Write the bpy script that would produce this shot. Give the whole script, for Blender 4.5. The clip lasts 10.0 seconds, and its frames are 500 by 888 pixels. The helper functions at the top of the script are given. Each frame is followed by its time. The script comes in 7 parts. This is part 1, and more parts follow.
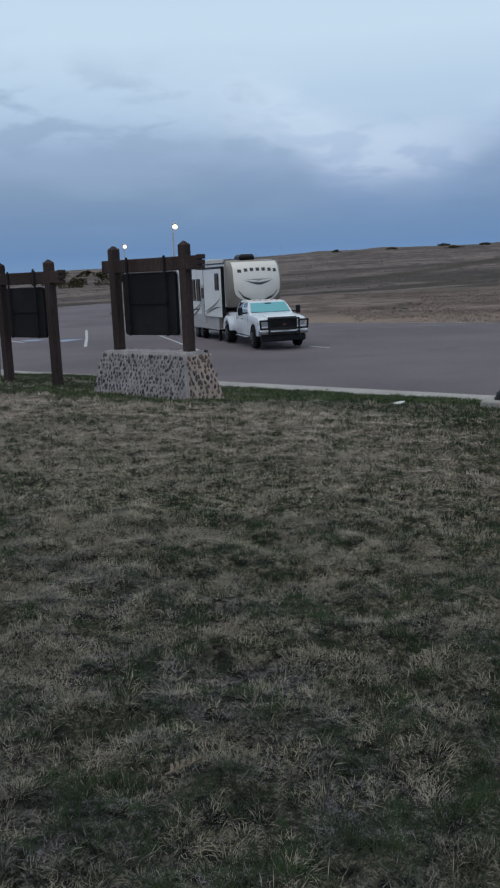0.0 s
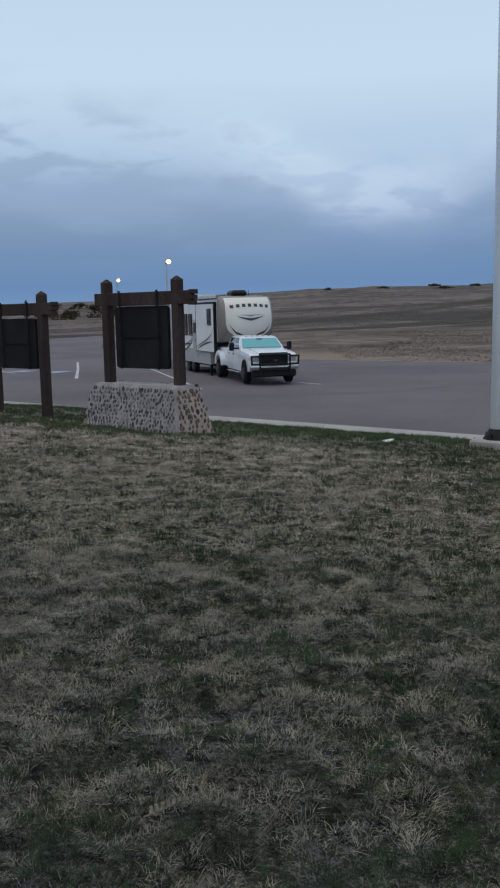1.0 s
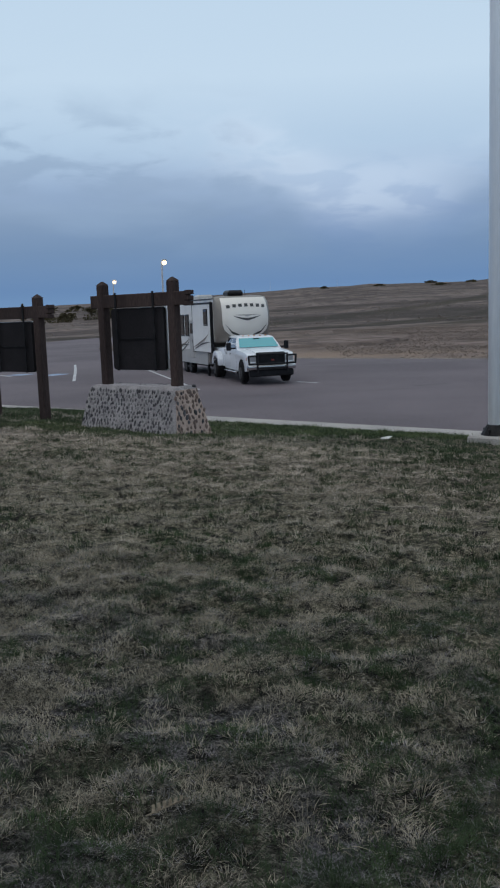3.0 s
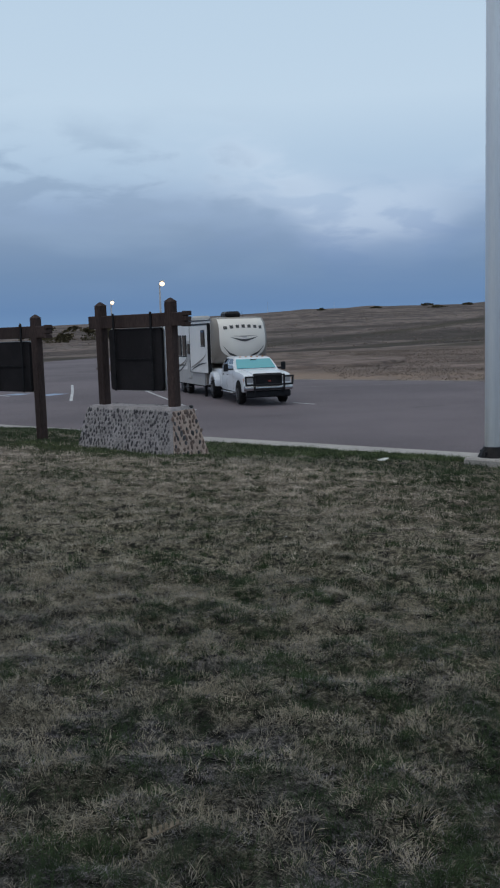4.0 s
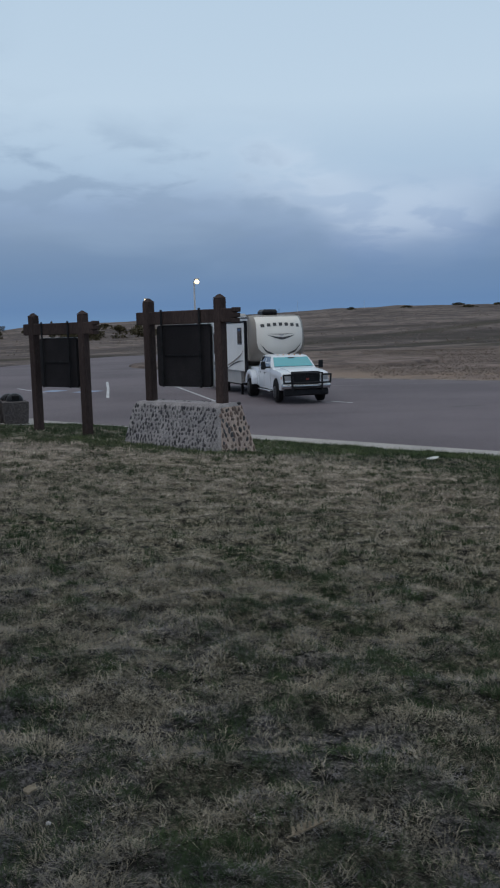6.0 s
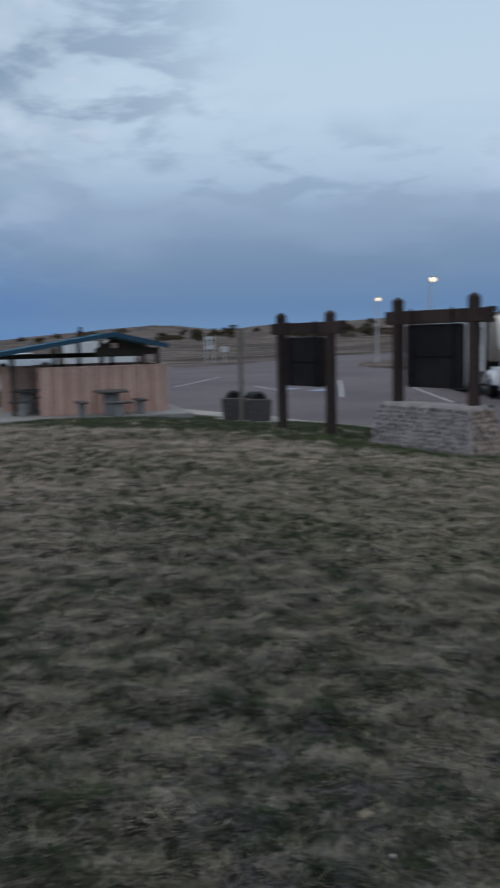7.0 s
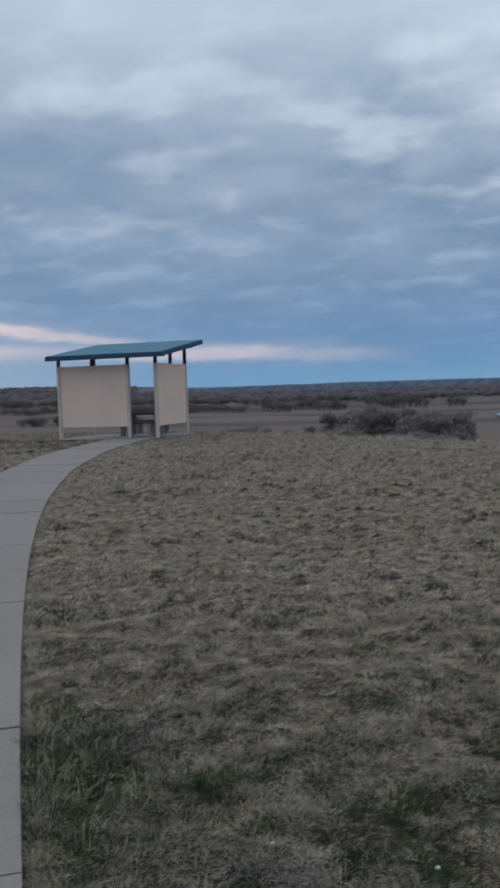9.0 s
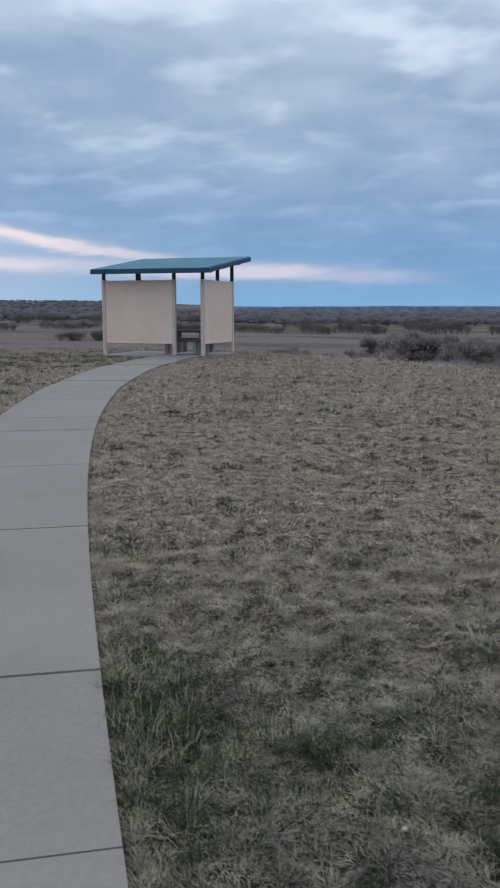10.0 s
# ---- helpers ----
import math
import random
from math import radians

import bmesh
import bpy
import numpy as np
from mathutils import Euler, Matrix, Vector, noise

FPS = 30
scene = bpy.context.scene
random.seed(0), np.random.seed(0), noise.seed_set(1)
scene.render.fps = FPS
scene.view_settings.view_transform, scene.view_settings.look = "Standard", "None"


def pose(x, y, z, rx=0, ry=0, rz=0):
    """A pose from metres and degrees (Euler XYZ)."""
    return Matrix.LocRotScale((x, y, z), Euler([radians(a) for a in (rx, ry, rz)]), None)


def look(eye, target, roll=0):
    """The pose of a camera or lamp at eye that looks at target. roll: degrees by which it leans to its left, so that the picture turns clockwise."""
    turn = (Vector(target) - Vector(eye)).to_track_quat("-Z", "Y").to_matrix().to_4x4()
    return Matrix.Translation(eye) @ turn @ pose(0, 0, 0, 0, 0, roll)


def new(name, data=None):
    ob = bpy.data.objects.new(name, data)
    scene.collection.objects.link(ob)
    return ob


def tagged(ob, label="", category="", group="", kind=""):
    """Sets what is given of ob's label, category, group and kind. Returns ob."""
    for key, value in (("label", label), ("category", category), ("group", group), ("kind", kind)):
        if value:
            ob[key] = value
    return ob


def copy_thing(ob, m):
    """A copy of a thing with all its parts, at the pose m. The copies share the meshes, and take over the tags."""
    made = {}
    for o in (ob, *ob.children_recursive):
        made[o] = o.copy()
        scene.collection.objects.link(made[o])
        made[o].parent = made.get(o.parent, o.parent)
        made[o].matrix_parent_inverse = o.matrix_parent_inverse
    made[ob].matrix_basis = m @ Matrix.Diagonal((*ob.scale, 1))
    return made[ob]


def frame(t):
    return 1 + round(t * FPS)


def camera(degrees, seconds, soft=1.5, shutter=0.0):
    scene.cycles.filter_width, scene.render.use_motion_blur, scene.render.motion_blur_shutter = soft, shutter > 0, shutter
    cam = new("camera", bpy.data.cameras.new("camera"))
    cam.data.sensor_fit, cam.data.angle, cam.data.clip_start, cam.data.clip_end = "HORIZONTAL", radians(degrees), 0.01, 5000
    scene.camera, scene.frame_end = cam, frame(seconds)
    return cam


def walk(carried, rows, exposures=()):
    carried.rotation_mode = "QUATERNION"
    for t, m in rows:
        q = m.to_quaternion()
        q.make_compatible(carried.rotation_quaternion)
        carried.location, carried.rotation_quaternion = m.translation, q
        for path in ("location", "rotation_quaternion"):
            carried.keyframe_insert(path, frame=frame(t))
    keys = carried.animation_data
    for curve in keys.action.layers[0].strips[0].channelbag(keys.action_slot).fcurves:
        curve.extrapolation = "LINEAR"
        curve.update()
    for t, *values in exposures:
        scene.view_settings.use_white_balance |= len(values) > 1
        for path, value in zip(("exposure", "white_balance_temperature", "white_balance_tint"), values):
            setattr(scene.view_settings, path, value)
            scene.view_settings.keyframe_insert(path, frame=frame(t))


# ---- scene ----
cam = camera(31.2, 10.0, soft=2.1, shutter=0.3)
PATH = [
    (0, (0.054, -0.056, 1.617), (0.018, 1.909, 1.25), -2.4),
    (0.5, (0.049, -0.043, 1.619), (0.028, 1.932, 1.304), -1.9),
    (1, (0.059, -0.035, 1.617), (0.049, 1.943, 1.326), -1.2),
    (1.5, (0.065, -0.046, 1.613), (0.05, 1.931, 1.315), -1.8),
    (2, (0.07, -0.039, 1.609), (0.054, 1.938, 1.31), -2.1),
    (3.5, (0.067, -0.054, 1.62), (0.066, 1.927, 1.346), -2.0),
    (4, (0.062, -0.05, 1.618), (0.064, 1.935, 1.372), -1.8),
    (4.5, (0.051, -0.053, 1.615), (0.048, 1.932, 1.369), -1.7),
    (5, (-0.002, -0.077, 1.599), (-0.043, 1.907, 1.349), -1.9),
    (6.5, (-0.52, 0.095, 1.587), (-0.612, 2.077, 1.343), -0.7),
    (6.9, (-0.701, 0.139, 1.617), (-1.136, 2.076, 1.378), -1.8),
    (7.1, (-0.824, 0.107, 1.623), (-1.507, 1.971, 1.385), -0.9),
    (7.3, (-0.936, 0.065, 1.612), (-1.988, 1.752, 1.394), -0.8),
    (7.5, (-1.056, 0.005, 1.61), (-2.501, 1.381, 1.483), -0.6),
    (7.7, (-1.173, -0.069, 1.61), (-2.873, 0.977, 1.5), -0.2),
    (7.9, (-1.288, -0.157, 1.608), (-3.099, 0.683, 1.49), -1.1),
    (8.1, (-1.398, -0.253, 1.604), (-3.283, 0.405, 1.48), -0.9),
    (8.4, (-1.561, -0.435, 1.588), (-3.535, -0.139, 1.461), -1.4),
    (8.7, (-1.705, -0.592, 1.58), (-3.695, -0.753, 1.464), -1.8),
    (9, (-1.832, -0.724, 1.557), (-3.785, -1.136, 1.43), -1.9),
    (9.5, (-2.014, -0.901, 1.534), (-3.946, -1.367, 1.313), -1.3),
    (9.8, (-2.128, -1.034, 1.547), (-4.051, -1.503, 1.257), -0.4),
    (10, (-2.197, -1.126, 1.552), (-4.113, -1.612, 1.251), -0.0),
]
walk(cam, [(t, look(eye, target, roll)) for t, eye, target, roll in PATH],
     exposures=[(0.0, 0.12), (2.2, 0.10), (3.5, 0.09), (4.0, 0.02), (5.0, -0.02), (6.5, -0.02), (7.0, -0.02), (7.6, 0.05), (8.1, 0.22), (8.5, 0.28), (9.0, -0.02), (9.5, 0.06), (10.0, 0.36)])

# ---- light: an overcast dusk, the sky alone ----
scene.view_settings.exposure = 0.0


def srgb(r, g, b):
    """Linear colour from 0-255 display values."""
    return tuple(((v / 255) / 12.92 if v / 255 <= 0.04045 else ((v / 255 + 0.055) / 1.055) ** 2.4) for v in (r, g, b)) + (1.0,)


def ramp(nodes, stops):
    n = nodes.new("ShaderNodeValToRGB")
    while len(n.color_ramp.elements) < len(stops):
        n.color_ramp.elements.new(0.5)
    for e, (p, c) in zip(n.color_ramp.elements, stops):
        e.position, e.color = p, c if len(c) == 4 else (*c, 1)
    return n


def mathn(nt, op, a, b=None, c=None, clamp=False):
    n = nt.nodes.new("ShaderNodeMath")
    n.operation, n.use_clamp = op, clamp
    for k, v in enumerate((a, b, c)):
        if v is None:
            continue
        if isinstance(v, (int, float)):
            n.inputs[k].default_value = v
        else:
            nt.links.new(v, n.inputs[k])
    return n.outputs[0]


def mixc(nt, fac, a, b, mode="MIX"):
    n = nt.nodes.new("ShaderNodeMix")
    n.data_type, n.blend_type = "RGBA", mode
    for sock, v in ((n.inputs[0], fac), (n.inputs[6], a), (n.inputs[7], b)):
        if isinstance(v, (int, float)):
            sock.default_value = v
        elif isinstance(v, tuple):
            sock.default_value = v if len(v) == 4 else (*v, 1)
        else:
            nt.links.new(v, sock)
    return n.outputs[2]


def smooth(nt, v, lo, hi):
    n = nt.nodes.new("ShaderNodeMapRange")
    n.interpolation_type = "SMOOTHSTEP"
    nt.links.new(v, n.inputs[0])
    n.inputs[1].default_value, n.inputs[2].default_value = lo, hi
    return n.outputs[0]


def noisen(nt, vec, scale, detail=4, rough=0.55, dist=0.0):
    n = nt.nodes.new("ShaderNodeTexNoise")
    n.inputs["Scale"].default_value, n.inputs["Detail"].default_value = scale, detail
    n.inputs["Roughness"].default_value, n.inputs["Distortion"].default_value = rough, dist
    if vec is not None:
        nt.links.new(vec, n.inputs["Vector"])
    return n.outputs[0]


def vmul(nt, vec, s):
    n = nt.nodes.new("ShaderNodeVectorMath")
    n.operation = "MULTIPLY"
    nt.links.new(vec, n.inputs[0])
    n.inputs[1].default_value = s
    return n.outputs[0]


def make_world():
    world = bpy.data.worlds.new("dusk_sky")
    scene.world = world
    world.use_nodes = True
    nt = world.node_tree
    nt.nodes.clear()
    out, bg = nt.nodes.new("ShaderNodeOutputWorld"), nt.nodes.new("ShaderNodeBackground")
    tc, sep = nt.nodes.new("ShaderNodeTexCoord"), nt.nodes.new("ShaderNodeSeparateXYZ")
    nt.links.new(tc.outputs["Generated"], sep.inputs[0])
    x, y, z = sep.outputs
    zc = mathn(nt, "MAXIMUM", z, 0.0)
    # clear sky behind the clouds, by height
    base = ramp(nt.nodes, [(0.0, srgb(100, 143, 196)), (0.045, srgb(96, 131, 184)), (0.10, srgb(124, 150, 190)), (0.17, srgb(172, 196, 220)),
                           (0.24, srgb(190, 211, 230)), (0.42, srgb(182, 205, 226)), (1.0, srgb(190, 196, 200))])
    nt.links.new(zc, base.inputs[0])
    sky = nt.nodes.new("ShaderNodeTexSky")
    sky.sky_type, sky.sun_disc = "NISHITA", False
    sky.sun_elevation, sky.sun_rotation = radians(-4), radians(-112)
    col = mixc(nt, 0.004, base.outputs[0], sky.outputs[0])
    # the cloud sheet, seen in perspective
    k = mathn(nt, "DIVIDE", 1.0, mathn(nt, "ADD", zc, 0.20))
    comb = nt.nodes.new("ShaderNodeCombineXYZ")
    nt.links.new(mathn(nt, "MULTIPLY", x, k), comb.inputs[0])
    nt.links.new(mathn(nt, "MULTIPLY", y, k), comb.inputs[1])
    p = comb.outputs[0]
    # bearing: right of the lot's middle, and how far the view turns to the valley
    flat = mathn(nt, "MAXIMUM", mathn(nt, "SQRT", mathn(nt, "ADD", mathn(nt, "MULTIPLY", x, x), mathn(nt, "MULTIPLY", y, y))), 0.05)
    east = mathn(nt, "DIVIDE", x, flat)
    west = mathn(nt, "MULTIPLY", east, -1.0)
    ahead = smooth(nt, y, -0.2, 0.2)

    def hump(v, c, w):
        d = mathn(nt, "DIVIDE", mathn(nt, "SUBTRACT", v, c), w)
        return mathn(nt, "DIVIDE", 1.0, mathn(nt, "ADD", 1.0, mathn(nt, "POWER", mathn(nt, "ABSOLUTE", d), 4.0)))

    broken = smooth(nt, mathn(nt, "ADD", west, mathn(nt, "MULTIPLY", mathn(nt, "SUBTRACT", noisen(nt, p, 1.5, 4, 0.5), 0.5), 0.25)), 0.40, 0.66)
    n1 = noisen(nt, p, 1.25, 5, 0.5, 0.25)
    n2 = noisen(nt, p, 4.2, 5, 0.50, 0.3)
    # a slate bank low over the lot: its top is soft, ragged, and dips to a bright break
    ragged = mathn(nt, "ADD", mathn(nt, "MULTIPLY", mathn(nt, "SUBTRACT", n2, 0.5), -0.085), mathn(nt, "MULTIPLY", mathn(nt, "SUBTRACT", n1, 0.5), -0.12))
    gapw = hump(east, 0.150, 0.100)
    ragged = mathn(nt, "MULTIPLY", ragged, mathn(nt, "SUBTRACT", 1.0, mathn(nt, "MULTIPLY", gapw, 0.80)))
    dip = mathn(nt, "MULTIPLY", gapw, 0.055)
    edge = mathn(nt, "ADD", mathn(nt, "ADD", z, ragged), dip)
    bank = mathn(nt, "SUBTRACT", 1.0, smooth(nt, edge, 0.092, 0.200))
    bankc = ramp(nt.nodes, [(0.0, srgb(112, 146, 184)), (0.03, srgb(102, 134, 175)), (0.07, srgb(113, 140, 174)), (0.11, srgb(130, 153, 182)), (0.16, srgb(152, 172, 198))])
    nt.links.new(zc, bankc.inputs[0])
    thin = mathn(nt, "MULTIPLY", mathn(nt, "MULTIPLY", smooth(nt, n1, 0.42, 0.72), smooth(nt, z, 0.03, 0.12)), 0.35)
    deck = mixc(nt, thin, bankc.outputs[0], srgb(160, 184, 212))
    col = mixc(nt, mathn(nt, "MULTIPLY", bank, mathn(nt, "SUBTRACT", 1.0, broken)), col, deck)
    # dark wisps along the top of the bank, and the lit rim of the break
    wisp = mathn(nt, "MULTIPLY", mathn(nt, "MULTIPLY", hump(edge, 0.165, 0.035), smooth(nt, n2, 0.47, 0.62)), mathn(nt, "SUBTRACT", 1.0, broken))
    col = mixc(nt, mathn(nt, "MULTIPLY", mathn(nt, "MULTIPLY", wisp, mathn(nt, "SUBTRACT", 1.0, mathn(nt, "MULTIPLY", gapw, 0.8))), 0.45), col, srgb(132, 156, 184))
    rim = mathn(nt, "MULTIPLY", mathn(nt, "MULTIPLY", hump(edge, 0.180, 0.030), hump(east, 0.10, 0.13)), mathn(nt, "MULTIPLY", mathn(nt, "ADD", 0.55, mathn(nt, "MULTIPLY", smooth(nt, n2, 0.38, 0.54), 0.45)), ahead))
    col = mixc(nt, mathn(nt, "MULTIPLY", rim, 0.55), col, srgb(204, 220, 238))
    # broken sheet over the valley: grey-blue bellies, pale gaps
    n3 = noisen(nt, vmul(nt, p, (1.15, 0.85, 1.0)), 4.7, 3, 0.45, 0.15)
    lumps = mathn(nt, "ADD", mathn(nt, "MULTIPLY", n1, 0.42), mathn(nt, "MULTIPLY", n3, 0.58))
    tone = smooth(nt, mathn(nt, "ADD", mathn(nt, "MULTIPLY", n1, 0.5), mathn(nt, "MULTIPLY", n2, 0.5)), 0.36, 0.64)
    pale = mathn(nt, "ADD", mathn(nt, "MULTIPLY", tone, 0.42), mathn(nt, "MULTIPLY", smooth(nt, lumps, 0.485, 0.645), 0.70), clamp=True)
    # smoother and greyer towards the sunset
    calm = mathn(nt, "MULTIPLY", smooth(nt, mathn(nt, "ADD", mathn(nt, "MULTIPLY", x, -0.97), mathn(nt, "MULTIPLY", y, -0.25)), 0.90, 0.99), 0.55)
    pale = mathn(nt, "ADD", mathn(nt, "MULTIPLY", pale, mathn(nt, "SUBTRACT", 1.0, calm)), mathn(nt, "MULTIPLY", calm, mathn(nt, "ADD", 0.04, mathn(nt, "MULTIPLY", n1, 0.48))))
    # the sheet thins to plain pale sky overhead
    veil = mathn(nt, "MULTIPLY", smooth(nt, mathn(nt, "ADD", z, mathn(nt, "MULTIPLY", n1, 0.14)), 0.33, 0.47), 0.78)
    pale = mathn(nt, "ADD", mathn(nt, "MULTIPLY", pale, mathn(nt, "SUBTRACT", 1.0, veil)), mathn(nt, "MULTIPLY", veil, 0.92))
    belly = ramp(nt.nodes, [(0.0, srgb(114, 157, 194)), (0.035, srgb(104, 142, 181)), (0.10, srgb(108, 138, 172)), (0.20, srgb(116, 142, 171)), (0.42, srgb(132, 154, 182))])
    nt.links.new(zc, belly.inputs[0])
    gap = ramp(nt.nodes, [(0.0, srgb(118, 160, 197)), (0.06, srgb(126, 158, 196)), (0.12, srgb(162, 183, 210)), (0.20, srgb(202, 214, 230)), (0.42, srgb(200, 216, 230))])
    nt.links.new(zc, gap.inputs[0])
    sheet = mixc(nt, pale, belly.outputs[0], gap.outputs[0])
    # deep blue under the sheet, paling to teal in the far west
    deep = mathn(nt, "MULTIPLY", mathn(nt, "SUBTRACT", 1.0, smooth(nt, z, 0.025, 0.085)), smooth(nt, y, 0.05, 0.45))
    sheet = mixc(nt, mathn(nt, "MULTIPLY", deep, 0.85), sheet, srgb(92, 126, 178))
    col = mixc(nt, broken, col, sheet)
    # a few dark cloudlets adrift above the bank
    n4 = noisen(nt, p, 3.6, 6, 0.58, 0.25)
    drift = mathn(nt, "MULTIPLY", mathn(nt, "MULTIPLY", smooth(nt, west, 0.24, 0.42), mathn(nt, "SUBTRACT", 1.0, smooth(nt, west, 0.54, 0.70))), mathn(nt, "MULTIPLY", smooth(nt, z, 0.16, 0.24), mathn(nt, "SUBTRACT", 1.0, smooth(nt, z, 0.36, 0.46))))
    col = mixc(nt, mathn(nt, "MULTIPLY", mathn(nt, "MULTIPLY", drift, smooth(nt, n4, 0.46, 0.60)), 0.62), col, srgb(122, 144, 174))
    col = mixc(nt, mathn(nt, "MULTIPLY", mathn(nt, "MULTIPLY", drift, mathn(nt, "SUBTRACT", 1.0, smooth(nt, n4, 0.32, 0.44))), 0.40), col, srgb(210, 218, 232))
    # rosy streaks low in the west: they sink and fade towards the river
    south = mathn(nt, "SUBTRACT", mathn(nt, "MULTIPLY", x, 0.47), mathn(nt, "MULTIPLY", y, 0.88))
    front = mathn(nt, "ADD", mathn(nt, "MULTIPLY", x, -0.88), mathn(nt, "MULTIPLY", y, -0.47))
    tilt = mathn(nt, "ADD", z, mathn(nt, "MULTIPLY", south, -0.16))
    tilt = mathn(nt, "ADD", tilt, mathn(nt, "MULTIPLY", mathn(nt, "SUBTRACT", n2, 0.5), 0.020))
    far = smooth(nt, front, 0.5, 0.8)
    mist = mathn(nt, "MULTIPLY", mathn(nt, "MULTIPLY", smooth(nt, south, -0.26, 0.06), far), mathn(nt, "SUBTRACT", 1.0, smooth(nt, z, 0.045, 0.105)))
    col = mixc(nt, mathn(nt, "MULTIPLY", mist, 0.55), col, srgb(168, 184, 203))
    upper = hump(tilt, 0.074, 0.0060)
    level = mathn(nt, "ADD", mathn(nt, "ADD", z, mathn(nt, "MULTIPLY", south, -0.025)), mathn(nt, "MULTIPLY", mathn(nt, "SUBTRACT", n2, 0.5), 0.014))
    lower = mathn(nt, "MULTIPLY", hump(level, 0.044, 0.0075), smooth(nt, south, -0.48, -0.34))
    rose = mathn(nt, "MAXIMUM", mathn(nt, "MULTIPLY", upper, smooth(nt, south, -0.24, -0.05)), mathn(nt, "MULTIPLY", lower, 0.68))
    col = mixc(nt, mathn(nt, "MULTIPLY", mathn(nt, "MULTIPLY", rose, far), mathn(nt, "ADD", 0.45, mathn(nt, "MULTIPLY", smooth(nt, n1, 0.35, 0.6), 0.5))), col, srgb(220, 207, 212))
    nt.links.new(col, bg.inputs[0])
    bg.inputs[1].default_value = 1.0
    nt.links.new(bg.outputs[0], out.inputs[0])


make_world()
sun = new("sun", bpy.data.lights.new("sun", "SUN"))
sun.data.energy, sun.data.angle, sun.data.color = 0.55, radians(60), (1.0, 0.90, 0.80)
sun.matrix_world = look((0, 0, 50), (20, 12, 0))

# ---- materials ----


def surf(name, c1, c2, scale=3.0, fine=40.0, rough=0.8, metal=0.0, bump=0.15, fleck=None, island=0.0, objrand=0.0, stretch=(1, 1, 1), mixpos=(0.35, 0.65), grain=0.45):
    """A weathered surface: two colours mixed by broad noise, broken by fine grain, with relief."""
    m = bpy.data.materials.new(name)
    m.use_nodes = True
    nt = m.node_tree
    bsdf = nt.nodes["Principled BSDF"]
    geo = nt.nodes.new("ShaderNodeNewGeometry")
    pos = geo.outputs["Position"]
    if stretch != (1, 1, 1):
        pos = vmul(nt, pos, stretch)
    a = smooth(nt, noisen(nt, pos, scale, 5), *mixpos)
    f = noisen(nt, pos, fine, 3, 0.6)
    col = mixc(nt, a, c1, c2)
    col = mixc(nt, grain, col, mixc(nt, smooth(nt, f, 0.3, 0.7), (0.25, 0.25, 0.25), (1, 1, 1)), "SOFT_LIGHT")
    if fleck:
        col = mixc(nt, smooth(nt, noisen(nt, pos, fleck[1], 2), 0.62, 0.7), col, fleck[0])
    if island:
        col = mixc(nt, mathn(nt, "MULTIPLY", geo.outputs["Random Per Island"], island), col, (c1[0] * 0.4, c1[1] * 0.4, c1[2] * 0.4))
    if objrand:
        oi = nt.nodes.new("ShaderNodeObjectInfo")
        col = mixc(nt, mathn(nt, "MULTIPLY", oi.outputs["Random"], objrand), col, (c1[0] * 0.45, c1[1] * 0.45, c1[2] * 0.45))
    nt.links.new(col, bsdf.inputs["Base Color"])
    bsdf.inputs["Roughness"].default_value, bsdf.inputs["Metallic"].default_value = rough, metal
    if bump:
        b = nt.nodes.new("ShaderNodeBump")
        b.inputs["Strength"].default_value, b.inputs["Distance"].default_value = bump, 0.02
        nt.links.new(mathn(nt, "ADD", f, a), b.inputs["Height"])
        nt.links.new(b.outputs[0], bsdf.inputs["Normal"])
    return m


def glow(name, color, strength):
    m = bpy.data.materials.new(name)
    m.use_nodes = True
    b = m.node_tree.nodes["Principled BSDF"]
    b.inputs["Base Color"].default_value = (0.8, 0.8, 0.8, 1)
    b.inputs["Emission Color"].default_value = (*color, 1)
    b.inputs["Emission Strength"].default_value = strength
    return m


M = {}
M["timber"] = surf("stained_timber", (0.035, 0.0235, 0.0215), (0.058, 0.039, 0.035), 2.5, 60, 0.75, stretch=(1, 1, 0.15), bump=0.4)
M["panel"] = surf("sign_panel_back", (0.0145, 0.0125, 0.0138), (0.022, 0.019, 0.0205), 1.5, 50, 0.8)
M["iron"] = surf("black_iron", (0.012, 0.011, 0.012), (0.022, 0.02, 0.02), 6, 80, 0.5, 0.4)
M["edge_metal"] = surf("pale_metal_edge", (0.42, 0.42, 0.42), (0.5, 0.5, 0.5), 6, 60, 0.45, 0.5)
M["mortar"] = surf("grey_mortar", (0.325, 0.292, 0.288), (0.235, 0.212, 0.212), 4, 60, 0.95, bump=0.6)
M["mortar_warm"] = surf("buff_mortar", (0.50, 0.368, 0.300), (0.40, 0.295, 0.245), 3, 60, 0.95, bump=0.5)
M["cobble"] = surf("river_cobble", (0.045, 0.042, 0.050), (0.13, 0.118, 0.118), 9, 80, 0.8, objrand=0.9, bump=0.3)
M["asphalt"] = surf("worn_asphalt", (0.130, 0.104, 0.113), (0.092, 0.073, 0.081), 0.12, 30, 0.9, bump=0.2, fleck=((0.14, 0.13, 0.13), 9.0))
M["concrete"] = surf("grey_concrete", (0.30, 0.285, 0.275), (0.25, 0.235, 0.23), 0.9, 50, 0.9, bump=0.12, objrand=0.12)
M["kerb"] = surf("kerb_concrete", (0.38, 0.350, 0.322), (0.29, 0.268, 0.250), 0.7, 40, 0.9, bump=0.2)
M["pole"] = surf("galvanised_pole", (0.56, 0.57, 0.58), (0.48, 0.49, 0.50), 2, 40, 0.5, 0.1, grain=0.12)
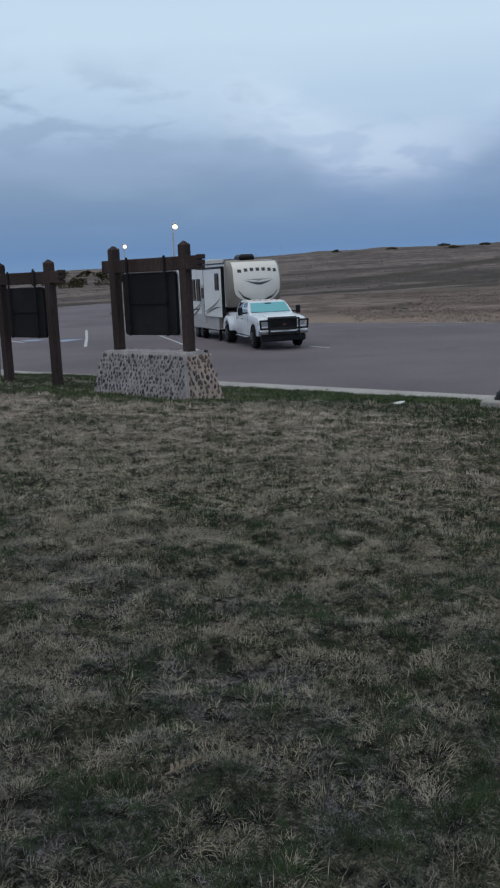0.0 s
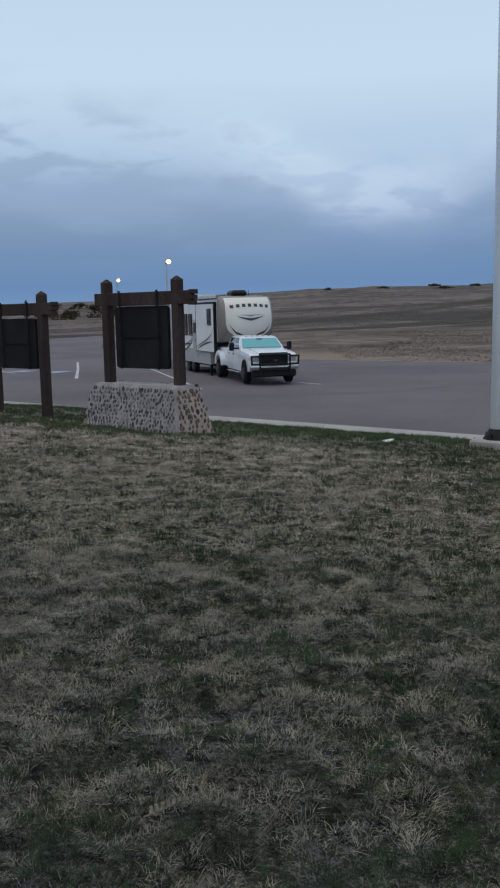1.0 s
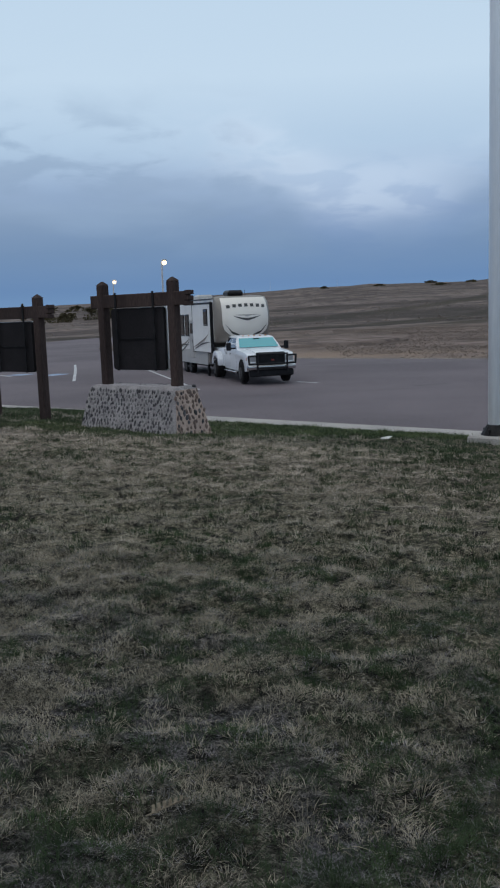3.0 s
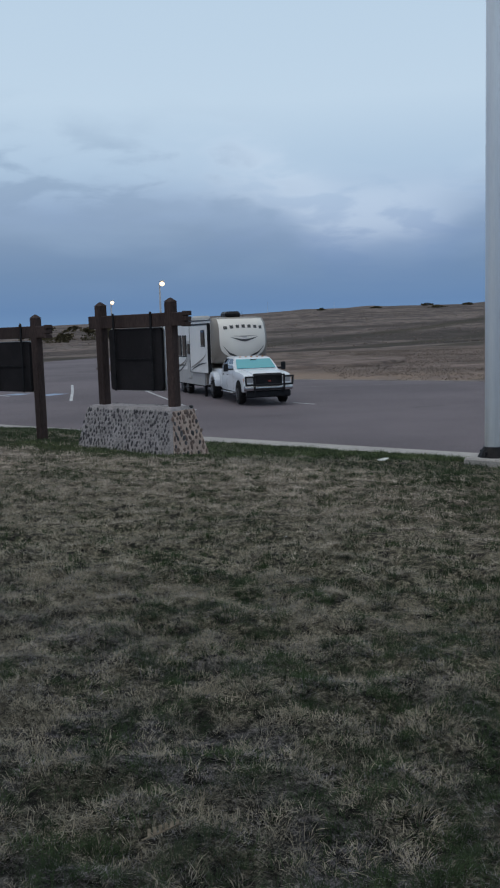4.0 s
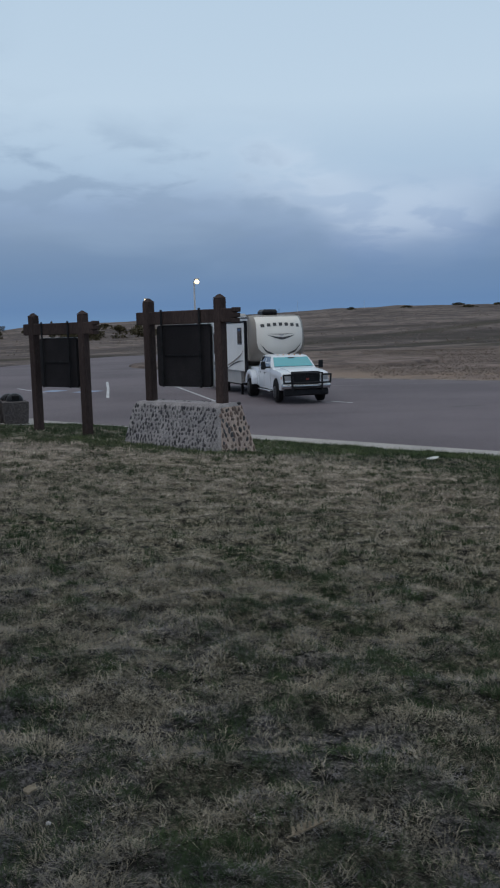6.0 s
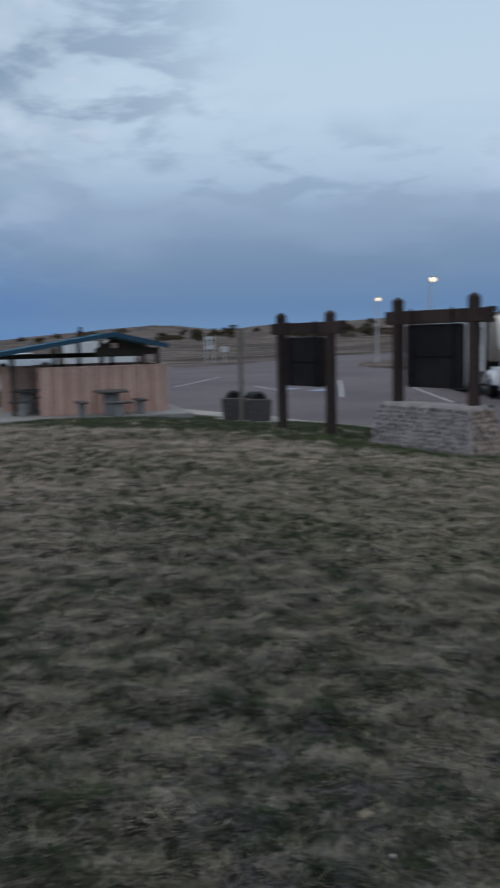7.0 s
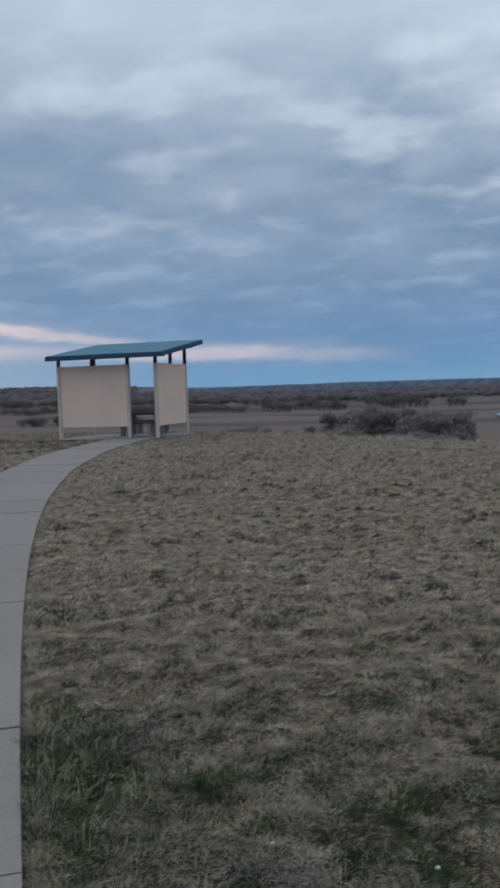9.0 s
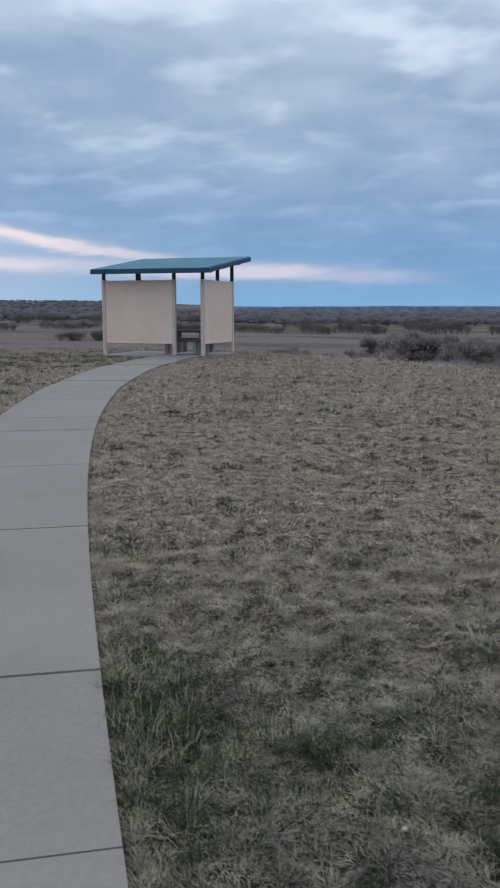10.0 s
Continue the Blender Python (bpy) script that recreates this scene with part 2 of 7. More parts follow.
M["aluminium"] = surf("brushed_aluminium_pole", (0.78, 0.79, 0.80), (0.68, 0.69, 0.71), 1.2, 30, 0.32, 0.55, grain=0.15, bump=0.02, stretch=(1, 1, 0.1))
M["paint_white"] = surf("road_paint", (0.55, 0.55, 0.55), (0.36, 0.35, 0.355), 3, 30, 0.8)
M["paint_faint"] = surf("worn_road_paint", (0.24, 0.22, 0.22), (0.15, 0.135, 0.137), 1.2, 30, 0.85)
M["gravel"] = surf("dull_gravel", (0.25, 0.215, 0.195), (0.13, 0.108, 0.100), 1.6, 40, 0.95, bump=0.4)
M["stain"] = surf("oil_stained_asphalt", (0.050, 0.042, 0.044), (0.092, 0.075, 0.080), 2.5, 30, 0.8)
M["tar"] = surf("tar_sealer", (0.075, 0.062, 0.067), (0.095, 0.078, 0.084), 1.5, 30, 0.8)
M["paint_blue"] = surf("blue_road_paint", (0.20, 0.30, 0.46), (0.30, 0.34, 0.42), 3, 30, 0.8)
M["cream"] = surf("cream_steel_panel", (0.90, 0.66, 0.54), (0.85, 0.62, 0.51), 1.2, 60, 0.65, bump=0.06, grain=0.12)
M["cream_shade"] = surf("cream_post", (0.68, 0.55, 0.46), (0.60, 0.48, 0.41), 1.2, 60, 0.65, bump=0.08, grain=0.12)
M["roof_blue"] = surf("blue_green_steel_roof", (0.012, 0.135, 0.225), (0.016, 0.155, 0.25), 1.0, 30, 0.62, 0.0, bump=0.05, grain=0.12)
M["fascia"] = surf("dark_blue_fascia", (0.008, 0.055, 0.105), (0.010, 0.065, 0.12), 1.0, 30, 0.5, grain=0.12)
M["soffit"] = surf("dark_timber_soffit", (0.05, 0.038, 0.03), (0.075, 0.055, 0.04), 2, 40, 0.8)
M["pink_wall"] = surf("pink_fluted_concrete", (0.62, 0.39, 0.315), (0.52, 0.325, 0.265), 1.2, 40, 0.9, bump=0.3)
M["aggregate"] = surf("exposed_aggregate", (0.115, 0.096, 0.092), (0.07, 0.059, 0.058), 20, 90, 0.95, bump=0.6)
M["black_plastic"] = surf("black_plastic", (0.012, 0.012, 0.014), (0.02, 0.02, 0.022), 5, 60, 0.4)
M["white_paint"] = surf("white_vehicle_paint", (0.74, 0.76, 0.79), (0.70, 0.72, 0.76), 1.5, 90, 0.25, bump=0.0, grain=0.12)
M["rv_white"] = surf("white_gelcoat", (0.78, 0.77, 0.75), (0.72, 0.71, 0.69), 1.0, 60, 0.35, bump=0.02, grain=0.12)
M["rv_cream"] = surf("cream_front_cap", (0.80, 0.75, 0.68), (0.76, 0.71, 0.65), 0.8, 60, 0.35, bump=0.02, grain=0.12)
M["rv_taupe"] = surf("taupe_gelcoat", (0.24, 0.21, 0.18), (0.20, 0.175, 0.15), 1.2, 60, 0.4, bump=0.02, grain=0.12)
M["rv_grey"] = surf("dark_grey_gelcoat", (0.06, 0.055, 0.055), (0.045, 0.042, 0.042), 1.5, 60, 0.4, bump=0.02, grain=0.12)
M["rv_lightgrey"] = surf("light_grey_gelcoat", (0.42, 0.41, 0.40), (0.37, 0.36, 0.35), 1.5, 60, 0.4, bump=0.02, grain=0.12)
M["tyre"] = surf("tyre_rubber", (0.012, 0.012, 0.013), (0.02, 0.019, 0.019), 6, 60, 0.9)
M["chrome"] = surf("chrome", (0.55, 0.56, 0.58), (0.48, 0.49, 0.5), 4, 60, 0.18, 1.0, bump=0.0, grain=0.12)
M["rim"] = surf("steel_rim", (0.13, 0.13, 0.135), (0.09, 0.09, 0.095), 6, 60, 0.35, 0.8)
M["litter"] = surf("white_paper", (0.7, 0.7, 0.68), (0.6, 0.6, 0.58), 8, 60, 0.8, grain=0.12)
M["red"] = surf("red_badge", (0.22, 0.03, 0.025), (0.17, 0.03, 0.025), 8, 60, 0.4)


def glass(name, tint, rough=0.04):
    m = bpy.data.materials.new(name)
    m.use_nodes = True
    b = m.node_tree.nodes["Principled BSDF"]
    b.inputs["Base Color"].default_value = (*tint, 1)
    b.inputs["Roughness"].default_value = rough
    b.inputs["IOR"].default_value = 1.5
    b.inputs["Coat Weight"].default_value = 0.6
    b.inputs["Coat Roughness"].default_value = 0.03
    return m


# the teal of reflected sky is put into the windscreen's base colour
M["windscreen"] = glass("sky_painted_windscreen", (0.12, 0.42, 0.46))
M["dark_glass"] = glass("dark_window_glass", (0.018, 0.02, 0.024))
M["headlight"] = glass("headlight_lens", (0.36, 0.365, 0.38), 0.1)
M["lamp_glow"] = glow("sodium_lamp", (1.0, 0.72, 0.42), 1.9)

# ---- shaping helpers ----


def thing(name, x, y, z, rz=0.0, label="", category="", group="", kind=""):
    ob = new(name)
    ob.matrix_world = pose(x, y, z, 0, 0, rz)
    ob.empty_display_size = 0.1
    return tagged(ob, label, category, group, kind)


def part(name, bm, material, parent, label=""):
    """Links a bmesh as one mesh object under a thing or a part."""
    me = bpy.data.meshes.new(name)
    bm.to_mesh(me)
    bm.free()
    if material is not None:
        me.materials.append(material)
    ob = new(name, me)
    ob.parent = parent
    if label:
        ob["label"] = label
    return ob


def soften(ob, angle=35):
    for p in ob.data.polygons:
        p.use_smooth = True
    ob.data.set_sharp_from_angle(angle=radians(angle))
    return ob


def box(sx, sy, sz, cx=0, cy=0, cz=0, bev=0.0, m=None, bm=None):
    """A bevelled block, centred at c, turned by m."""
    own = bmesh.new()
    bmesh.ops.create_cube(own, size=1.0)
    bmesh.ops.scale(own, vec=(sx, sy, sz), verts=own.verts)
    if bev:
        bmesh.ops.bevel(own, geom=list(own.edges), offset=bev, segments=1, affect="EDGES", profile=0.5)
    if m is not None:
        bmesh.ops.transform(own, matrix=m, verts=own.verts)
    bmesh.ops.translate(own, vec=(cx, cy, cz), verts=own.verts)
    return join(bm, own)


def join(bm, own):
    if bm is None:
        return own
    me = bpy.data.meshes.new("tmp")
    own.to_mesh(me)
    own.free()
    bm.from_mesh(me)
    bpy.data.meshes.remove(me)
    return bm


def cyl(r1, r2, h, cx=0, cy=0, cz=0, seg=16, m=None, bm=None):
    """A tapered round bar, its axis along z, centred at c."""
    own = bmesh.new()
    bmesh.ops.create_cone(own, cap_ends=True, segments=seg, radius1=r1, radius2=r2, depth=h)
    if m is not None:
        bmesh.ops.transform(own, matrix=m, verts=own.verts)
    bmesh.ops.translate(own, vec=(cx, cy, cz), verts=own.verts)
    return join(bm, own)


def prism(outline, y0, y1, bev=0.0, bm=None):
    """An outline of (x, z) pushed along y."""
    own = bmesh.new()
    a = [own.verts.new((x, y0, z)) for x, z in outline]
    f = own.faces.new(a)
    r = bmesh.ops.extrude_face_region(own, geom=[f])
    bmesh.ops.translate(own, vec=(0, y1 - y0, 0), verts=[v for v in r["geom"] if isinstance(v, bmesh.types.BMVert)])
    bmesh.ops.recalc_face_normals(own, faces=own.faces)
    if bev:
        bmesh.ops.bevel(own, geom=list(own.edges), offset=bev, segments=2, affect="EDGES", profile=0.5)
    return join(bm, own)


def loft(rings, bm=None, cap=True):
    """A skin over rings of equally many points."""
    own = bmesh.new()
    vs = [[own.verts.new(p) for p in ring] for ring in rings]
    n = len(vs[0])
    for a, b in zip(vs, vs[1:]):
        for k in range(n):
            own.faces.new((a[k], a[(k + 1) % n], b[(k + 1) % n], b[k]))
    if cap:
        own.faces.new(vs[0][::-1])
        own.faces.new(vs[-1])
    bmesh.ops.recalc_face_normals(own, faces=own.faces)
    return join(bm, own)


def raw_mesh(name, verts, faces, material):
    """A large mesh straight from arrays; faces are triangles or quads in one array."""
    me = bpy.data.meshes.new(name)
    verts, faces = np.asarray(verts, np.float32), np.asarray(faces, np.int32)
    n, k = faces.shape
    me.vertices.add(len(verts))
    me.vertices.foreach_set("co", verts.ravel())
    me.loops.add(n * k)
    me.loops.foreach_set("vertex_index", faces.ravel())
    me.polygons.add(n)
    me.polygons.foreach_set("loop_start", np.arange(0, n * k, k, dtype=np.int32))
    me.update(calc_edges=True)
    me.materials.append(material)
    return new(name, me)

for dull_gloss in ("tyre", "black_plastic", "iron", "panel", "timber"):
    M[dull_gloss].node_tree.nodes["Principled BSDF"].inputs["Specular IOR Level"].default_value = 0.15

# ---- the lie of the land ----
CX, CY = -1.5, -0.3          # middle of the knoll
NX, NY = 0.614, 0.790        # across the car park, away from the lawn
KERB = 17.65                 # the kerb's distance that way
LOT_FAR = 46.0

# low ground past the knoll's brow: rows by bearing, columns by distance
FAR_D = (22, 30, 45, 65, 90, 150, 300, 900, 3500)
LOW = {
    -180: (0, 0, 0, 0, 0, 0, 0, 0, 0),
    -70: (-0.9, -1.2, -1.3, -1.4, -1.4, -1.5, -1.6, 8, 9),
    28: (-1.0, -1.2, -1.3, -1.35, -1.4, -1.5, -1.8, 0, 2),
    40: (-1.6, -2.1, -1.8, -1.25, -2.0, -2.4, -2.4, 0, 1),
    52: (-1.9, -2.6, -2.1, -1.2, -2.1, -2.6, -2.6, 0, 1),
    64: (-1.6, -3.0, -4.0, -3.4, -2.6, -3, -4, -2, 0),
    76: (-1.0, -2.5, -5.0, -7.0, -8.0, -9, -9, -5, 0),
    87: (-0.6, -1.5, -5.0, -9.0, -12, -12.6, -12.6, -12, -5),
    98: (-0.2, -0.6, -4.0, -8.0, -11, -12, -12, -12, -3),
    116: (-0.1, 0.0, -1.5, -4.0, -7, -10, -10, -8, 26),
    145: (0, 0, -1.0, -3, -6, -10, -10, -8, 30),
}
BROW_AZ = (-180, 28, 40, 50, 60, 70, 83, 92, 98, 105, 118, 145, 180)
BROW_D = (40, 24, 19, 18.5, 20.5, 23, 25, 27, 29, 33, 38, 42, 42)


def sstep(v, lo, hi):
    t = np.clip((v - lo) / (hi - lo), 0, 1)
    return t * t * (3 - 2 * t)


def swell(x, y, w):
    """Smooth rolling unevenness about w metres across."""
    a, b = x / w, y / w
    return (np.sin(a * 2.1 + 1.3 * np.sin(b * 1.7)) + np.sin(b * 2.6 + 1.1 * np.sin(a * 1.3 + 2)) + 0.5 * np.sin(a * 5.1 + b * 3.7) + 0.3 * np.sin(b * 9.1 - a * 6.3)) / 2.8


def vnoise(x, y, w, seed=0):
    """Smooth value noise over the plan, cells w metres across."""
    a, b = x / w, y / w
    i, j = np.floor(a), np.floor(b)

    def v(p, q):
        t = np.sin(p * 127.1 + q * 311.7 + seed * 17.3) * 43758.5453
        return t - np.floor(t)
    fx, fy = a - i, b - j
    fx, fy = fx * fx * (3 - 2 * fx), fy * fy * (3 - 2 * fy)
    return (v(i, j) * (1 - fx) + v(i + 1, j) * fx) * (1 - fy) + (v(i, j + 1) * (1 - fx) + v(i + 1, j + 1) * fx) * fy


PATH_FIT = np.polyfit((-2.5, -4.27, -7.97, -11.8, -16.9, -21.3, -25.2, -28.8), (-1.10, -1.97, -3.81, -5.48, -7.30, -8.60, -9.37, -9.72), 3)
PATH_W = 1.42


def path_edge(x):
    """The lawn side edge of the path, and its slope."""
    y0, s0 = np.polyval(PATH_FIT, -2.5), np.polyval(np.polyder(PATH_FIT), -2.5)
    x = np.asarray(x, float)
    return np.where(x > -2.5, y0 + s0 * (x + 2.5), np.polyval(PATH_FIT, x)), np.where(x > -2.5, s0, np.polyval(np.polyder(PATH_FIT), x))


def off_path(x, y):
    """0 under the path, 1 away from it."""
    ye, sl = path_edge(x)
    off = (y - ye) / np.hypot(1, sl) + PATH_W / 2
    return sstep(np.abs(off), PATH_W / 2 + 0.02, PATH_W / 2 + 0.12)


def lie(x, y):
    """Height of the ground."""
    x, y = np.asarray(x, float), np.asarray(y, float)
    dx, dy = x - CX, y - CY
    d = np.hypot(dx, dy) + 1e-6
    az = np.degrees(np.arctan2(-dx, dy))
    s = NX * x + NY * y
    side = np.where(az < 50, 16.0, 26.0)
    near = -0.00335 * np.clip(s, 0, KERB) ** 2 - 0.0020 * np.exp(-((az - 50) / side) ** 2) * np.minimum(d, 30) ** 2
    near = near + 0.02 * swell(x, y, 2.2) * sstep(d, 2, 8)
    near = near - 0.18 * np.exp(-((az - 69) / 11) ** 2 - ((d - 14.5) / 4.5) ** 2)
    near = near - 0.11 * sstep(s, 9.0, 13.0) * sstep(x, -5.5, -1.5)
    # tussocks: the lawn stands in lumps a hand or two across
    lump = 1 - (0.74 * vnoise(x, y, 0.19, 1) + 0.26 * vnoise(x, y, 0.5, 2))
    near = near + 0.045 * (sstep(lump, 0.3, 0.75) - 0.5) * (1 - sstep(d, 14, 30)) * off_path(x, y)
    # distances along each bearing, blended from bearing to bearing
    keys = sorted(LOW)
    low = np.zeros_like(d)
    for a, b in zip(keys, keys[1:] + [180]):
        ra, rb = LOW[a], LOW.get(b, LOW[-180])
        inside = (az >= a) & (az <= b)
        t = sstep(az, a, b)
        low = np.where(inside, np.interp(d, FAR_D, ra) * (1 - t) + np.interp(d, FAR_D, rb) * t, low)
    brow = np.interp(az, BROW_AZ, BROW_D)
    w = sstep(d, brow - 1.0, brow + 9.0)
    z = near * (1 - w) + low * w
    # past the kerb: the car park's bed, then fields
    lot = -1.38 - 0.0018 * np.clip(s - KERB, 0, 30)
    open_side = 1 - sstep(az, 31, 35)
    z = np.where(s > KERB + 0.05, z * (1 - open_side) + lot * open_side, z)
    # uneven fields, then the hills beyond them
    paved = sstep(x, -42, -36) * (1 - sstep(x, 4, 12)) * sstep(y, 50, 56) * (1 - sstep(y, 142, 156))
    z = z + (1 - paved) * 0.16 * swell(x, y, 9) * sstep(d, 52, 80) * (1 - 0.5 * sstep(az, 36, 60)) + (1 - paved) * 0.5 * swell(x, y, 46) * sstep(d, 110, 220)
    hill = np.interp(az, (-70, -40, -14, -8, -1.5, 6, 10, 12.5, 17.5, 22, 27, 33, 40), (1.0, 1.25, 1.30, 1.30, 1.10, 0.92, 0.72, 0.70, 0.42, 0.78, 0.42, 0.0, -0.1))
    rise = sstep(d, 170, 620) * (1 - sstep(az, 33, 45)) * sstep(az, -120, -80)
    z = z + rise * (3.5 + 620 * np.tan(np.radians(hill)) + 1.0 * swell(x, y, 60) + 0.6 * swell(x, y, 23)) 
    # the bluff over the river
    bx, by = CX - 150 * np.sin(np.radians(77.7)), CY + 150 * np.cos(np.radians(77.7))
    u = (dx * 0 + (x - bx) * -np.sin(np.radians(77.7)) + (y - by) * np.cos(np.radians(77.7)))
    v = (x - bx) * np.cos(np.radians(77.7)) + (y - by) * np.sin(np.radians(77.7))
    gully = np.abs(np.sin(0.16 * v + 0.9 * np.sin(0.09 * u) + 1.1 * np.sin(0.05 * v)))
    v = -v + 2.2 * swell(x, y, 7) + 1.2 * swell(y, x, 3.1)
    face = sstep(u + 3.0 * swell(x, y, 6), -48, -12 - 10 * gully)
    top = face * (1 - sstep(u, 40, 90)) * (1 - sstep(v, 2 + 4 * gully, 22)) * sstep(v, -70, -24)
    z = z + top * np.maximum(0.35 - z, 0) * (0.96 - 0.10 * (1 - gully) * (1 - sstep(top, 0.9, 1.0)))
    return z


def h(x, y):
    return float(lie(x, y))


def make_ground():
    az = np.radians(np.concatenate([np.arange(-180, -60, 3.0), np.arange(-60, 138, 0.55), np.arange(138, 180, 3.0)]))
    r = np.concatenate([[0.0, 0.5, 1.0], np.arange(1.5, 9, 0.06), np.geomspace(9, 40, 170), np.geomspace(41.5, 4600, 120)])
    a, d = np.meshgrid(az, r)
    x, y = CX - d * np.sin(a), CY + d * np.cos(a)
    z = lie(x, y)
    n, k = len(r), len(az)
    idx = np.arange(n * k).reshape(n, k)
    nxt = np.roll(idx, -1, axis=1)
    faces = np.stack([idx[:-1], nxt[:-1], nxt[1:], idx[1:]], -1).reshape(-1, 4)
    ob = raw_mesh("ground", np.stack([x, y, z], -1).reshape(-1, 3), faces, M["ground"])
    for p in ob.data.polygons:
        p.use_smooth = True
    return tagged(ob, "dry matted prairie lawn and tan grassland rolling to the hills", "ground", kind="structure")


def ground_material():
    m = bpy.data.materials.new("dry_lawn_and_prairie")
    m.use_nodes = True
    nt = m.node_tree
    bsdf = nt.nodes["Principled BSDF"]
    pos = nt.nodes.new("ShaderNodeNewGeometry").outputs["Position"]
    big, mid, fine = noisen(nt, pos, 0.22, 4), noisen(nt, pos, 5.0, 5, 0.65), noisen(nt, vmul(nt, pos, (1, 1, 0.3)), 38, 4, 0.65)
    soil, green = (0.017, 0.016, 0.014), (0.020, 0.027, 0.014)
    # drier ground towards the valley, its brightness partly painted-in sky light
    w = mathn(nt, "ADD", mathn(nt, "MULTIPLY", sepn(nt, pos, 0), -1.0), mathn(nt, "MULTIPLY", sepn(nt, pos, 1), 0.12))
    dry = smooth(nt, w, 2.0, 10.0)
    # near-black soil in the pits, also painting in the shade between tufts
    pit_shade = smooth(nt, noisen(nt, pos, 9.5, 4, 0.6), 0.37, 0.54)
    across = mathn(nt, "ADD", mathn(nt, "MULTIPLY", sepn(nt, pos, 0), NX), mathn(nt, "MULTIPLY", sepn(nt, pos, 1), NY))
    rise = smooth(nt, across, 2.2, 5.0)
    lilac = mathn(nt, "MULTIPLY", smooth(nt, noisen(nt, pos, 1.1, 3, 0.5), 0.44, 0.58), mathn(nt, "SUBTRACT", 1.0, rise))
    mat = mixc(nt, lilac, mixc(nt, rise, (0.080, 0.074, 0.058), (0.158, 0.142, 0.106)), (0.074, 0.070, 0.074))
    col = mixc(nt, pit_shade, mixc(nt, dry, soil, (0.062, 0.055, 0.051)), mixc(nt, dry, mat, (0.205, 0.170, 0.142)))
    col = mixc(nt, mathn(nt, "MULTIPLY", smooth(nt, big, 0.50, 0.66), 0.35), col, green)
    # bare russet patches out on the dry side
    russet = mathn(nt, "MULTIPLY", smooth(nt, noisen(nt, pos, 0.55, 4, 0.6), 0.56, 0.66), dry)
    col = mixc(nt, mathn(nt, "MULTIPLY", russet, 0.7), col, (0.125, 0.088, 0.076))
    col = mixc(nt, 0.6, col, mixc(nt, smooth(nt, fine, 0.25, 0.75), (0.15, 0.15, 0.15), (0.95, 0.95, 0.95)), "OVERLAY")
    turn = noisen(nt, pos, 7.0, 2)
    fib = None
    for k, (ux, uy) in enumerate(((1.0, 0.16), (0.16, 1.0), (0.7, 0.34))):
        warp = nt.nodes.new("ShaderNodeVectorRotate")
        warp.rotation_type = "Z_AXIS"
        nt.links.new(pos, warp.inputs["Vector"])
        warp.inputs["Angle"].default_value = 0.45 + 0.6 * k
        shift = nt.nodes.new("ShaderNodeVectorMath")
        nt.links.new(vmul(nt, warp.outputs[0], (ux, uy, 0.3)), shift.inputs[0])
        nt.links.new(mathn(nt, "MULTIPLY", turn, 0.05), shift.inputs[1])
        strand = smooth(nt, noisen(nt, shift.outputs[0], 210.0, 2, 0.5), 0.52, 0.64)
        fib = strand if fib is None else mathn(nt, "MAXIMUM", fib, strand)
    # gaps between strands and tufts are darkened in the colour, like shade
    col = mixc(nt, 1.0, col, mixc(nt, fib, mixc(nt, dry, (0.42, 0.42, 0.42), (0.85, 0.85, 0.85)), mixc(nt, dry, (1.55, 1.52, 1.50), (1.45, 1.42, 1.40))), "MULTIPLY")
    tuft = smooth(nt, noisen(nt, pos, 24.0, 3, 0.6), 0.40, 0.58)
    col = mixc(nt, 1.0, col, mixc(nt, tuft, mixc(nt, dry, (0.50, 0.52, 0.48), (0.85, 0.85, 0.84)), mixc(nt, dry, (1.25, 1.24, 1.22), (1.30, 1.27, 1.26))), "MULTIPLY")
    # straw lies thick on the crown of the lawn
    cs = mathn(nt, "ADD", mathn(nt, "MULTIPLY", sepn(nt, pos, 0), NX), mathn(nt, "MULTIPLY", sepn(nt, pos, 1), NY))
    thick = mathn(nt, "MULTIPLY", mathn(nt, "MULTIPLY", smooth(nt, cs, 5.0, 9.0), mathn(nt, "SUBTRACT", 1.0, smooth(nt, cs, 10.5, 13.0))), smooth(nt, mid, 0.30, 0.55))
    col = mixc(nt, mathn(nt, "MULTIPLY", thick, 0.75), col, mixc(nt, tuft, (0.060, 0.052, 0.040), (0.205, 0.172, 0.132)))
    # far grassland, in broad uneven stands
    ln = nt.nodes.new("ShaderNodeVectorMath")
    ln.operation = "LENGTH"
    nt.links.new(pos, ln.inputs[0])
    far = smooth(nt, ln.outputs["Value"], 22.0, 60.0)
    f1, f2 = noisen(nt, pos, 0.035, 6, 0.6), noisen(nt, pos, 0.35, 5, 0.65)
    fcol = mixc(nt, smooth(nt, f1, 0.35, 0.65), (0.122, 0.097, 0.090), (0.196, 0.158, 0.142))
    # dark mottles: small hillside shadows painted into the colour
    fcol = mixc(nt, mathn(nt, "MULTIPLY", smooth(nt, f2, 0.46, 0.64), 0.85), fcol, (0.062, 0.050, 0.046))
    f4 = noisen(nt, vmul(nt, pos, (0.5, 1.0, 1.0)), 0.16, 5, 0.7)
    fcol = mixc(nt, mathn(nt, "MULTIPLY", smooth(nt, f4, 0.54, 0.62), 0.55), fcol, (0.255, 0.196, 0.170))
    # bare scars on the slopes, and hollows darkened as painted shade
    f3 = noisen(nt, vmul(nt, pos, (0.7, 1.0, 1.6)), 0.11, 6, 0.62)
    fcol = mixc(nt, mathn(nt, "MULTIPLY", smooth(nt, f3, 0.53, 0.61), 0.75), fcol, (0.060, 0.050, 0.048))
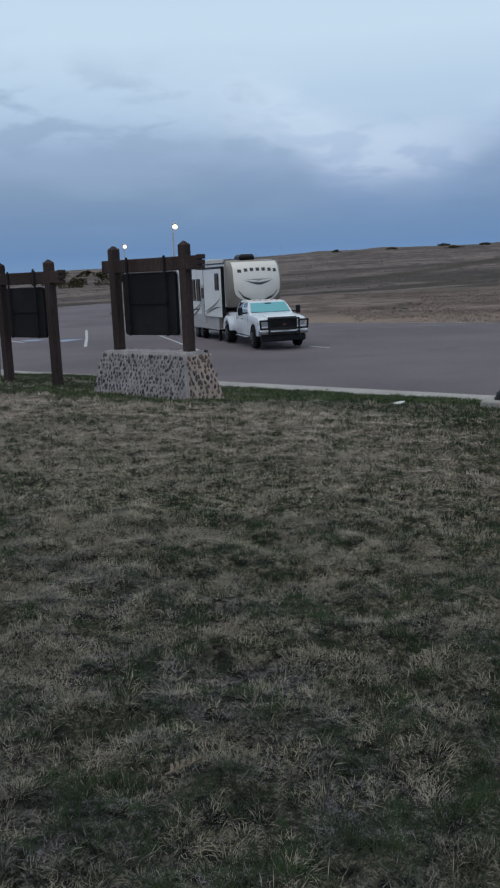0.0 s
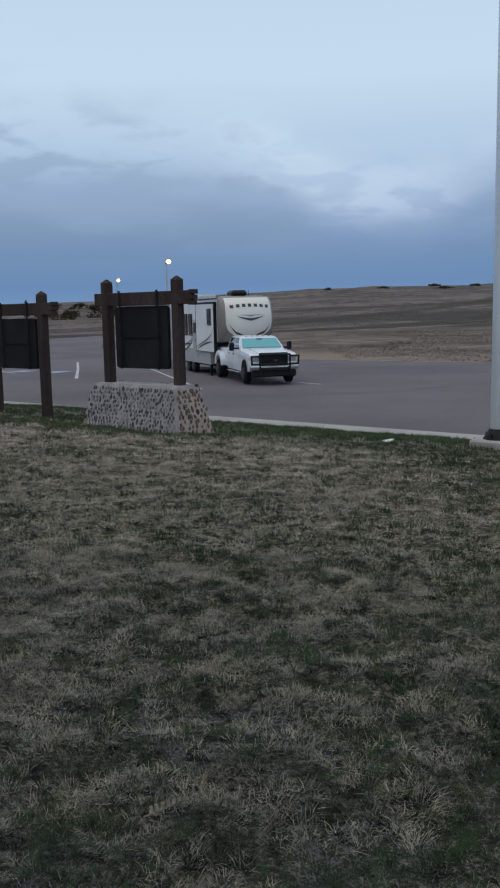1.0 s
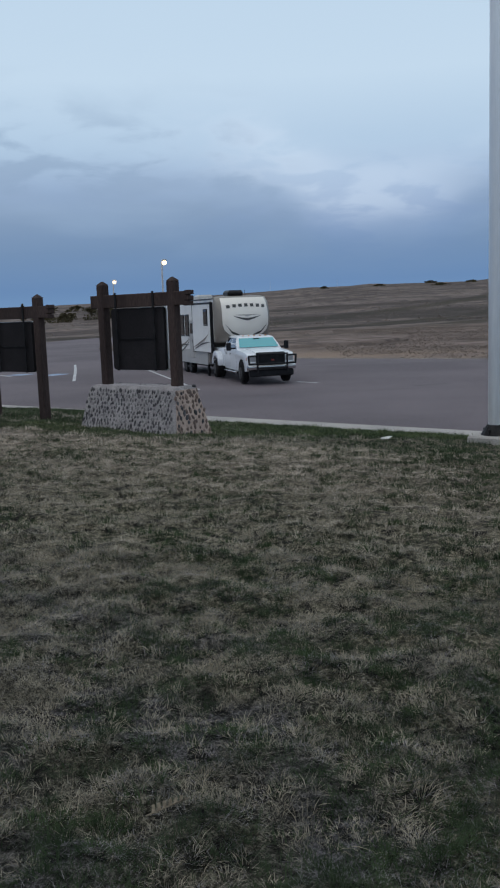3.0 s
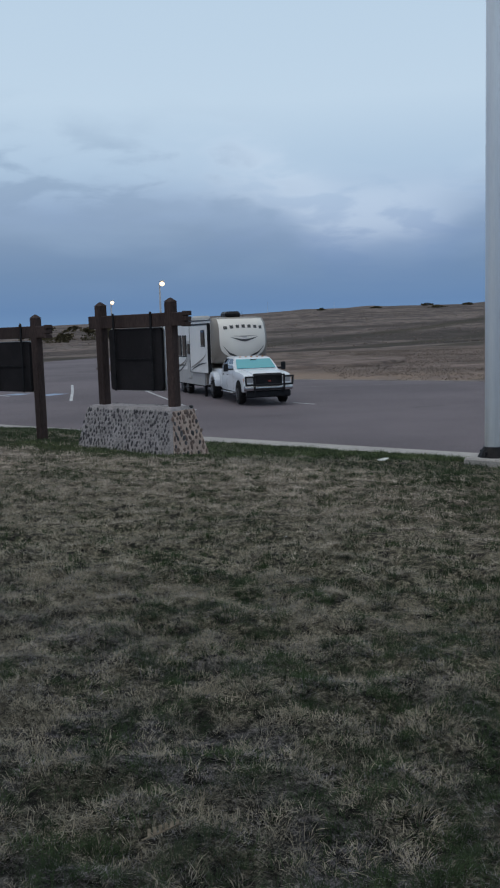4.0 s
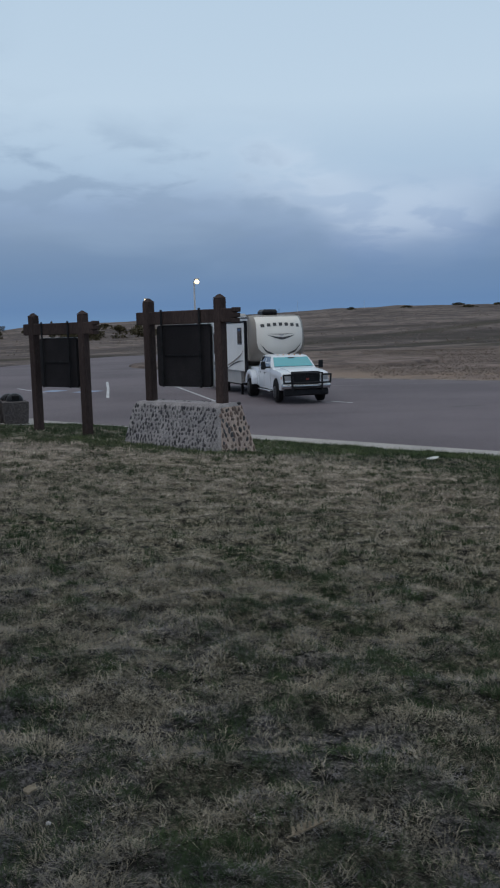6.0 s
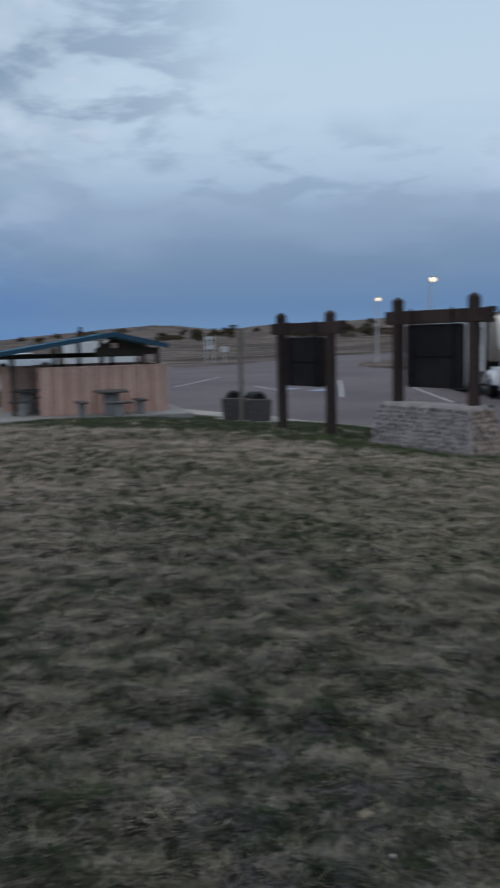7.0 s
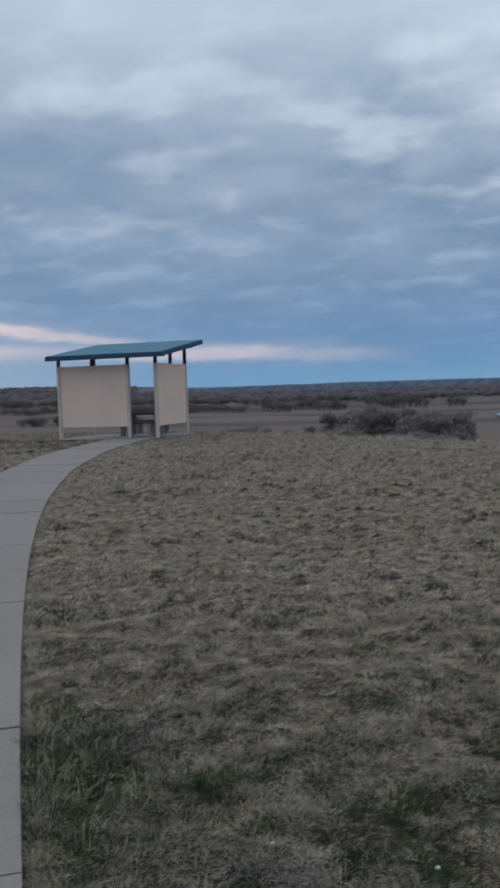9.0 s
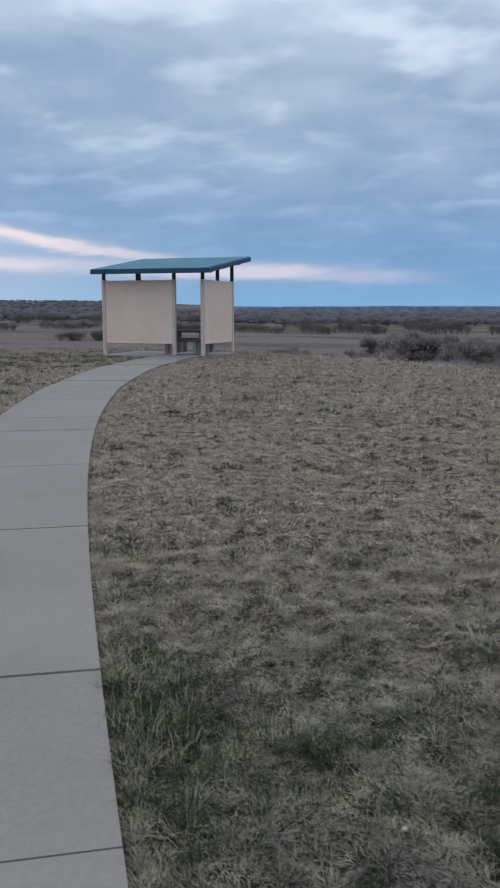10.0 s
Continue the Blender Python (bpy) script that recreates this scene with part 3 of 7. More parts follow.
    fcol = mixc(nt, mathn(nt, "MULTIPLY", mathn(nt, "SUBTRACT", 1.0, smooth(nt, f3, 0.34, 0.42)), 0.5), fcol, (0.270, 0.222, 0.196))
    # grazing terraces along the hillsides
    cb = nt.nodes.new("ShaderNodeCombineXYZ")
    nt.links.new(mathn(nt, "MULTIPLY", sepn(nt, pos, 0), 0.010), cb.inputs[0])
    nt.links.new(mathn(nt, "MULTIPLY", sepn(nt, pos, 1), 0.055), cb.inputs[1])
    nt.links.new(mathn(nt, "MULTIPLY", sepn(nt, pos, 2), 0.5), cb.inputs[2])
    terr = smooth(nt, noisen(nt, cb.outputs[0], 1.0, 5, 0.6), 0.50, 0.59)
    fcol = mixc(nt, mathn(nt, "MULTIPLY", terr, 0.65), fcol, (0.075, 0.062, 0.055))
    # ditches and a track crossing the far field, darker and greener
    along = mathn(nt, "SUBTRACT", mathn(nt, "MULTIPLY", sepn(nt, pos, 0), 0.848), mathn(nt, "MULTIPLY", sepn(nt, pos, 1), 0.53))
    along = mathn(nt, "ADD", along, mathn(nt, "MULTIPLY", f1, 6.0))
    for c0, w0 in ((-45.0, 3.0), (-66.0, 4.0), (-98.0, 5.0)):
        off = mathn(nt, "ABSOLUTE", mathn(nt, "SUBTRACT", along, c0))
        fcol = mixc(nt, mathn(nt, "MULTIPLY", mathn(nt, "SUBTRACT", 1.0, smooth(nt, off, w0 * 0.5, w0 * 1.6)), 0.75), fcol, (0.050, 0.044, 0.030))
    # the pinkish bank behind the car park, with rank tan grass along its foot
    gx, gy = sepn(nt, pos, 0), sepn(nt, pos, 1)
    depth = mathn(nt, "ADD", mathn(nt, "MULTIPLY", gx, NX), mathn(nt, "MULTIPLY", gy, NY))
    bankm = mathn(nt, "MULTIPLY", mathn(nt, "SUBTRACT", 1.0, smooth(nt, gy, 128.0, 150.0)), smooth(nt, gx, -6.0, 4.0))
    fcol = mixc(nt, mathn(nt, "MULTIPLY", bankm, 0.60), fcol, mixc(nt, smooth(nt, f2, 0.36, 0.62), (0.285, 0.215, 0.183), (0.130, 0.100, 0.088)))
    foot = mathn(nt, "MULTIPLY", mathn(nt, "SUBTRACT", 1.0, smooth(nt, depth, LOT_FAR + 5.0, LOT_FAR + 15.0)), smooth(nt, f2, 0.40, 0.56))
    fcol = mixc(nt, mathn(nt, "MULTIPLY", mathn(nt, "MULTIPLY", foot, bankm), 0.7), fcol, (0.335, 0.248, 0.190))
    # field edges across the slope behind the car park
    sq = mathn(nt, "MULTIPLY", gx, gx)
    wob = mathn(nt, "MULTIPLY", mathn(nt, "SUBTRACT", f2, 0.5), 3.0)
    for c0, c1, c2, wd, amt in ((139.0, 0.5, 0.011, 6.5, 0.95), (222.0, 0.0, 0.0035, 24.0, 0.72), (300.0, 0.0, 0.003, 9.0, 0.6)):
        line = mathn(nt, "ADD", mathn(nt, "ADD", c0, mathn(nt, "MULTIPLY", gx, c1)), mathn(nt, "MULTIPLY", sq, c2))
        off = mathn(nt, "ABSOLUTE", mathn(nt, "SUBTRACT", mathn(nt, "ADD", gy, wob), line))
        near_line = mathn(nt, "MULTIPLY", mathn(nt, "SUBTRACT", 1.0, smooth(nt, off, wd * 0.5, wd * 1.3)), smooth(nt, gx, -38.0, -26.0))
        fcol = mixc(nt, mathn(nt, "MULTIPLY", near_line, amt), fcol, (0.052, 0.044, 0.038))
    # the eroded bluff: tan and reddish outcrops over dark gullies
    scar = mathn(nt, "SUBTRACT", 1.0, smooth(nt, distn(nt, pos, (CX - 140 * math.sin(radians(77.7)), CY + 140 * math.cos(radians(77.7)), 0.0), (1.0, 1.0, 0.0)), 42.0, 66.0))
    e1 = noisen(nt, vmul(nt, pos, (1.0, 1.0, 2.2)), 0.20, 5, 0.6)
    rock = mixc(nt, smooth(nt, e1, 0.46, 0.58), (0.080, 0.060, 0.052), (0.245, 0.182, 0.142))
    fcol = mixc(nt, mathn(nt, "MULTIPLY", scar, 0.85), fcol, rock)
    # the wooded valley floor, leaf litter and scrub
    west = smooth(nt, mathn(nt, "MULTIPLY", sepn(nt, pos, 2), -1.0), 7.0, 11.0)
    vc = nt.nodes.new("ShaderNodeCombineXYZ")
    nt.links.new(mathn(nt, "MULTIPLY", sepn(nt, pos, 0), 0.010), vc.inputs[0])
    nt.links.new(mathn(nt, "MULTIPLY", sepn(nt, pos, 1), 0.0032), vc.inputs[1])
    plots = smooth(nt, noisen(nt, vc.outputs[0], 1.0, 4, 0.5), 0.44, 0.52)
    floorc = mixc(nt, plots, (0.092, 0.079, 0.080), (0.165, 0.138, 0.126))
    fcol = mixc(nt, mathn(nt, "MULTIPLY", west, 0.9), fcol, floorc)
    col = mixc(nt, far, col, fcol)
    # watered green beside the kerb and in the swale, worn in patches
    s = mathn(nt, "ADD", mathn(nt, "MULTIPLY", sepn(nt, pos, 0), NX), mathn(nt, "MULTIPLY", sepn(nt, pos, 1), NY))
    u = mathn(nt, "SUBTRACT", mathn(nt, "MULTIPLY", sepn(nt, pos, 1), NX), mathn(nt, "MULTIPLY", sepn(nt, pos, 0), NY))
    wide = mathn(nt, "MULTIPLY", mathn(nt, "MINIMUM", mathn(nt, "MAXIMUM", mathn(nt, "SUBTRACT", u, 7.0), 0.0), 4.2), 1.4)
    wide = mathn(nt, "ADD", wide, mathn(nt, "MULTIPLY", smooth(nt, u, 16.0, 20.0), 2.6))
    edge = mathn(nt, "MULTIPLY", smooth(nt, mathn(nt, "ADD", s, wide), 15.6, 16.9), mathn(nt, "SUBTRACT", 1.0, smooth(nt, s, 18.0, 18.4)))
    swale = mathn(nt, "SUBTRACT", 1.0, smooth(nt, distn(nt, pos, (-21.0, 29.0, 0.0), (1.0, 1.0, 0.0)), 6.0, 14.0))
    lush = mathn(nt, "MULTIPLY", mathn(nt, "MAXIMUM", edge, swale), smooth(nt, mid, 0.25, 0.55))
    col = mixc(nt, mathn(nt, "MULTIPLY", lush, 0.85), col, (0.030, 0.046, 0.017))
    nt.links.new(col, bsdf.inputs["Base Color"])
    bsdf.inputs["Roughness"].default_value = 1.0
    bsdf.inputs["Specular IOR Level"].default_value = 0.1
    b = nt.nodes.new("ShaderNodeBump")
    b.inputs["Strength"].default_value, b.inputs["Distance"].default_value = 0.8, 0.05
    nt.links.new(mathn(nt, "ADD", fine, mid), b.inputs["Height"])
    nt.links.new(b.outputs[0], bsdf.inputs["Normal"])
    return m


def sepn(nt, vec, k):
    n = nt.nodes.new("ShaderNodeSeparateXYZ")
    nt.links.new(vec, n.inputs[0])
    return n.outputs[k]


def distn(nt, vec, centre, weight):
    a = nt.nodes.new("ShaderNodeVectorMath")
    a.operation = "SUBTRACT"
    nt.links.new(vec, a.inputs[0])
    a.inputs[1].default_value = centre
    n = nt.nodes.new("ShaderNodeVectorMath")
    n.operation = "LENGTH"
    nt.links.new(vmul(nt, a.outputs[0], weight), n.inputs[0])
    return n.outputs["Value"]


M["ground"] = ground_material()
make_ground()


def lot_xy(s, u):
    """From distances across and along the car park to x, y."""
    return NX * s - NY * u, NY * s + NX * u


def lot_z(s):
    return -1.32 - 0.0018 * min(max(s - KERB, 0), 30)


def kerb_s(u):
    return KERB + 0.21 * (math.sqrt((u - 44) ** 2 + 16) + u - 44) / 2


def strip(name, near, far, u0, u1, zoff, material, label, category, steps=60, depth=0.0):
    """A paved strip along the car park, between two edges given by functions of u."""
    bm = bmesh.new()
    rows = []
    for k in range(steps + 1):
        u = u0 + (u1 - u0) * k / steps
        a, b = near(u), far(u)
        row = []
        for t in (0, 0.33, 0.66, 1):
            s = a + (b - a) * t
            row.append(bm.verts.new((*lot_xy(s, u), lot_z(s) + zoff)))
        rows.append(row)
    for p, q in zip(rows, rows[1:]):
        for k in range(3):
            bm.faces.new((p[k], p[k + 1], q[k + 1], q[k]))
    if depth:
        r = bmesh.ops.extrude_face_region(bm, geom=list(bm.faces))
        bmesh.ops.translate(bm, vec=(0, 0, -depth), verts=[v for v in r["geom"] if isinstance(v, bmesh.types.BMVert)])
    bmesh.ops.recalc_face_normals(bm, faces=bm.faces)
    ob = part(name, bm, material, None)
    return tagged(ob, label, category, kind="structure")


strip("road", lambda u: kerb_s(u) + 1.0, lambda u: LOT_FAR + 0.06 * max(u - 30, 0), -60, 90, 0.0, M["asphalt"], "worn grey asphalt of a wide car park", "car park", depth=0.05)
strip("gravel_edge", lambda u: LOT_FAR + 0.06 * max(u - 30, 0), lambda u: LOT_FAR + 0.6 + 0.06 * max(u - 30, 0), -60, 34, 0.012, M["gravel"], "pale gravel edge along the far side of the car park", "road edge", depth=0.05)
strip("kerb", lambda u: kerb_s(u) - 0.10, lambda u: kerb_s(u) + 1.02, -60, 90, 0.13, M["kerb"], "pale concrete kerb along the lawn", "kerb", steps=90, depth=0.4)

# ---- car park markings, island, exit road ----


def painted(name, pts, width, material, label):
    """A painted stroke along points of the car park (s, u)."""
    bm = bmesh.new()
    p = [Vector((*lot_xy(s, u), lot_z(s) + 0.005)) for s, u in pts]
    rows = []
    for k, q in enumerate(p):
        d = (p[min(k + 1, len(p) - 1)] - p[max(k - 1, 0)]).normalized()
        o = Vector((-d.y, d.x, 0)) * width / 2
        rows.append((bm.verts.new(q - o), bm.verts.new(q + o)))
    for a, b in zip(rows, rows[1:]):
        bm.faces.new((a[0], a[1], b[1], b[0]))
    ob = part(name, bm, material, None)
    return tagged(ob, label, "road marking", kind="structure")


def su(x, y):
    return NX * x + NY * y, -NY * x + NX * y


for a, b in (((-2.0, 35.1), (-6.0, 51.0)), ((2.0, 37.4), (2.8, 36.3)), ((-15.5, 52.4), (-12.6, 47.5)), ((-20.4, 51.9), (-21.6, 64.5)), ((-23.2, 40.9), (-24.6, 52.0))):
    painted("parking_line", [su(*a), su(*b)], 0.14, M["paint_white"], "worn white parking line on asphalt")
painted("arrow_mark", [su(-8.36, 42.6), su(-9.8, 50.5), su(-11.26, 58.0)], 0.15, M["paint_white"], "worn white lane arrow on asphalt")
painted("blue_mark", [su(-10.9, 48.3), su(-10.0, 47.8)], 1.5, M["paint_blue"], "faded blue and white parking symbol")
painted("blue_mark", [su(-13.1, 49.5), su(-12.1, 49.0)], 1.1, M["paint_blue"], "faded blue and white parking symbol")
painted("bay_line", [su(2.4, 48.2), su(14.0, 48.5), su(27.0, 48.9)], 0.13, M["paint_faint"], "long worn white bay line on asphalt")
painted("tar_seam", [su(-1.0, 31.5), su(9.0, 32.6), su(19.0, 33.1)], 0.07, M["tar"], "dark tar seam across the asphalt")
painted("oil_patch", [su(6.2, 33.4), su(7.5, 33.8)], 0.4, M["stain"], "dark oily patch on asphalt")


def make_exit_road():
    edge = [(2, 58), (-8, 58), (-37, 70), (-33.8, 80), (-30.4, 92), (-27.8, 104), (-26.7, 116), (-25.9, 124), (-23.3, 131), (-16, 137), (-4, 141), (2, 141)]
    bm = bmesh.new()
    bm.faces.new([bm.verts.new((x, y, lot_z(60.0) + 0.008)) for x, y in edge])
    bmesh.ops.triangulate(bm, faces=bm.faces)
    bmesh.ops.recalc_face_normals(bm, faces=bm.faces)
    for f in bm.faces:
        if f.normal.z < 0:
            f.normal_flip()
    tagged(part("exit_road", bm, M["asphalt"], None), "asphalt exit road curving away round the island", "road", kind="structure")


make_exit_road()



def make_island():
    bm = bmesh.new()
    bmesh.ops.create_circle(bm, cap_ends=True, segments=40, radius=1.0)
    r = bmesh.ops.extrude_face_region(bm, geom=list(bm.faces))
    top = [v for v in r["geom"] if isinstance(v, bmesh.types.BMVert)]
    for v in bm.verts:
        v.co = Vector((v.co.x * 15.3, v.co.y * 18, 0.0))
    bmesh.ops.translate(bm, vec=(0, 0, 0.22), verts=top)
    bmesh.ops.scale(bm, vec=(0.99, 0.97, 1), verts=top)
    ob = part("traffic_island", bm, M["ground"], None)
    ob.matrix_world = pose(0.5, 90, -1.42, 0, 0, 0)
    tagged(ob, "low dry grass island inside the asphalt loop", "island", kind="structure")


make_island()

# ---- signs ----


def timber_post(x, z0, z1, size, parent):
    bm = box(size, size, z1 - z0 - size * 0.45, x, 0, z0 + (z1 - z0 - size * 0.45) / 2, 0.018)
    own = bmesh.new()
    bmesh.ops.create_cone(own, cap_ends=True, segments=4, radius1=size * 0.715, radius2=0.02, depth=size * 0.42)
    bmesh.ops.rotate(own, cent=(0, 0, 0), matrix=Matrix.Rotation(radians(45), 3, "Z"), verts=own.verts)
    bmesh.ops.translate(own, vec=(x, 0, z1 - size * 0.24), verts=own.verts)
    return part("post", join(bm, own), M["timber"], parent)


def hanging_sign(name, x, y, z, rz, half, foot, tip, beam_z, pw, ph, pz, label):
    t = thing(name, x, y, z, rz, label, "sign", "signs beside the car park")
    for s in (-1, 1):
        timber_post(s * half, foot, tip, 0.185, t)
    part("crossbeam", box(2 * half + 0.70, 0.13, 0.255, 0.06, -0.02, beam_z, 0.012), M["timber"], t)
    for k in range(3):
        part("beam_end", box(0.10, 0.17, 0.085, half + 0.42 - 0.012 * k, -0.02, beam_z + 0.10 - 0.10 * k, 0.01), M["timber"], t)
    n, r = 6, 0.07
    ring = []
    for cx, cz, a0 in ((pw / 2 - r, ph / 2 - r, 0), (-pw / 2 + r, ph / 2 - r, 90), (-pw / 2 + r, -ph / 2 + r, 180), (pw / 2 - r, -ph / 2 + r, 270)):
        for k in range(n + 1):
            a = radians(a0 + 90 * k / n)
            ring.append((cx + r * math.cos(a), cz + r * math.sin(a)))
    board = part("board", prism([(a, b + pz) for a, b in ring], -0.035, 0.035), M["panel"], t)
    part("edge_trim", prism([(a * 1.022, (b * 1.02) + pz) for a, b in ring], 0.037, 0.060), M["edge_metal"], board, "pale metal rim of the sign face")
    for sx in (-0.36, 0.36):
        part("strap", box(0.055, 0.02, ph + (beam_z + 0.15 - pz - ph / 2) + 0.02, sx * pw, -0.098, (pz - ph / 2 + beam_z + 0.15) / 2, 0.004), M["iron"], t)
    part("batten", box(pw * 0.72, 0.02, 0.03, 0, -0.046, pz + 0.01), M["iron"], t)
    return t


hanging_sign("information_sign", -2.09, 17.60, -0.60, -37.9, 0.955, 0.86, 2.93, 2.52, 1.42, 1.20, 1.77, "brown timber information sign on a cobblestone plinth")
small = hanging_sign("information_sign", -5.12, 19.92, -0.56, -37.9, 0.858, -0.2, 2.72, 2.34, 1.27, 1.09, 1.595, "brown timber information sign standing on the lawn")


def make_plinth():
    t = thing("stone_plinth", -2.09, 17.60, -0.76, -37.9, "battered grey mortar plinth set with rounded river cobbles", "plinth")
    b, a, hgt = (1.35, 0.52), (1.17, 0.30), 1.03
    rings = [[(sx * w, sy * dpt, z) for sx, sy in ((-1, -1), (1, -1), (1, 1), (-1, 1))] for w, dpt, z in ((*b, 0), (*a, hgt - 0.06), (a[0] - 0.05, a[1] - 0.05, hgt))]
    part("core", loft(rings), M["mortar"], t)
    rnd = random.Random(5)
    shapes = []
    for k in range(9):
        bm = bmesh.new()
        bmesh.ops.create_icosphere(bm, subdivisions=1, radius=1.0)
        for v in bm.verts:
            v.co *= 1 + rnd.uniform(-0.16, 0.16)
        me = bpy.data.meshes.new("cobble")
        bm.to_mesh(me)
        bm.free()
        me.materials.append(M["cobble"] if k < 4 else M["cobble_pale"] if k < 6 else M["cobble_grey"])
        for p in me.polygons:
            p.use_smooth = True
        shapes.append(me)

    def lay(p0, p1, q0, q1, rows, cols, pale, proud=0.36):
        for r in range(rows):
            for c in range(cols):
                f, g = (c + 0.5 + rnd.uniform(-0.33, 0.33) + 0.5 * (r % 2) - 0.25) / cols, (r + 0.5 + rnd.uniform(-0.25, 0.25)) / rows
                p = (p0.lerp(p1, f)).lerp(q0.lerp(q1, f), g)
                nrm = (p1 - p0).cross(q0 - p0).normalized()
                ob = new("cobble", shapes[rnd.choice((4, 5, 4, 5, 0, 5, 1)) if pale else rnd.choice((0, 1, 2, 3, 0, 1, 2, 3, 6, 7))])
                ob.parent = t
                sz = rnd.uniform(0.036, 0.056) if pale else rnd.uniform(0.030, 0.050)
                ob.location = p + nrm * (0.007 if pale else -0.14 * sz)
                ob.rotation_euler = (nrm.to_track_quat("Z", "Y") @ Matrix.Rotation(rnd.gauss(0, 0.3), 3, "Z").to_quaternion()).to_euler()
                ob.scale = (sz * rnd.uniform(0.6, 0.9), sz * rnd.uniform(0.9, 1.45), sz * proud)

    V = Vector
    lay(V((-b[0], -b[1], 0)), V((b[0] - 0.10, -b[1], 0)), V((-a[0], -a[1], hgt - 0.06)), V((a[0] - 0.10, -a[1], hgt - 0.06)), 12, 28, False)
    lay(V((-a[0] + 0.04, -a[1] + 0.03, hgt - 0.03)), V((a[0] - 0.04, -a[1] + 0.03, hgt - 0.03)), V((-a[0] + 0.04, a[1], hgt - 0.01)), V((a[0] - 0.04, a[1], hgt - 0.01)), 4, 22, False, 0.75)
    skin = [V((b[0], -b[1], 0.0)), V((b[0], b[1], 0.0)), V((a[0], a[1], hgt - 0.06)), V((a[0], -a[1], hgt - 0.06))]
    bm = bmesh.new()
    bm.faces.new([bm.verts.new(v + V((0.006, 0, 0.0))) for v in skin])
    part("end_face", bm, M["mortar_warm"], t, "buff mortar on the plinth's end")
    lay(*[skin[k] for k in (0, 1)], skin[3], skin[2], 10, 7, True)


M["cobble_grey"] = surf("grey_cobble", (0.24, 0.225, 0.22), (0.13, 0.122, 0.122), 9, 80, 0.85, objrand=0.6, bump=0.3)
M["cobble_pale"] = surf("buff_cobble", (0.23, 0.150, 0.12), (0.12, 0.085, 0.075), 9, 80, 0.8, objrand=0.7, bump=0.3)
make_plinth()


def make_flagpole():
    x, y = 4.515, 16.15
    t = thing("light_pole", x, y, h(x, y) - 0.02, 0, "tall pale grey metal pole on a concrete footing", "pole")
    soften(part("shaft", cyl(0.150, 0.132, 11.0, 0, 0, 5.75, 28), M["aluminium"], t))
    part("footing", box(0.80, 0.80, 0.26, 0, 0, 0.06, 0.03, Matrix.Rotation(radians(-38), 4, "Z")), M["kerb"], t, "square concrete footing")
    collar = part("collar", cyl(0.29, 0.17, 0.20, 0, 0, 0.28, 16), M["iron"], t, "dark bolted base collar")
    for k in range(4):
        a = radians(45 + 90 * k)
        part("bolt", cyl(0.022, 0.022, 0.1, 0.25 * math.cos(a), 0.25 * math.sin(a), 0.25, 6), M["iron"], collar)


make_flagpole()


def make_bins():
    for k, (dx, dy) in enumerate(((-0.44, 0.18), (0.36, -0.14), (0.02, 0.42))):
        x, y = -7.62 + dx, 23.75 + dy
        t = thing("litter_bin", x, y, h(x, y) - 0.02, 22, "square pebble concrete litter bin with a black domed lid", "bin", "bins beside the kerb")
        part("body", loft([[(sx * w, sy * w, z) for sx, sy in ((-1, -1), (1, -1), (1, 1), (-1, 1))] for w, z in ((0.29, 0), (0.33, 0.60), (0.33, 0.64), (0.28, 0.66))]), M["aggregate"], t)
        bm = bmesh.new()
        bmesh.ops.create_uvsphere(bm, u_segments=16, v_segments=8, radius=0.235)
        bmesh.ops.scale(bm, vec=(1, 1, 0.92), verts=bm.verts)
        bmesh.ops.translate(bm, vec=(0, 0, 0.655), verts=bm.verts)
        lid = soften(part("lid", bm, M["black_plastic"], t))
        part("flap", box(0.20, 0.04, 0.12, 0, -0.215, 0.75, 0.01), M["iron"], lid)
    pad = thing("bin_pad", -7.62, 23.85, h(-7.62, 23.85) - 0.04, 22, "pale concrete pad under the litter bins", "slab")
    part("slab", box(1.75, 1.6, 0.10, 0, 0.1, 0.03, 0.015), M["kerb"], pad)
    t = thing("sign_post", -7.60, 23.15, h(-7.6, 23.15) - 0.02, 62, "weathered grey post with a plate seen edge on", "post")
    part("post", box(0.09, 0.09, 2.5, 0, 0, 1.25, 0.008), M["grey_wood"], t)
    part("plate", box(0.13, 0.02, 0.50, 0, -0.06, 2.24, 0.004), M["grey_wood"], t)


M["grey_wood"] = surf("weathered_wood", (0.17, 0.145, 0.125), (0.12, 0.105, 0.092), 3, 50, 0.9, stretch=(1, 1, 0.2), bump=0.3)
make_bins()

# ---- lamps ----


def street_lamp(x, y, top, rz, lean=0.9):
    z = min(h(x, y), -0.9)
    t = thing("street_lamp", x, y, z, rz, "slim grey street lamp, lit with a warm glow", "lamp", "lamps round the car park")
    hh = top - z
    soften(part("pole", cyl(0.10, 0.055, hh, 0, 0, hh / 2, 12), M["pole"], t))
    part("base", cyl(0.2, 0.17, 0.35, 0, 0, 0.17, 12), M["kerb"], t)
    part("arm", box(0.06, lean, 0.06, 0, -lean / 2, hh - 0.05, 0.01), M["pole"], t)
    head = part("head", box(0.30, 0.62, 0.10, 0, -lean - 0.2, hh + 0.06, 0.03), M["pole"], t)
    lens = bmesh.new()
    bmesh.ops.create_uvsphere(lens, u_segments=14, v_segments=8, radius=0.215)
    bmesh.ops.scale(lens, vec=(0.85, 1.25, 0.75), verts=lens.verts)
    bmesh.ops.translate(lens, vec=(0, -lean - 0.2, hh - 0.14), verts=lens.verts)
    soften(part("lens", lens, M["lamp_glow"], head, "glowing lamp lens"))


street_lamp(-6.1, 66.2, 5.45, 15)
street_lamp(-13.0, 88.5, 5.05, 15)
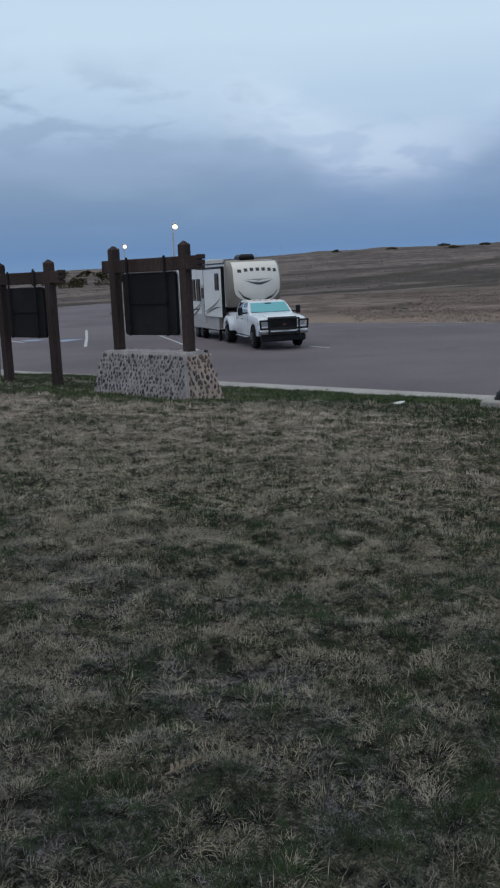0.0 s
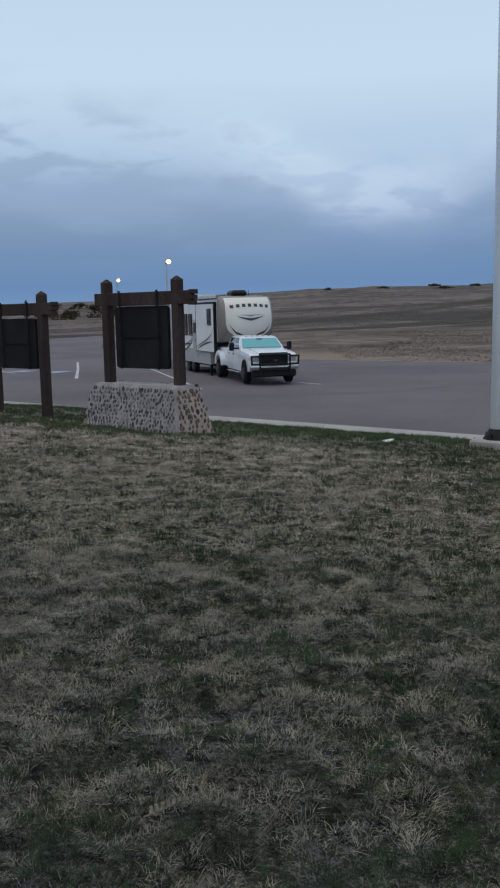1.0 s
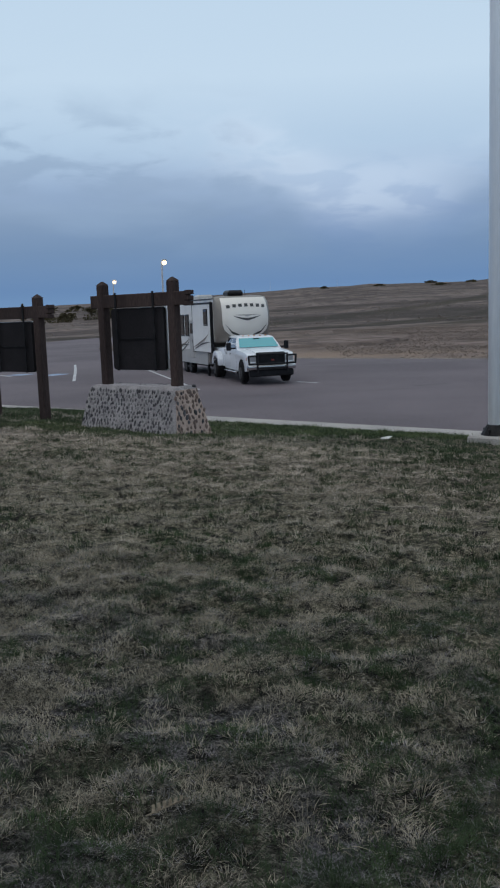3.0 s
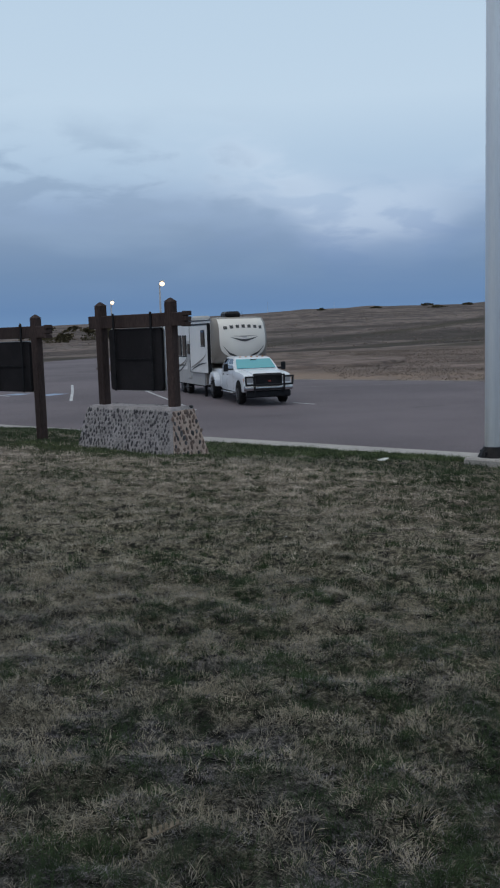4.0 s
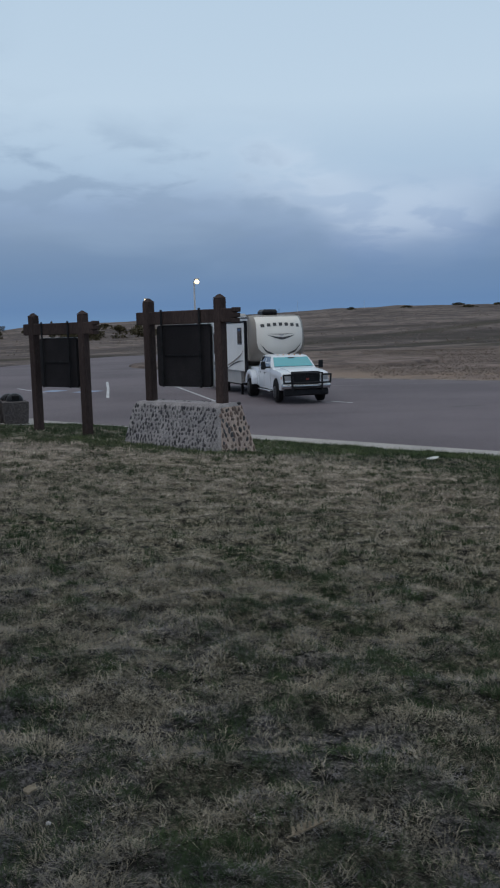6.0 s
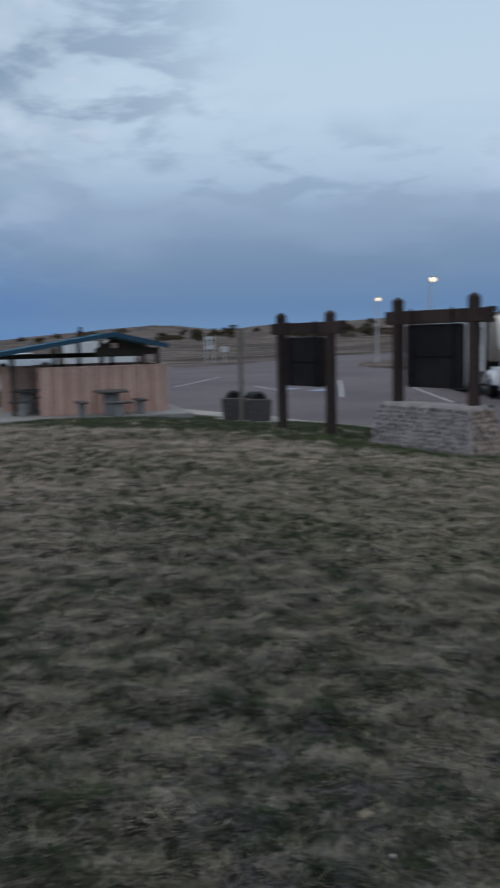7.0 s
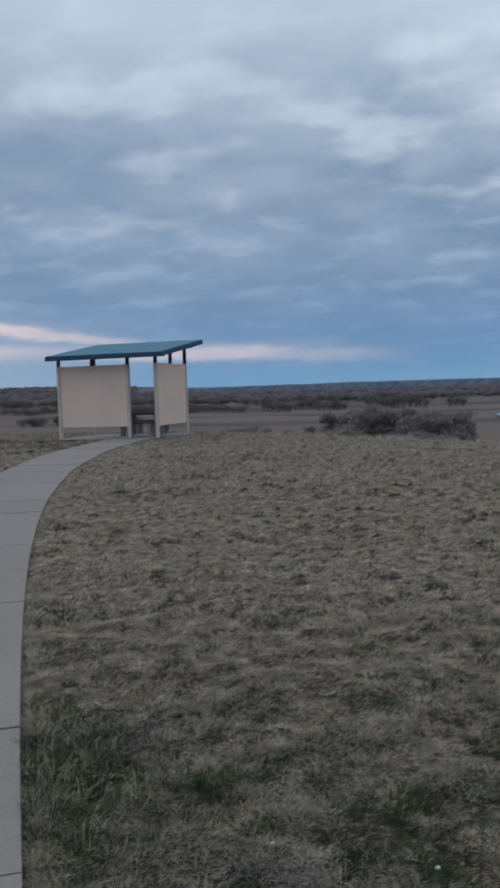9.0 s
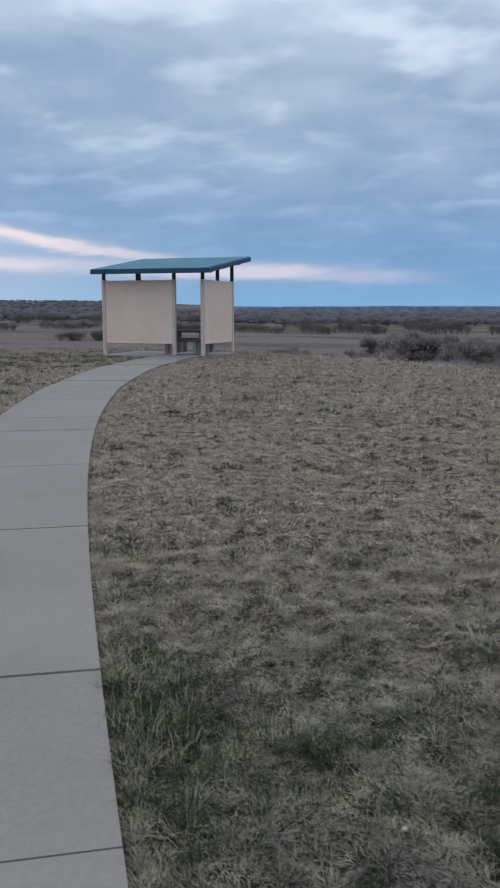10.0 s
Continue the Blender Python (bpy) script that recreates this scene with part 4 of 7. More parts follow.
street_lamp(-28.7, 44.9, 7.05, 40)
street_lamp(-47.2, 69.1, 5.55, 40)

# ---- vehicles: local -y is forward ----


def side(outline, x0, x1, bev=0.0, bm=None):
    """A side outline of (y, z) pushed across x."""
    own = prism(outline, -x1, -x0, bev)
    bmesh.ops.rotate(own, cent=(0, 0, 0), matrix=Matrix.Rotation(radians(90), 3, "Z"), verts=own.verts)
    return join(bm, own)


AX = Matrix.Rotation(radians(90), 4, "Y")


def wheel(x, y, r, w, parent, name="wheel"):
    s = 1 if x > 0 else -1
    wh = new(name)
    wh.parent, wh.location = parent, (x, y, r)
    bm = bmesh.new()
    bmesh.ops.create_cone(bm, cap_ends=True, segments=28, radius1=r, radius2=r, depth=w)
    bmesh.ops.bevel(bm, geom=[e for e in bm.edges if len(e.link_faces) == 2 and abs(e.verts[0].co.z - e.verts[1].co.z) < 1e-5], offset=0.035, segments=2, affect="EDGES")
    bmesh.ops.transform(bm, matrix=AX, verts=bm.verts)
    soften(part("tyre", bm, M["tyre"], wh))
    rim = cyl(r * 0.58, r * 0.58, 0.05, s * (w / 2 - 0.005), 0, 0, 20, AX)
    join(rim, cyl(r * 0.2, r * 0.16, 0.07, s * (w / 2 + 0.01), 0, 0, 12, AX))
    for k in range(8):
        a = radians(45 * k)
        join(rim, box(0.02, 0.05, r * 0.3, s * (w / 2 + 0.022), math.sin(a) * r * 0.38, math.cos(a) * r * 0.38, 0, Matrix.Rotation(-a, 4, "X")))
    part("rim", rim, M["rim"], wh)
    return wh


def pickup(x, y, z, rz, label, guard=True, dual=True, paint="white_paint"):
    t = thing("pickup_truck", x, y, z, rz, label, "truck", "vehicles in the car park")
    P = M[paint]
    # lower body and bonnet, with arches cut by dark wells
    front = [(-3.02, 0.55), (-3.05, 0.78), (-3.03, 1.14), (-2.90, 1.255), (-2.2, 1.32), (-1.35, 1.36), (-1.2, 1.36), (1.15, 1.34), (1.15, 0.48), (-1.55, 0.48), (-1.62, 0.75), (-1.8, 0.93), (-2.05, 1.0), (-2.3, 0.93), (-2.48, 0.75), (-2.55, 0.5)]
    body = part("body", side(front, -0.99, 0.99, 0.045), P, t)
    soften(body, 40)
    # bonnet swell and wings
    soften(part("bonnet", side([(-3.0, 1.20), (-2.88, 1.315), (-2.2, 1.385), (-1.35, 1.43), (-1.3, 1.30), (-2.9, 1.1)], -0.62, 0.62, 0.03), P, t), 40)
    # cab
    def ring(zz, yf, yr, w):
        return [(-w, yr, zz), (w, yr, zz), (w, yf, zz), (-w, yf, zz)]
    cab = loft([ring(1.33, -1.38, 1.08, 0.965), ring(1.55, -1.05, 1.08, 0.93), ring(1.83, -0.66, 1.0, 0.82), ring(1.90, -0.48, 0.9, 0.74), ring(1.92, -0.2, 0.7, 0.6)])
    bmesh.ops.bevel(cab, geom=list(cab.edges), offset=0.03, segments=2, affect="EDGES")
    soften(part("cab", cab, P, t), 45)

    def pane(name, pts, mat, label=""):
        bm = bmesh.new()
        vs = [bm.verts.new(p) for p in pts]
        f = bm.faces.new(vs)
        r = bmesh.ops.extrude_face_region(bm, geom=[f])
        n = (Vector(pts[1]) - Vector(pts[0])).cross(Vector(pts[2]) - Vector(pts[0])).normalized()
        bmesh.ops.translate(bm, vec=n * 0.012, verts=[v for v in r["geom"] if isinstance(v, bmesh.types.BMVert)])
        bmesh.ops.recalc_face_normals(bm, faces=bm.faces)
        return part(name, bm, mat, t, label)

    pane("windscreen", [(-0.85, -1.265, 1.445), (0.85, -1.265, 1.445), (0.755, -0.735, 1.81), (-0.755, -0.735, 1.81)], M["windscreen"], "windscreen with a pale green sky reflection in its colour")
    for s in (-1, 1):
        for y0, y1, y0t, y1t in ((-0.98, 0.02, -0.60, 0.02), (0.10, 0.96, 0.10, 0.90)):
            pts = [(s * 0.965, y0, 1.40), (s * 0.965, y1, 1.40), (s * 0.815, y1t, 1.84), (s * 0.815, y0t, 1.84)]
            pane("side_window", pts if s > 0 else pts[::-1], M["dark_glass"])
        for y0 in (-0.10, 0.72):
            part("door_handle", box(0.035, 0.20, 0.035, s * 1.0, y0, 1.16, 0.008), M["iron"], t)
        for y0 in (-1.12, 0.06, 1.09):
            part("door_seam", box(0.008, 0.012, 0.78, s * 0.988, y0, 0.92), M["iron"], t)
        # towing mirrors
        mir = part("mirror", box(0.20, 0.10, 0.34, s * 1.27, -1.02, 1.50, 0.03), M["black_plastic"], t)
        part("mirror_arm", box(0.30, 0.05, 0.06, s * 1.06, -1.0, 1.42, 0.01), M["black_plastic"], mir)
        lamp = part("headlight", box(0.36, 0.07, 0.24, s * 0.78, -3.015, 1.03, 0.025), M["headlight"], t, "clear headlight")
        part("turn_signal", box(0.06, 0.16, 0.16, s * 0.965, -2.93, 1.03, 0.02), M["amber"], lamp)
        part("running_board", box(0.17, 2.2, 0.07, s * 1.0, -0.18, 0.42, 0.02), M["chrome"], t)
        soften(part("arch_flare", cyl(0.50, 0.50, 0.10, s * 0.95, -2.05, 0.50, 28, AX), M["tyre"], t))
    # load bed
    soften(part("load_bed", side([(1.19, 0.55), (1.19, 1.36), (3.42, 1.36), (3.44, 0.6), (2.72, 0.6), (2.6, 0.84), (2.4, 0.96), (2.15, 1.0), (1.9, 0.96), (1.7, 0.84), (1.6, 0.55)], -0.98, 0.98, 0.03), P, t), 40)
    if dual:
        for s in (-1, 1):
            bm = side([(1.42, 0.58), (1.46, 0.86), (1.62, 1.08), (1.88, 1.2), (2.15, 1.23), (2.45, 1.2), (2.7, 1.06), (2.88, 0.85), (2.95, 0.58), (2.68, 0.58), (2.6, 0.84), (2.4, 0.96), (2.15, 1.0), (1.9, 0.96), (1.7, 0.84), (1.62, 0.58)], 0.97 * s if s > 0 else -1.22, 1.22 if s > 0 else -0.97, 0.04)
            soften(part("rear_wing", bm, P, t), 40)
    # nose
    grille = part("grille", box(1.22, 0.10, 0.52, 0, -3.045, 1.03, 0.04), M["black_plastic"], t, "black grille")
    for k in range(4):
        part("grille_bar", box(1.05, 0.03, 0.018, 0, -3.085, 0.90 + 0.085 * k), M["iron"], grille)
    part("badge", box(0.12, 0.02, 0.07, 0.05, -3.20, 0.98, 0.01), M["red"], grille, "small red plate")
    soften(part("front_bumper", side([(-3.26, 0.60), (-3.28, 0.74), (-3.2, 0.79), (-3.0, 0.79), (-3.0, 0.58)], -1.0, 1.0, 0.03), M["chrome"], t, "chrome front bumper"), 40)
    part("valance", box(1.86, 0.22, 0.28, 0, -3.10, 0.46, 0.05), M["black_plastic"], t)
    if guard:
        bm = bmesh.new()
        bar = [((-0.62, 0.50), (-0.62, 1.22)), ((0.62, 0.50), (0.62, 1.22)), ((-0.62, 1.22), (0.62, 1.22)), ((-0.62, 0.84), (0.62, 0.84)), ((-0.62, 0.66), (0.62, 0.66))]
        for s in (-1, 1):
            bar += [((s * 0.62, 0.84), (s * 0.97, 0.84)), ((s * 0.97, 0.84), (s * 0.99, 1.16)), ((s * 0.62, 1.16), (s * 0.99, 1.16))]
        for (x0, z0), (x1, z1) in bar:
            d = Vector((x1 - x0, 0, z1 - z0))
            join(bm, cyl(0.038, 0.038, d.length + 0.04, (x0 + x1) / 2, -3.33, (z0 + z1) / 2, 8, d.to_track_quat("Z", "Y").to_matrix().to_4x4()))
        part("grille_guard", bm, M["black_plastic"], t, "black tubular grille guard")
    for k in range(5):
        part("roof_light", box(0.07, 0.09, 0.035, -0.5 + 0.25 * k, -0.48, 1.915, 0.01), M["amber"], t)
    part("light_bar", box(0.26, 0.06, 0.07, 0, -0.79, 1.775, 0.01), M["black_plastic"], t)
    for s in (-1, 1):
        wheel(s * 0.90, -2.05, 0.42, 0.27, t)
        wheel(s * (1.02 if dual else 0.86), 2.15, 0.42, 0.42 if dual else 0.27, t)
    return t


M["amber"] = surf("amber_plastic", (0.45, 0.16, 0.03), (0.4, 0.14, 0.03), 5, 60, 0.3)


def fifth_wheel(x, y, z, rz, label):
    t = thing("travel_trailer", x, y, z, rz, label, "trailer", "vehicles in the car park")
    t.scale = (1.0, 1.0, 0.955)
    W = 1.22
    rear = 11.4
    main_body = side([(2.56, 1.72), (2.56, 3.88), (rear, 3.84), (rear + 0.02, 0.62), (3.78, 0.62), (3.68, 1.5), (3.48, 1.72)], -W, W, 0.05)
    part("body", main_body, M["rv_white"], t)
    # front cap: rounded in plan, swept in profile
    prof = [(2.30, 1.72), (1.92, 1.80), (1.62, 2.05), (1.45, 2.4), (1.40, 2.8), (1.46, 3.2), (1.62, 3.6), (1.95, 3.86), (2.4, 3.93)]

    def row(yf, zz):
        pts = []
        for k in range(13):
            u = -1 + k / 6
            pts.append((u * (W + 0.02), yf + 0.42 * abs(u) ** 4.0, zz))
        return pts
    rings = [row(yf, zz) for yf, zz in prof]
    bm = bmesh.new()
    vs = [[bm.verts.new(p) for p in r] for r in rings]
    back = [[bm.verts.new((-(W + 0.02), 2.55, zz)), bm.verts.new((W + 0.02, 2.55, zz))] for _, zz in prof]
    for a, b in zip(vs, vs[1:]):
        for k in range(12):
            bm.faces.new((a[k], a[k + 1], b[k + 1], b[k]))
    for k in range(len(prof) - 1):
        bm.faces.new((vs[k][0], vs[k + 1][0], back[k + 1][0], back[k][0]))
        bm.faces.new((vs[k][-1], back[k][1], back[k + 1][1], vs[k + 1][-1]))
        bm.faces.new((back[k][0], back[k + 1][0], back[k + 1][1], back[k][1]))
    bm.faces.new((*vs[-1], back[-1][1], back[-1][0]))
    bm.faces.new((*vs[0][::-1], back[0][0], back[0][1]))
    bmesh.ops.recalc_face_normals(bm, faces=bm.faces)
    cap = soften(part("front_cap", bm, M["rv_taupe"], t, "taupe moulded front cap"), 50)

    def nose_y(u, zz):
        return float(np.interp(zz, [p[1] for p in prof], [p[0] for p in prof])) + 0.42 * abs(u) ** 4.0

    def decal(name, pts_fn, nz, nx, mat, off, lab=""):
        bm = bmesh.new()
        g = [[bm.verts.new(pts_fn(i / nx, j / nz, off)) for i in range(nx + 1)] for j in range(nz + 1)]
        for a, b in zip(g, g[1:]):
            for k in range(nx):
                bm.faces.new((a[k], a[k + 1], b[k + 1], b[k]))
        bmesh.ops.recalc_face_normals(bm, faces=bm.faces)
        return soften(part(name, bm, mat, cap, lab))

    def halfw(zz):
        return float(np.interp(zz, (1.93, 2.02, 2.15, 2.35, 2.6, 3.0, 3.84), (0.42, 0.65, 0.87, 1.04, 1.10, 1.11, 1.07)))

    def at(xx, zz, off):
        return (xx, nose_y(xx / (W + 0.02), zz) - off, zz)

    decal("shield", lambda i, j, o: at((2 * i - 1) * halfw(1.93 + 1.91 * j), 1.93 + 1.91 * j, o), 14, 14, M["rv_cream"], 0.03, "cream shield panel")
    # dark swoosh lines along the foot of the shield
    for s in (-1, 1):
        decal("swoosh", lambda i, j, o, s=s: at(s * (0.30 + 0.70 * i), float(np.interp(i, (0, 0.55, 1), (2.02, 2.16, 2.58))) + (0.10 * math.sin(math.pi * min(i * 0.8 + 0.2, 1))) * (j - 0.2), o), 1, 10, M["rv_grey"], 0.045)
    decal("emblem_bow", lambda i, j, o: at(0.68 * (2 * i - 1), 2.80 + 0.20 * abs(2 * i - 1) ** 1.4 - 0.02 + 0.12 * (1 - abs(2 * i - 1) ** 1.3) * (j - 0.3), o), 1, 16, M["rv_grey"], 0.045)
    decal("emblem_line", lambda i, j, o: at(0.66 * (2 * i - 1), 3.02 + 0.025 * (1 - abs(2 * i - 1)) * (2 * j - 1) - 0.02 * (1 - abs(2 * i - 1)), o), 1, 16, M["rv_taupe"], 0.045)
    decal("emblem_badge", lambda i, j, o: at(0.11 * (2 * i - 1), 2.97 + 0.09 * (j - 0.5) * (1 - 0.6 * abs(2 * i - 1)), o), 1, 6, M["rv_lightgrey"], 0.050)
    # the maker's name, as seven plain bars
    for k in range(7):
        xx = -0.84 + 0.28 * k
        decal("name_bar", lambda i, j, o, xx=xx: at(xx - 0.08 + 0.16 * i, 3.34 + 0.06 * (1 - (xx / 0.84) ** 2) + 0.15 * j, o), 1, 2, M["rv_grey"], 0.045)
    # roof gear
    ac = part("air_conditioner", box(0.74, 0.9, 0.32, -0.10, 3.0, 4.05, 0.10), M["black_plastic"], t, "dark rooftop air conditioner")
    part("grille", box(0.7, 0.04, 0.12, -0.18, 2.49, 4.05, 0.01), M["iron"], ac)
    part("aerial", cyl(0.012, 0.008, 0.34, 0.62, 3.4, 4.05, 6), M["iron"], t)
    part("air_conditioner", box(0.8, 0.9, 0.28, 0, 8.2, 4.0, 0.08), M["rv_lightgrey"], t)
    # the side that faces the lawn
    X = -W
    slide = part("slide_out", box(0.16, 3.0, 2.35, X - 0.06, 4.2, 2.42, 0.02), M["rv_white"], t, "white slide-out room with black seals")
    for yy in (2.70, 5.70):
        part("seal", box(0.17, 0.05, 2.42, X - 0.065, yy, 2.42, 0.01), M["black_plastic"], slide)
    part("seal", box(0.19, 3.0, 0.08, X - 0.075, 4.2, 3.64, 0.01), M["black_plastic"], slide)
    for yy, zz, sy, sz, par in ((3.45, 2.95, 0.55, 0.72, slide), (7.15, 2.55, 0.62, 1.05, t), (8.05, 2.55, 0.62, 1.05, t), (9.8, 2.5, 1.0, 0.8, t)):
        win = part("window", box(0.05, sy, sz, X - (0.15 if par is slide else 0.02), yy, zz, 0.02), M["dark_glass"], par)
        part("window_frame", box(0.03, sy + 0.1, sz + 0.1, X - (0.145 if par is slide else 0.012), yy, zz, 0.02), M["black_plastic"], win)
    door = part("door", box(0.06, 0.72, 1.95, X - 0.02, 6.25, 1.85, 0.02), M["rv_lightgrey"], t)
    part("door_window", box(0.03, 0.4, 0.55, X - 0.055, 6.25, 2.40, 0.01), M["dark_glass"], door)
    part("handle", box(0.05, 0.06, 0.16, X - 0.07, 5.97, 1.75, 0.01), M["iron"], door)
    part("skirt", side([(3.74, 0.60), (3.67, 1.42), (rear, 1.18), (rear, 0.60)], X - 0.012, X + 0.02), M["rv_lightgrey"], t)
    # sweeping graphics
    for k, (y0, z0, y1, z1, wd, mt) in enumerate(((2.8, 2.35, 5.6, 1.45, 0.045, "rv_taupe"), (2.9, 1.75, 5.5, 1.32, 0.04, "rv_grey"), (6.7, 2.0, 10.4, 1.1, 0.06, "rv_taupe"), (6.9, 1.55, 10.8, 1.30, 0.05, "rv_grey"), (6.65, 1.95, 9.6, 0.85, 0.05, "rv_grey"))):
        bm = bmesh.new()
        a, b = [], []
        for i in range(13):
            f = i / 12
            yy, zz = y0 + (y1 - y0) * f, z0 + (z1 - z0) * (f ** 0.6 if k % 2 == 0 else f ** 1.7)
            hw = wd * math.sin(math.pi * (0.08 + 0.84 * f))
            xx = X - (0.158 if k == 0 or (k == 1) else 0.016)
            a.append(bm.verts.new((xx, yy, zz - hw)))
            b.append(bm.verts.new((xx, yy, zz + hw)))
        for i in range(12):
            bm.faces.new((a[i], a[i + 1], b[i + 1], b[i]))
        part("stripe", bm, M[mt], t)
    part("roof_trim", box(0.05, rear - 2.7, 0.07, X - 0.005, (rear + 2.6) / 2, 3.83, 0.01), M["rv_grey"], t, "dark roof edge trim")
    part("hitch_pin_box", box(0.5, 1.1, 0.32, 0, 2.5, 1.56, 0.04), M["iron"], t)
    leg = part("landing_leg", box(0.12, 0.12, 1.0, X + 0.12, 4.05, 0.5, 0.01), M["iron"], t)
    part("foot", box(0.26, 0.26, 0.04, X + 0.12, 4.05, 0.02), M["iron"], leg)
    part("chassis", box(1.9, 7.2, 0.16, 0, 7.6, 0.56, 0.02), M["iron"], t)
    part("step", box(0.22, 0.7, 0.06, X - 0.1, 6.25, 0.42, 0.01), M["iron"], t)
    for s in (-1, 1):
        for yy in (7.0, 7.95):
            wheel(s * 1.04, yy, 0.38, 0.24, t)
    part("front_wall", side([(3.52, 0.70), (3.50, 1.70), (3.62, 1.70), (3.72, 0.70)], -W + 0.03, W - 0.03), M["rv_taupe"], t)
    return t


pickup(0.16, 39.40, -1.31, 14.0, "white crew cab pickup truck with a black grille guard")
fifth_wheel(0.47, 39.55, -1.38, 19.5, "cream and taupe travel trailer hitched to a white pickup")

# the other rig, far down the car park
pickup(-47.5, 80.5, -1.36, -48, "dark fronted pickup truck towing a white cargo trailer", guard=False, dual=False)


def cargo_trailer(x, y, z, rz):
    t = thing("cargo_trailer", x, y, z, rz, "plain white cargo trailer hitched behind a pickup", "trailer", "vehicles in the car park")
    part("body", box(2.3, 7.0, 2.3, 0, 0, 1.75, 0.08), M["rv_white"], t)
    part("roof", box(2.2, 6.9, 0.1, 0, 0, 2.93, 0.03), M["rv_lightgrey"], t)
    part("drawbar", box(0.3, 1.8, 0.14, 0, -4.3, 0.55, 0.02), M["iron"], t)
    part("side_door", box(0.04, 0.8, 1.8, -1.16, -2.0, 1.6, 0.01), M["rv_lightgrey"], t)
    for s in (-1, 1):
        for yy in (0.2, 1.1):
            wheel(s * 1.0, yy, 0.36, 0.22, t)


cargo_trailer(-41.6, 85.9, -1.36, -48)

# ---- picnic shelters ----


def picnic_table(x, y, z, rz, label="grey concrete picnic table with two benches"):
    t = thing("picnic_table", x, y, z, rz, label, "table", "picnic tables")
    part("tabletop", box(1.7, 0.75, 0.08, 0, 0, 0.72, 0.02), M["table_top"], t)
    for s in (-1, 1):
        part("pedestal", box(0.14, 0.55, 0.70, s * 0.5, 0, 0.34, 0.02), M["concrete"], t)
        bench = part("bench", box(1.7, 0.28, 0.07, 0, s * 0.68, 0.44, 0.02), M["table_top"], t)
        for q in (-1, 1):
            part("bench_leg", box(0.12, 0.2, 0.42, q * 0.5, s * 0.68, 0.2, 0.01), M["concrete"], bench)


M["table_top"] = surf("dark_concrete", (0.105, 0.092, 0.090), (0.070, 0.063, 0.063), 4, 50, 0.85)


def windbreak_shelter(x, y, z, rz, label, far=False):
    """A lean-to shelter with cream panels between posts. Local x runs along the front from its open corner to the left, y to the back."""
    t = thing("picnic_shelter", x, y, z, rz, label, "shelter", "picnic shelters")
    L, B = 3.55, 2.55
    low, high = 2.72, 3.24
    part("slab", box(L + 0.3, B + 0.4, 0.16, -L / 2, B / 2, -0.085, 0.02), M["concrete"], t)

    def ztop(yy):
        return low + (high - low) * (yy + 0.62) / (B + 1.2)
    posts = ((0, 0), (-1.0, 0), (-L, 0), (-2.3, 0), (0, B), (-L, B), (0, 1.25))
    for px, py in posts:
        full = (px, py) not in ((-1.0, 0), (0, 1.25)) if far else (px, py) not in ((-2.3, 0), (0, 1.25))
        top = ztop(py) - 0.10
        if full:
            part("post", box(0.115, 0.115, 2.44, px, py, 1.22, 0.01), M["cream_shade"], t)
        part("post_head", box(0.10, 0.10, top - 2.42, px, py, (top + 2.42) / 2, 0.01), M["soffit"], t)

    def panel(x0, y0, x1, y1):
        c = Vector(((x0 + x1) / 2, (y0 + y1) / 2, 0))
        d = Vector((x1 - x0, y1 - y0, 0))
        m = Matrix.Rotation(math.atan2(d.y, d.x), 4, "Z")
        p = part("wind_panel", box(d.length - 0.12, 0.05, 2.02, c.x, c.y, 1.405, 0.006, m), M["cream"], t, "cream painted wind panel")
        for zz in (0.41, 2.40):
            part("rail", box(d.length - 0.12, 0.07, 0.05, c.x, c.y, zz, 0.006, m), M["cream"], p)
    if far:
        panel(0, 0, -2.3, 0)
    else:
        panel(-1.0, 0, -L, 0)
        panel(0, 0, 0, B)
    # roof: one slope falling to the front, standing seams
    y0, y1, x0, x1 = -0.62, B + 0.58, -L - 0.10, 0.44
    sl = math.atan2(high - low, y1 - y0)
    m = Matrix.Rotation(sl, 4, "X")
    ln = (y1 - y0) / math.cos(sl)
    roof = part("roof", box(x1 - x0, ln, 0.05, (x0 + x1) / 2, (y0 + y1) / 2, (low + high) / 2 + 0.03, 0.0, m), M["roof_blue"], t, "blue green steel roof")
    nseam = 9
    for k in range(nseam):
        xx = x0 + 0.05 + (x1 - x0 - 0.1) * k / (nseam - 1)
        part("seam", box(0.018, ln, 0.010, xx, (y0 + y1) / 2, (low + high) / 2 + 0.057, 0, m), M["roof_blue"], roof)
    part("fascia", box(x1 - x0 + 0.04, 0.05, 0.15, (x0 + x1) / 2, y0 - 0.02, low - 0.03, 0.005), M["fascia"], t)
    part("fascia", box(x1 - x0 + 0.04, 0.05, 0.15, (x0 + x1) / 2, y1 + 0.02, high - 0.03, 0.005), M["fascia"], t)
    for xx in (x0 - 0.02, x1 + 0.02):
        part("barge_board", box(0.05, ln, 0.15, xx, (y0 + y1) / 2, (low + high) / 2 - 0.03, 0.005, m), M["fascia"], t)
    for yy in (0.05, B):
        part("beam", box(x1 - x0 - 0.3, 0.12, 0.14, (x0 + x1) / 2, yy, ztop(yy) - 0.10, 0.01), M["soffit"], t)
    for k in range(4):
        xx = -L + L * k / 3
        part("rafter", box(0.08, ln - 0.15, 0.10, xx, (y0 + y1) / 2, (low + high) / 2 - 0.045, 0, m), M["soffit"], t)
    return t


SX, SY, SR = -29.80, -9.68, 84.0
windbreak_shelter(SX, SY, h(SX, SY) + 0.0, SR, "cream panelled picnic shelter with a blue green lean-to roof")
a = radians(SR)
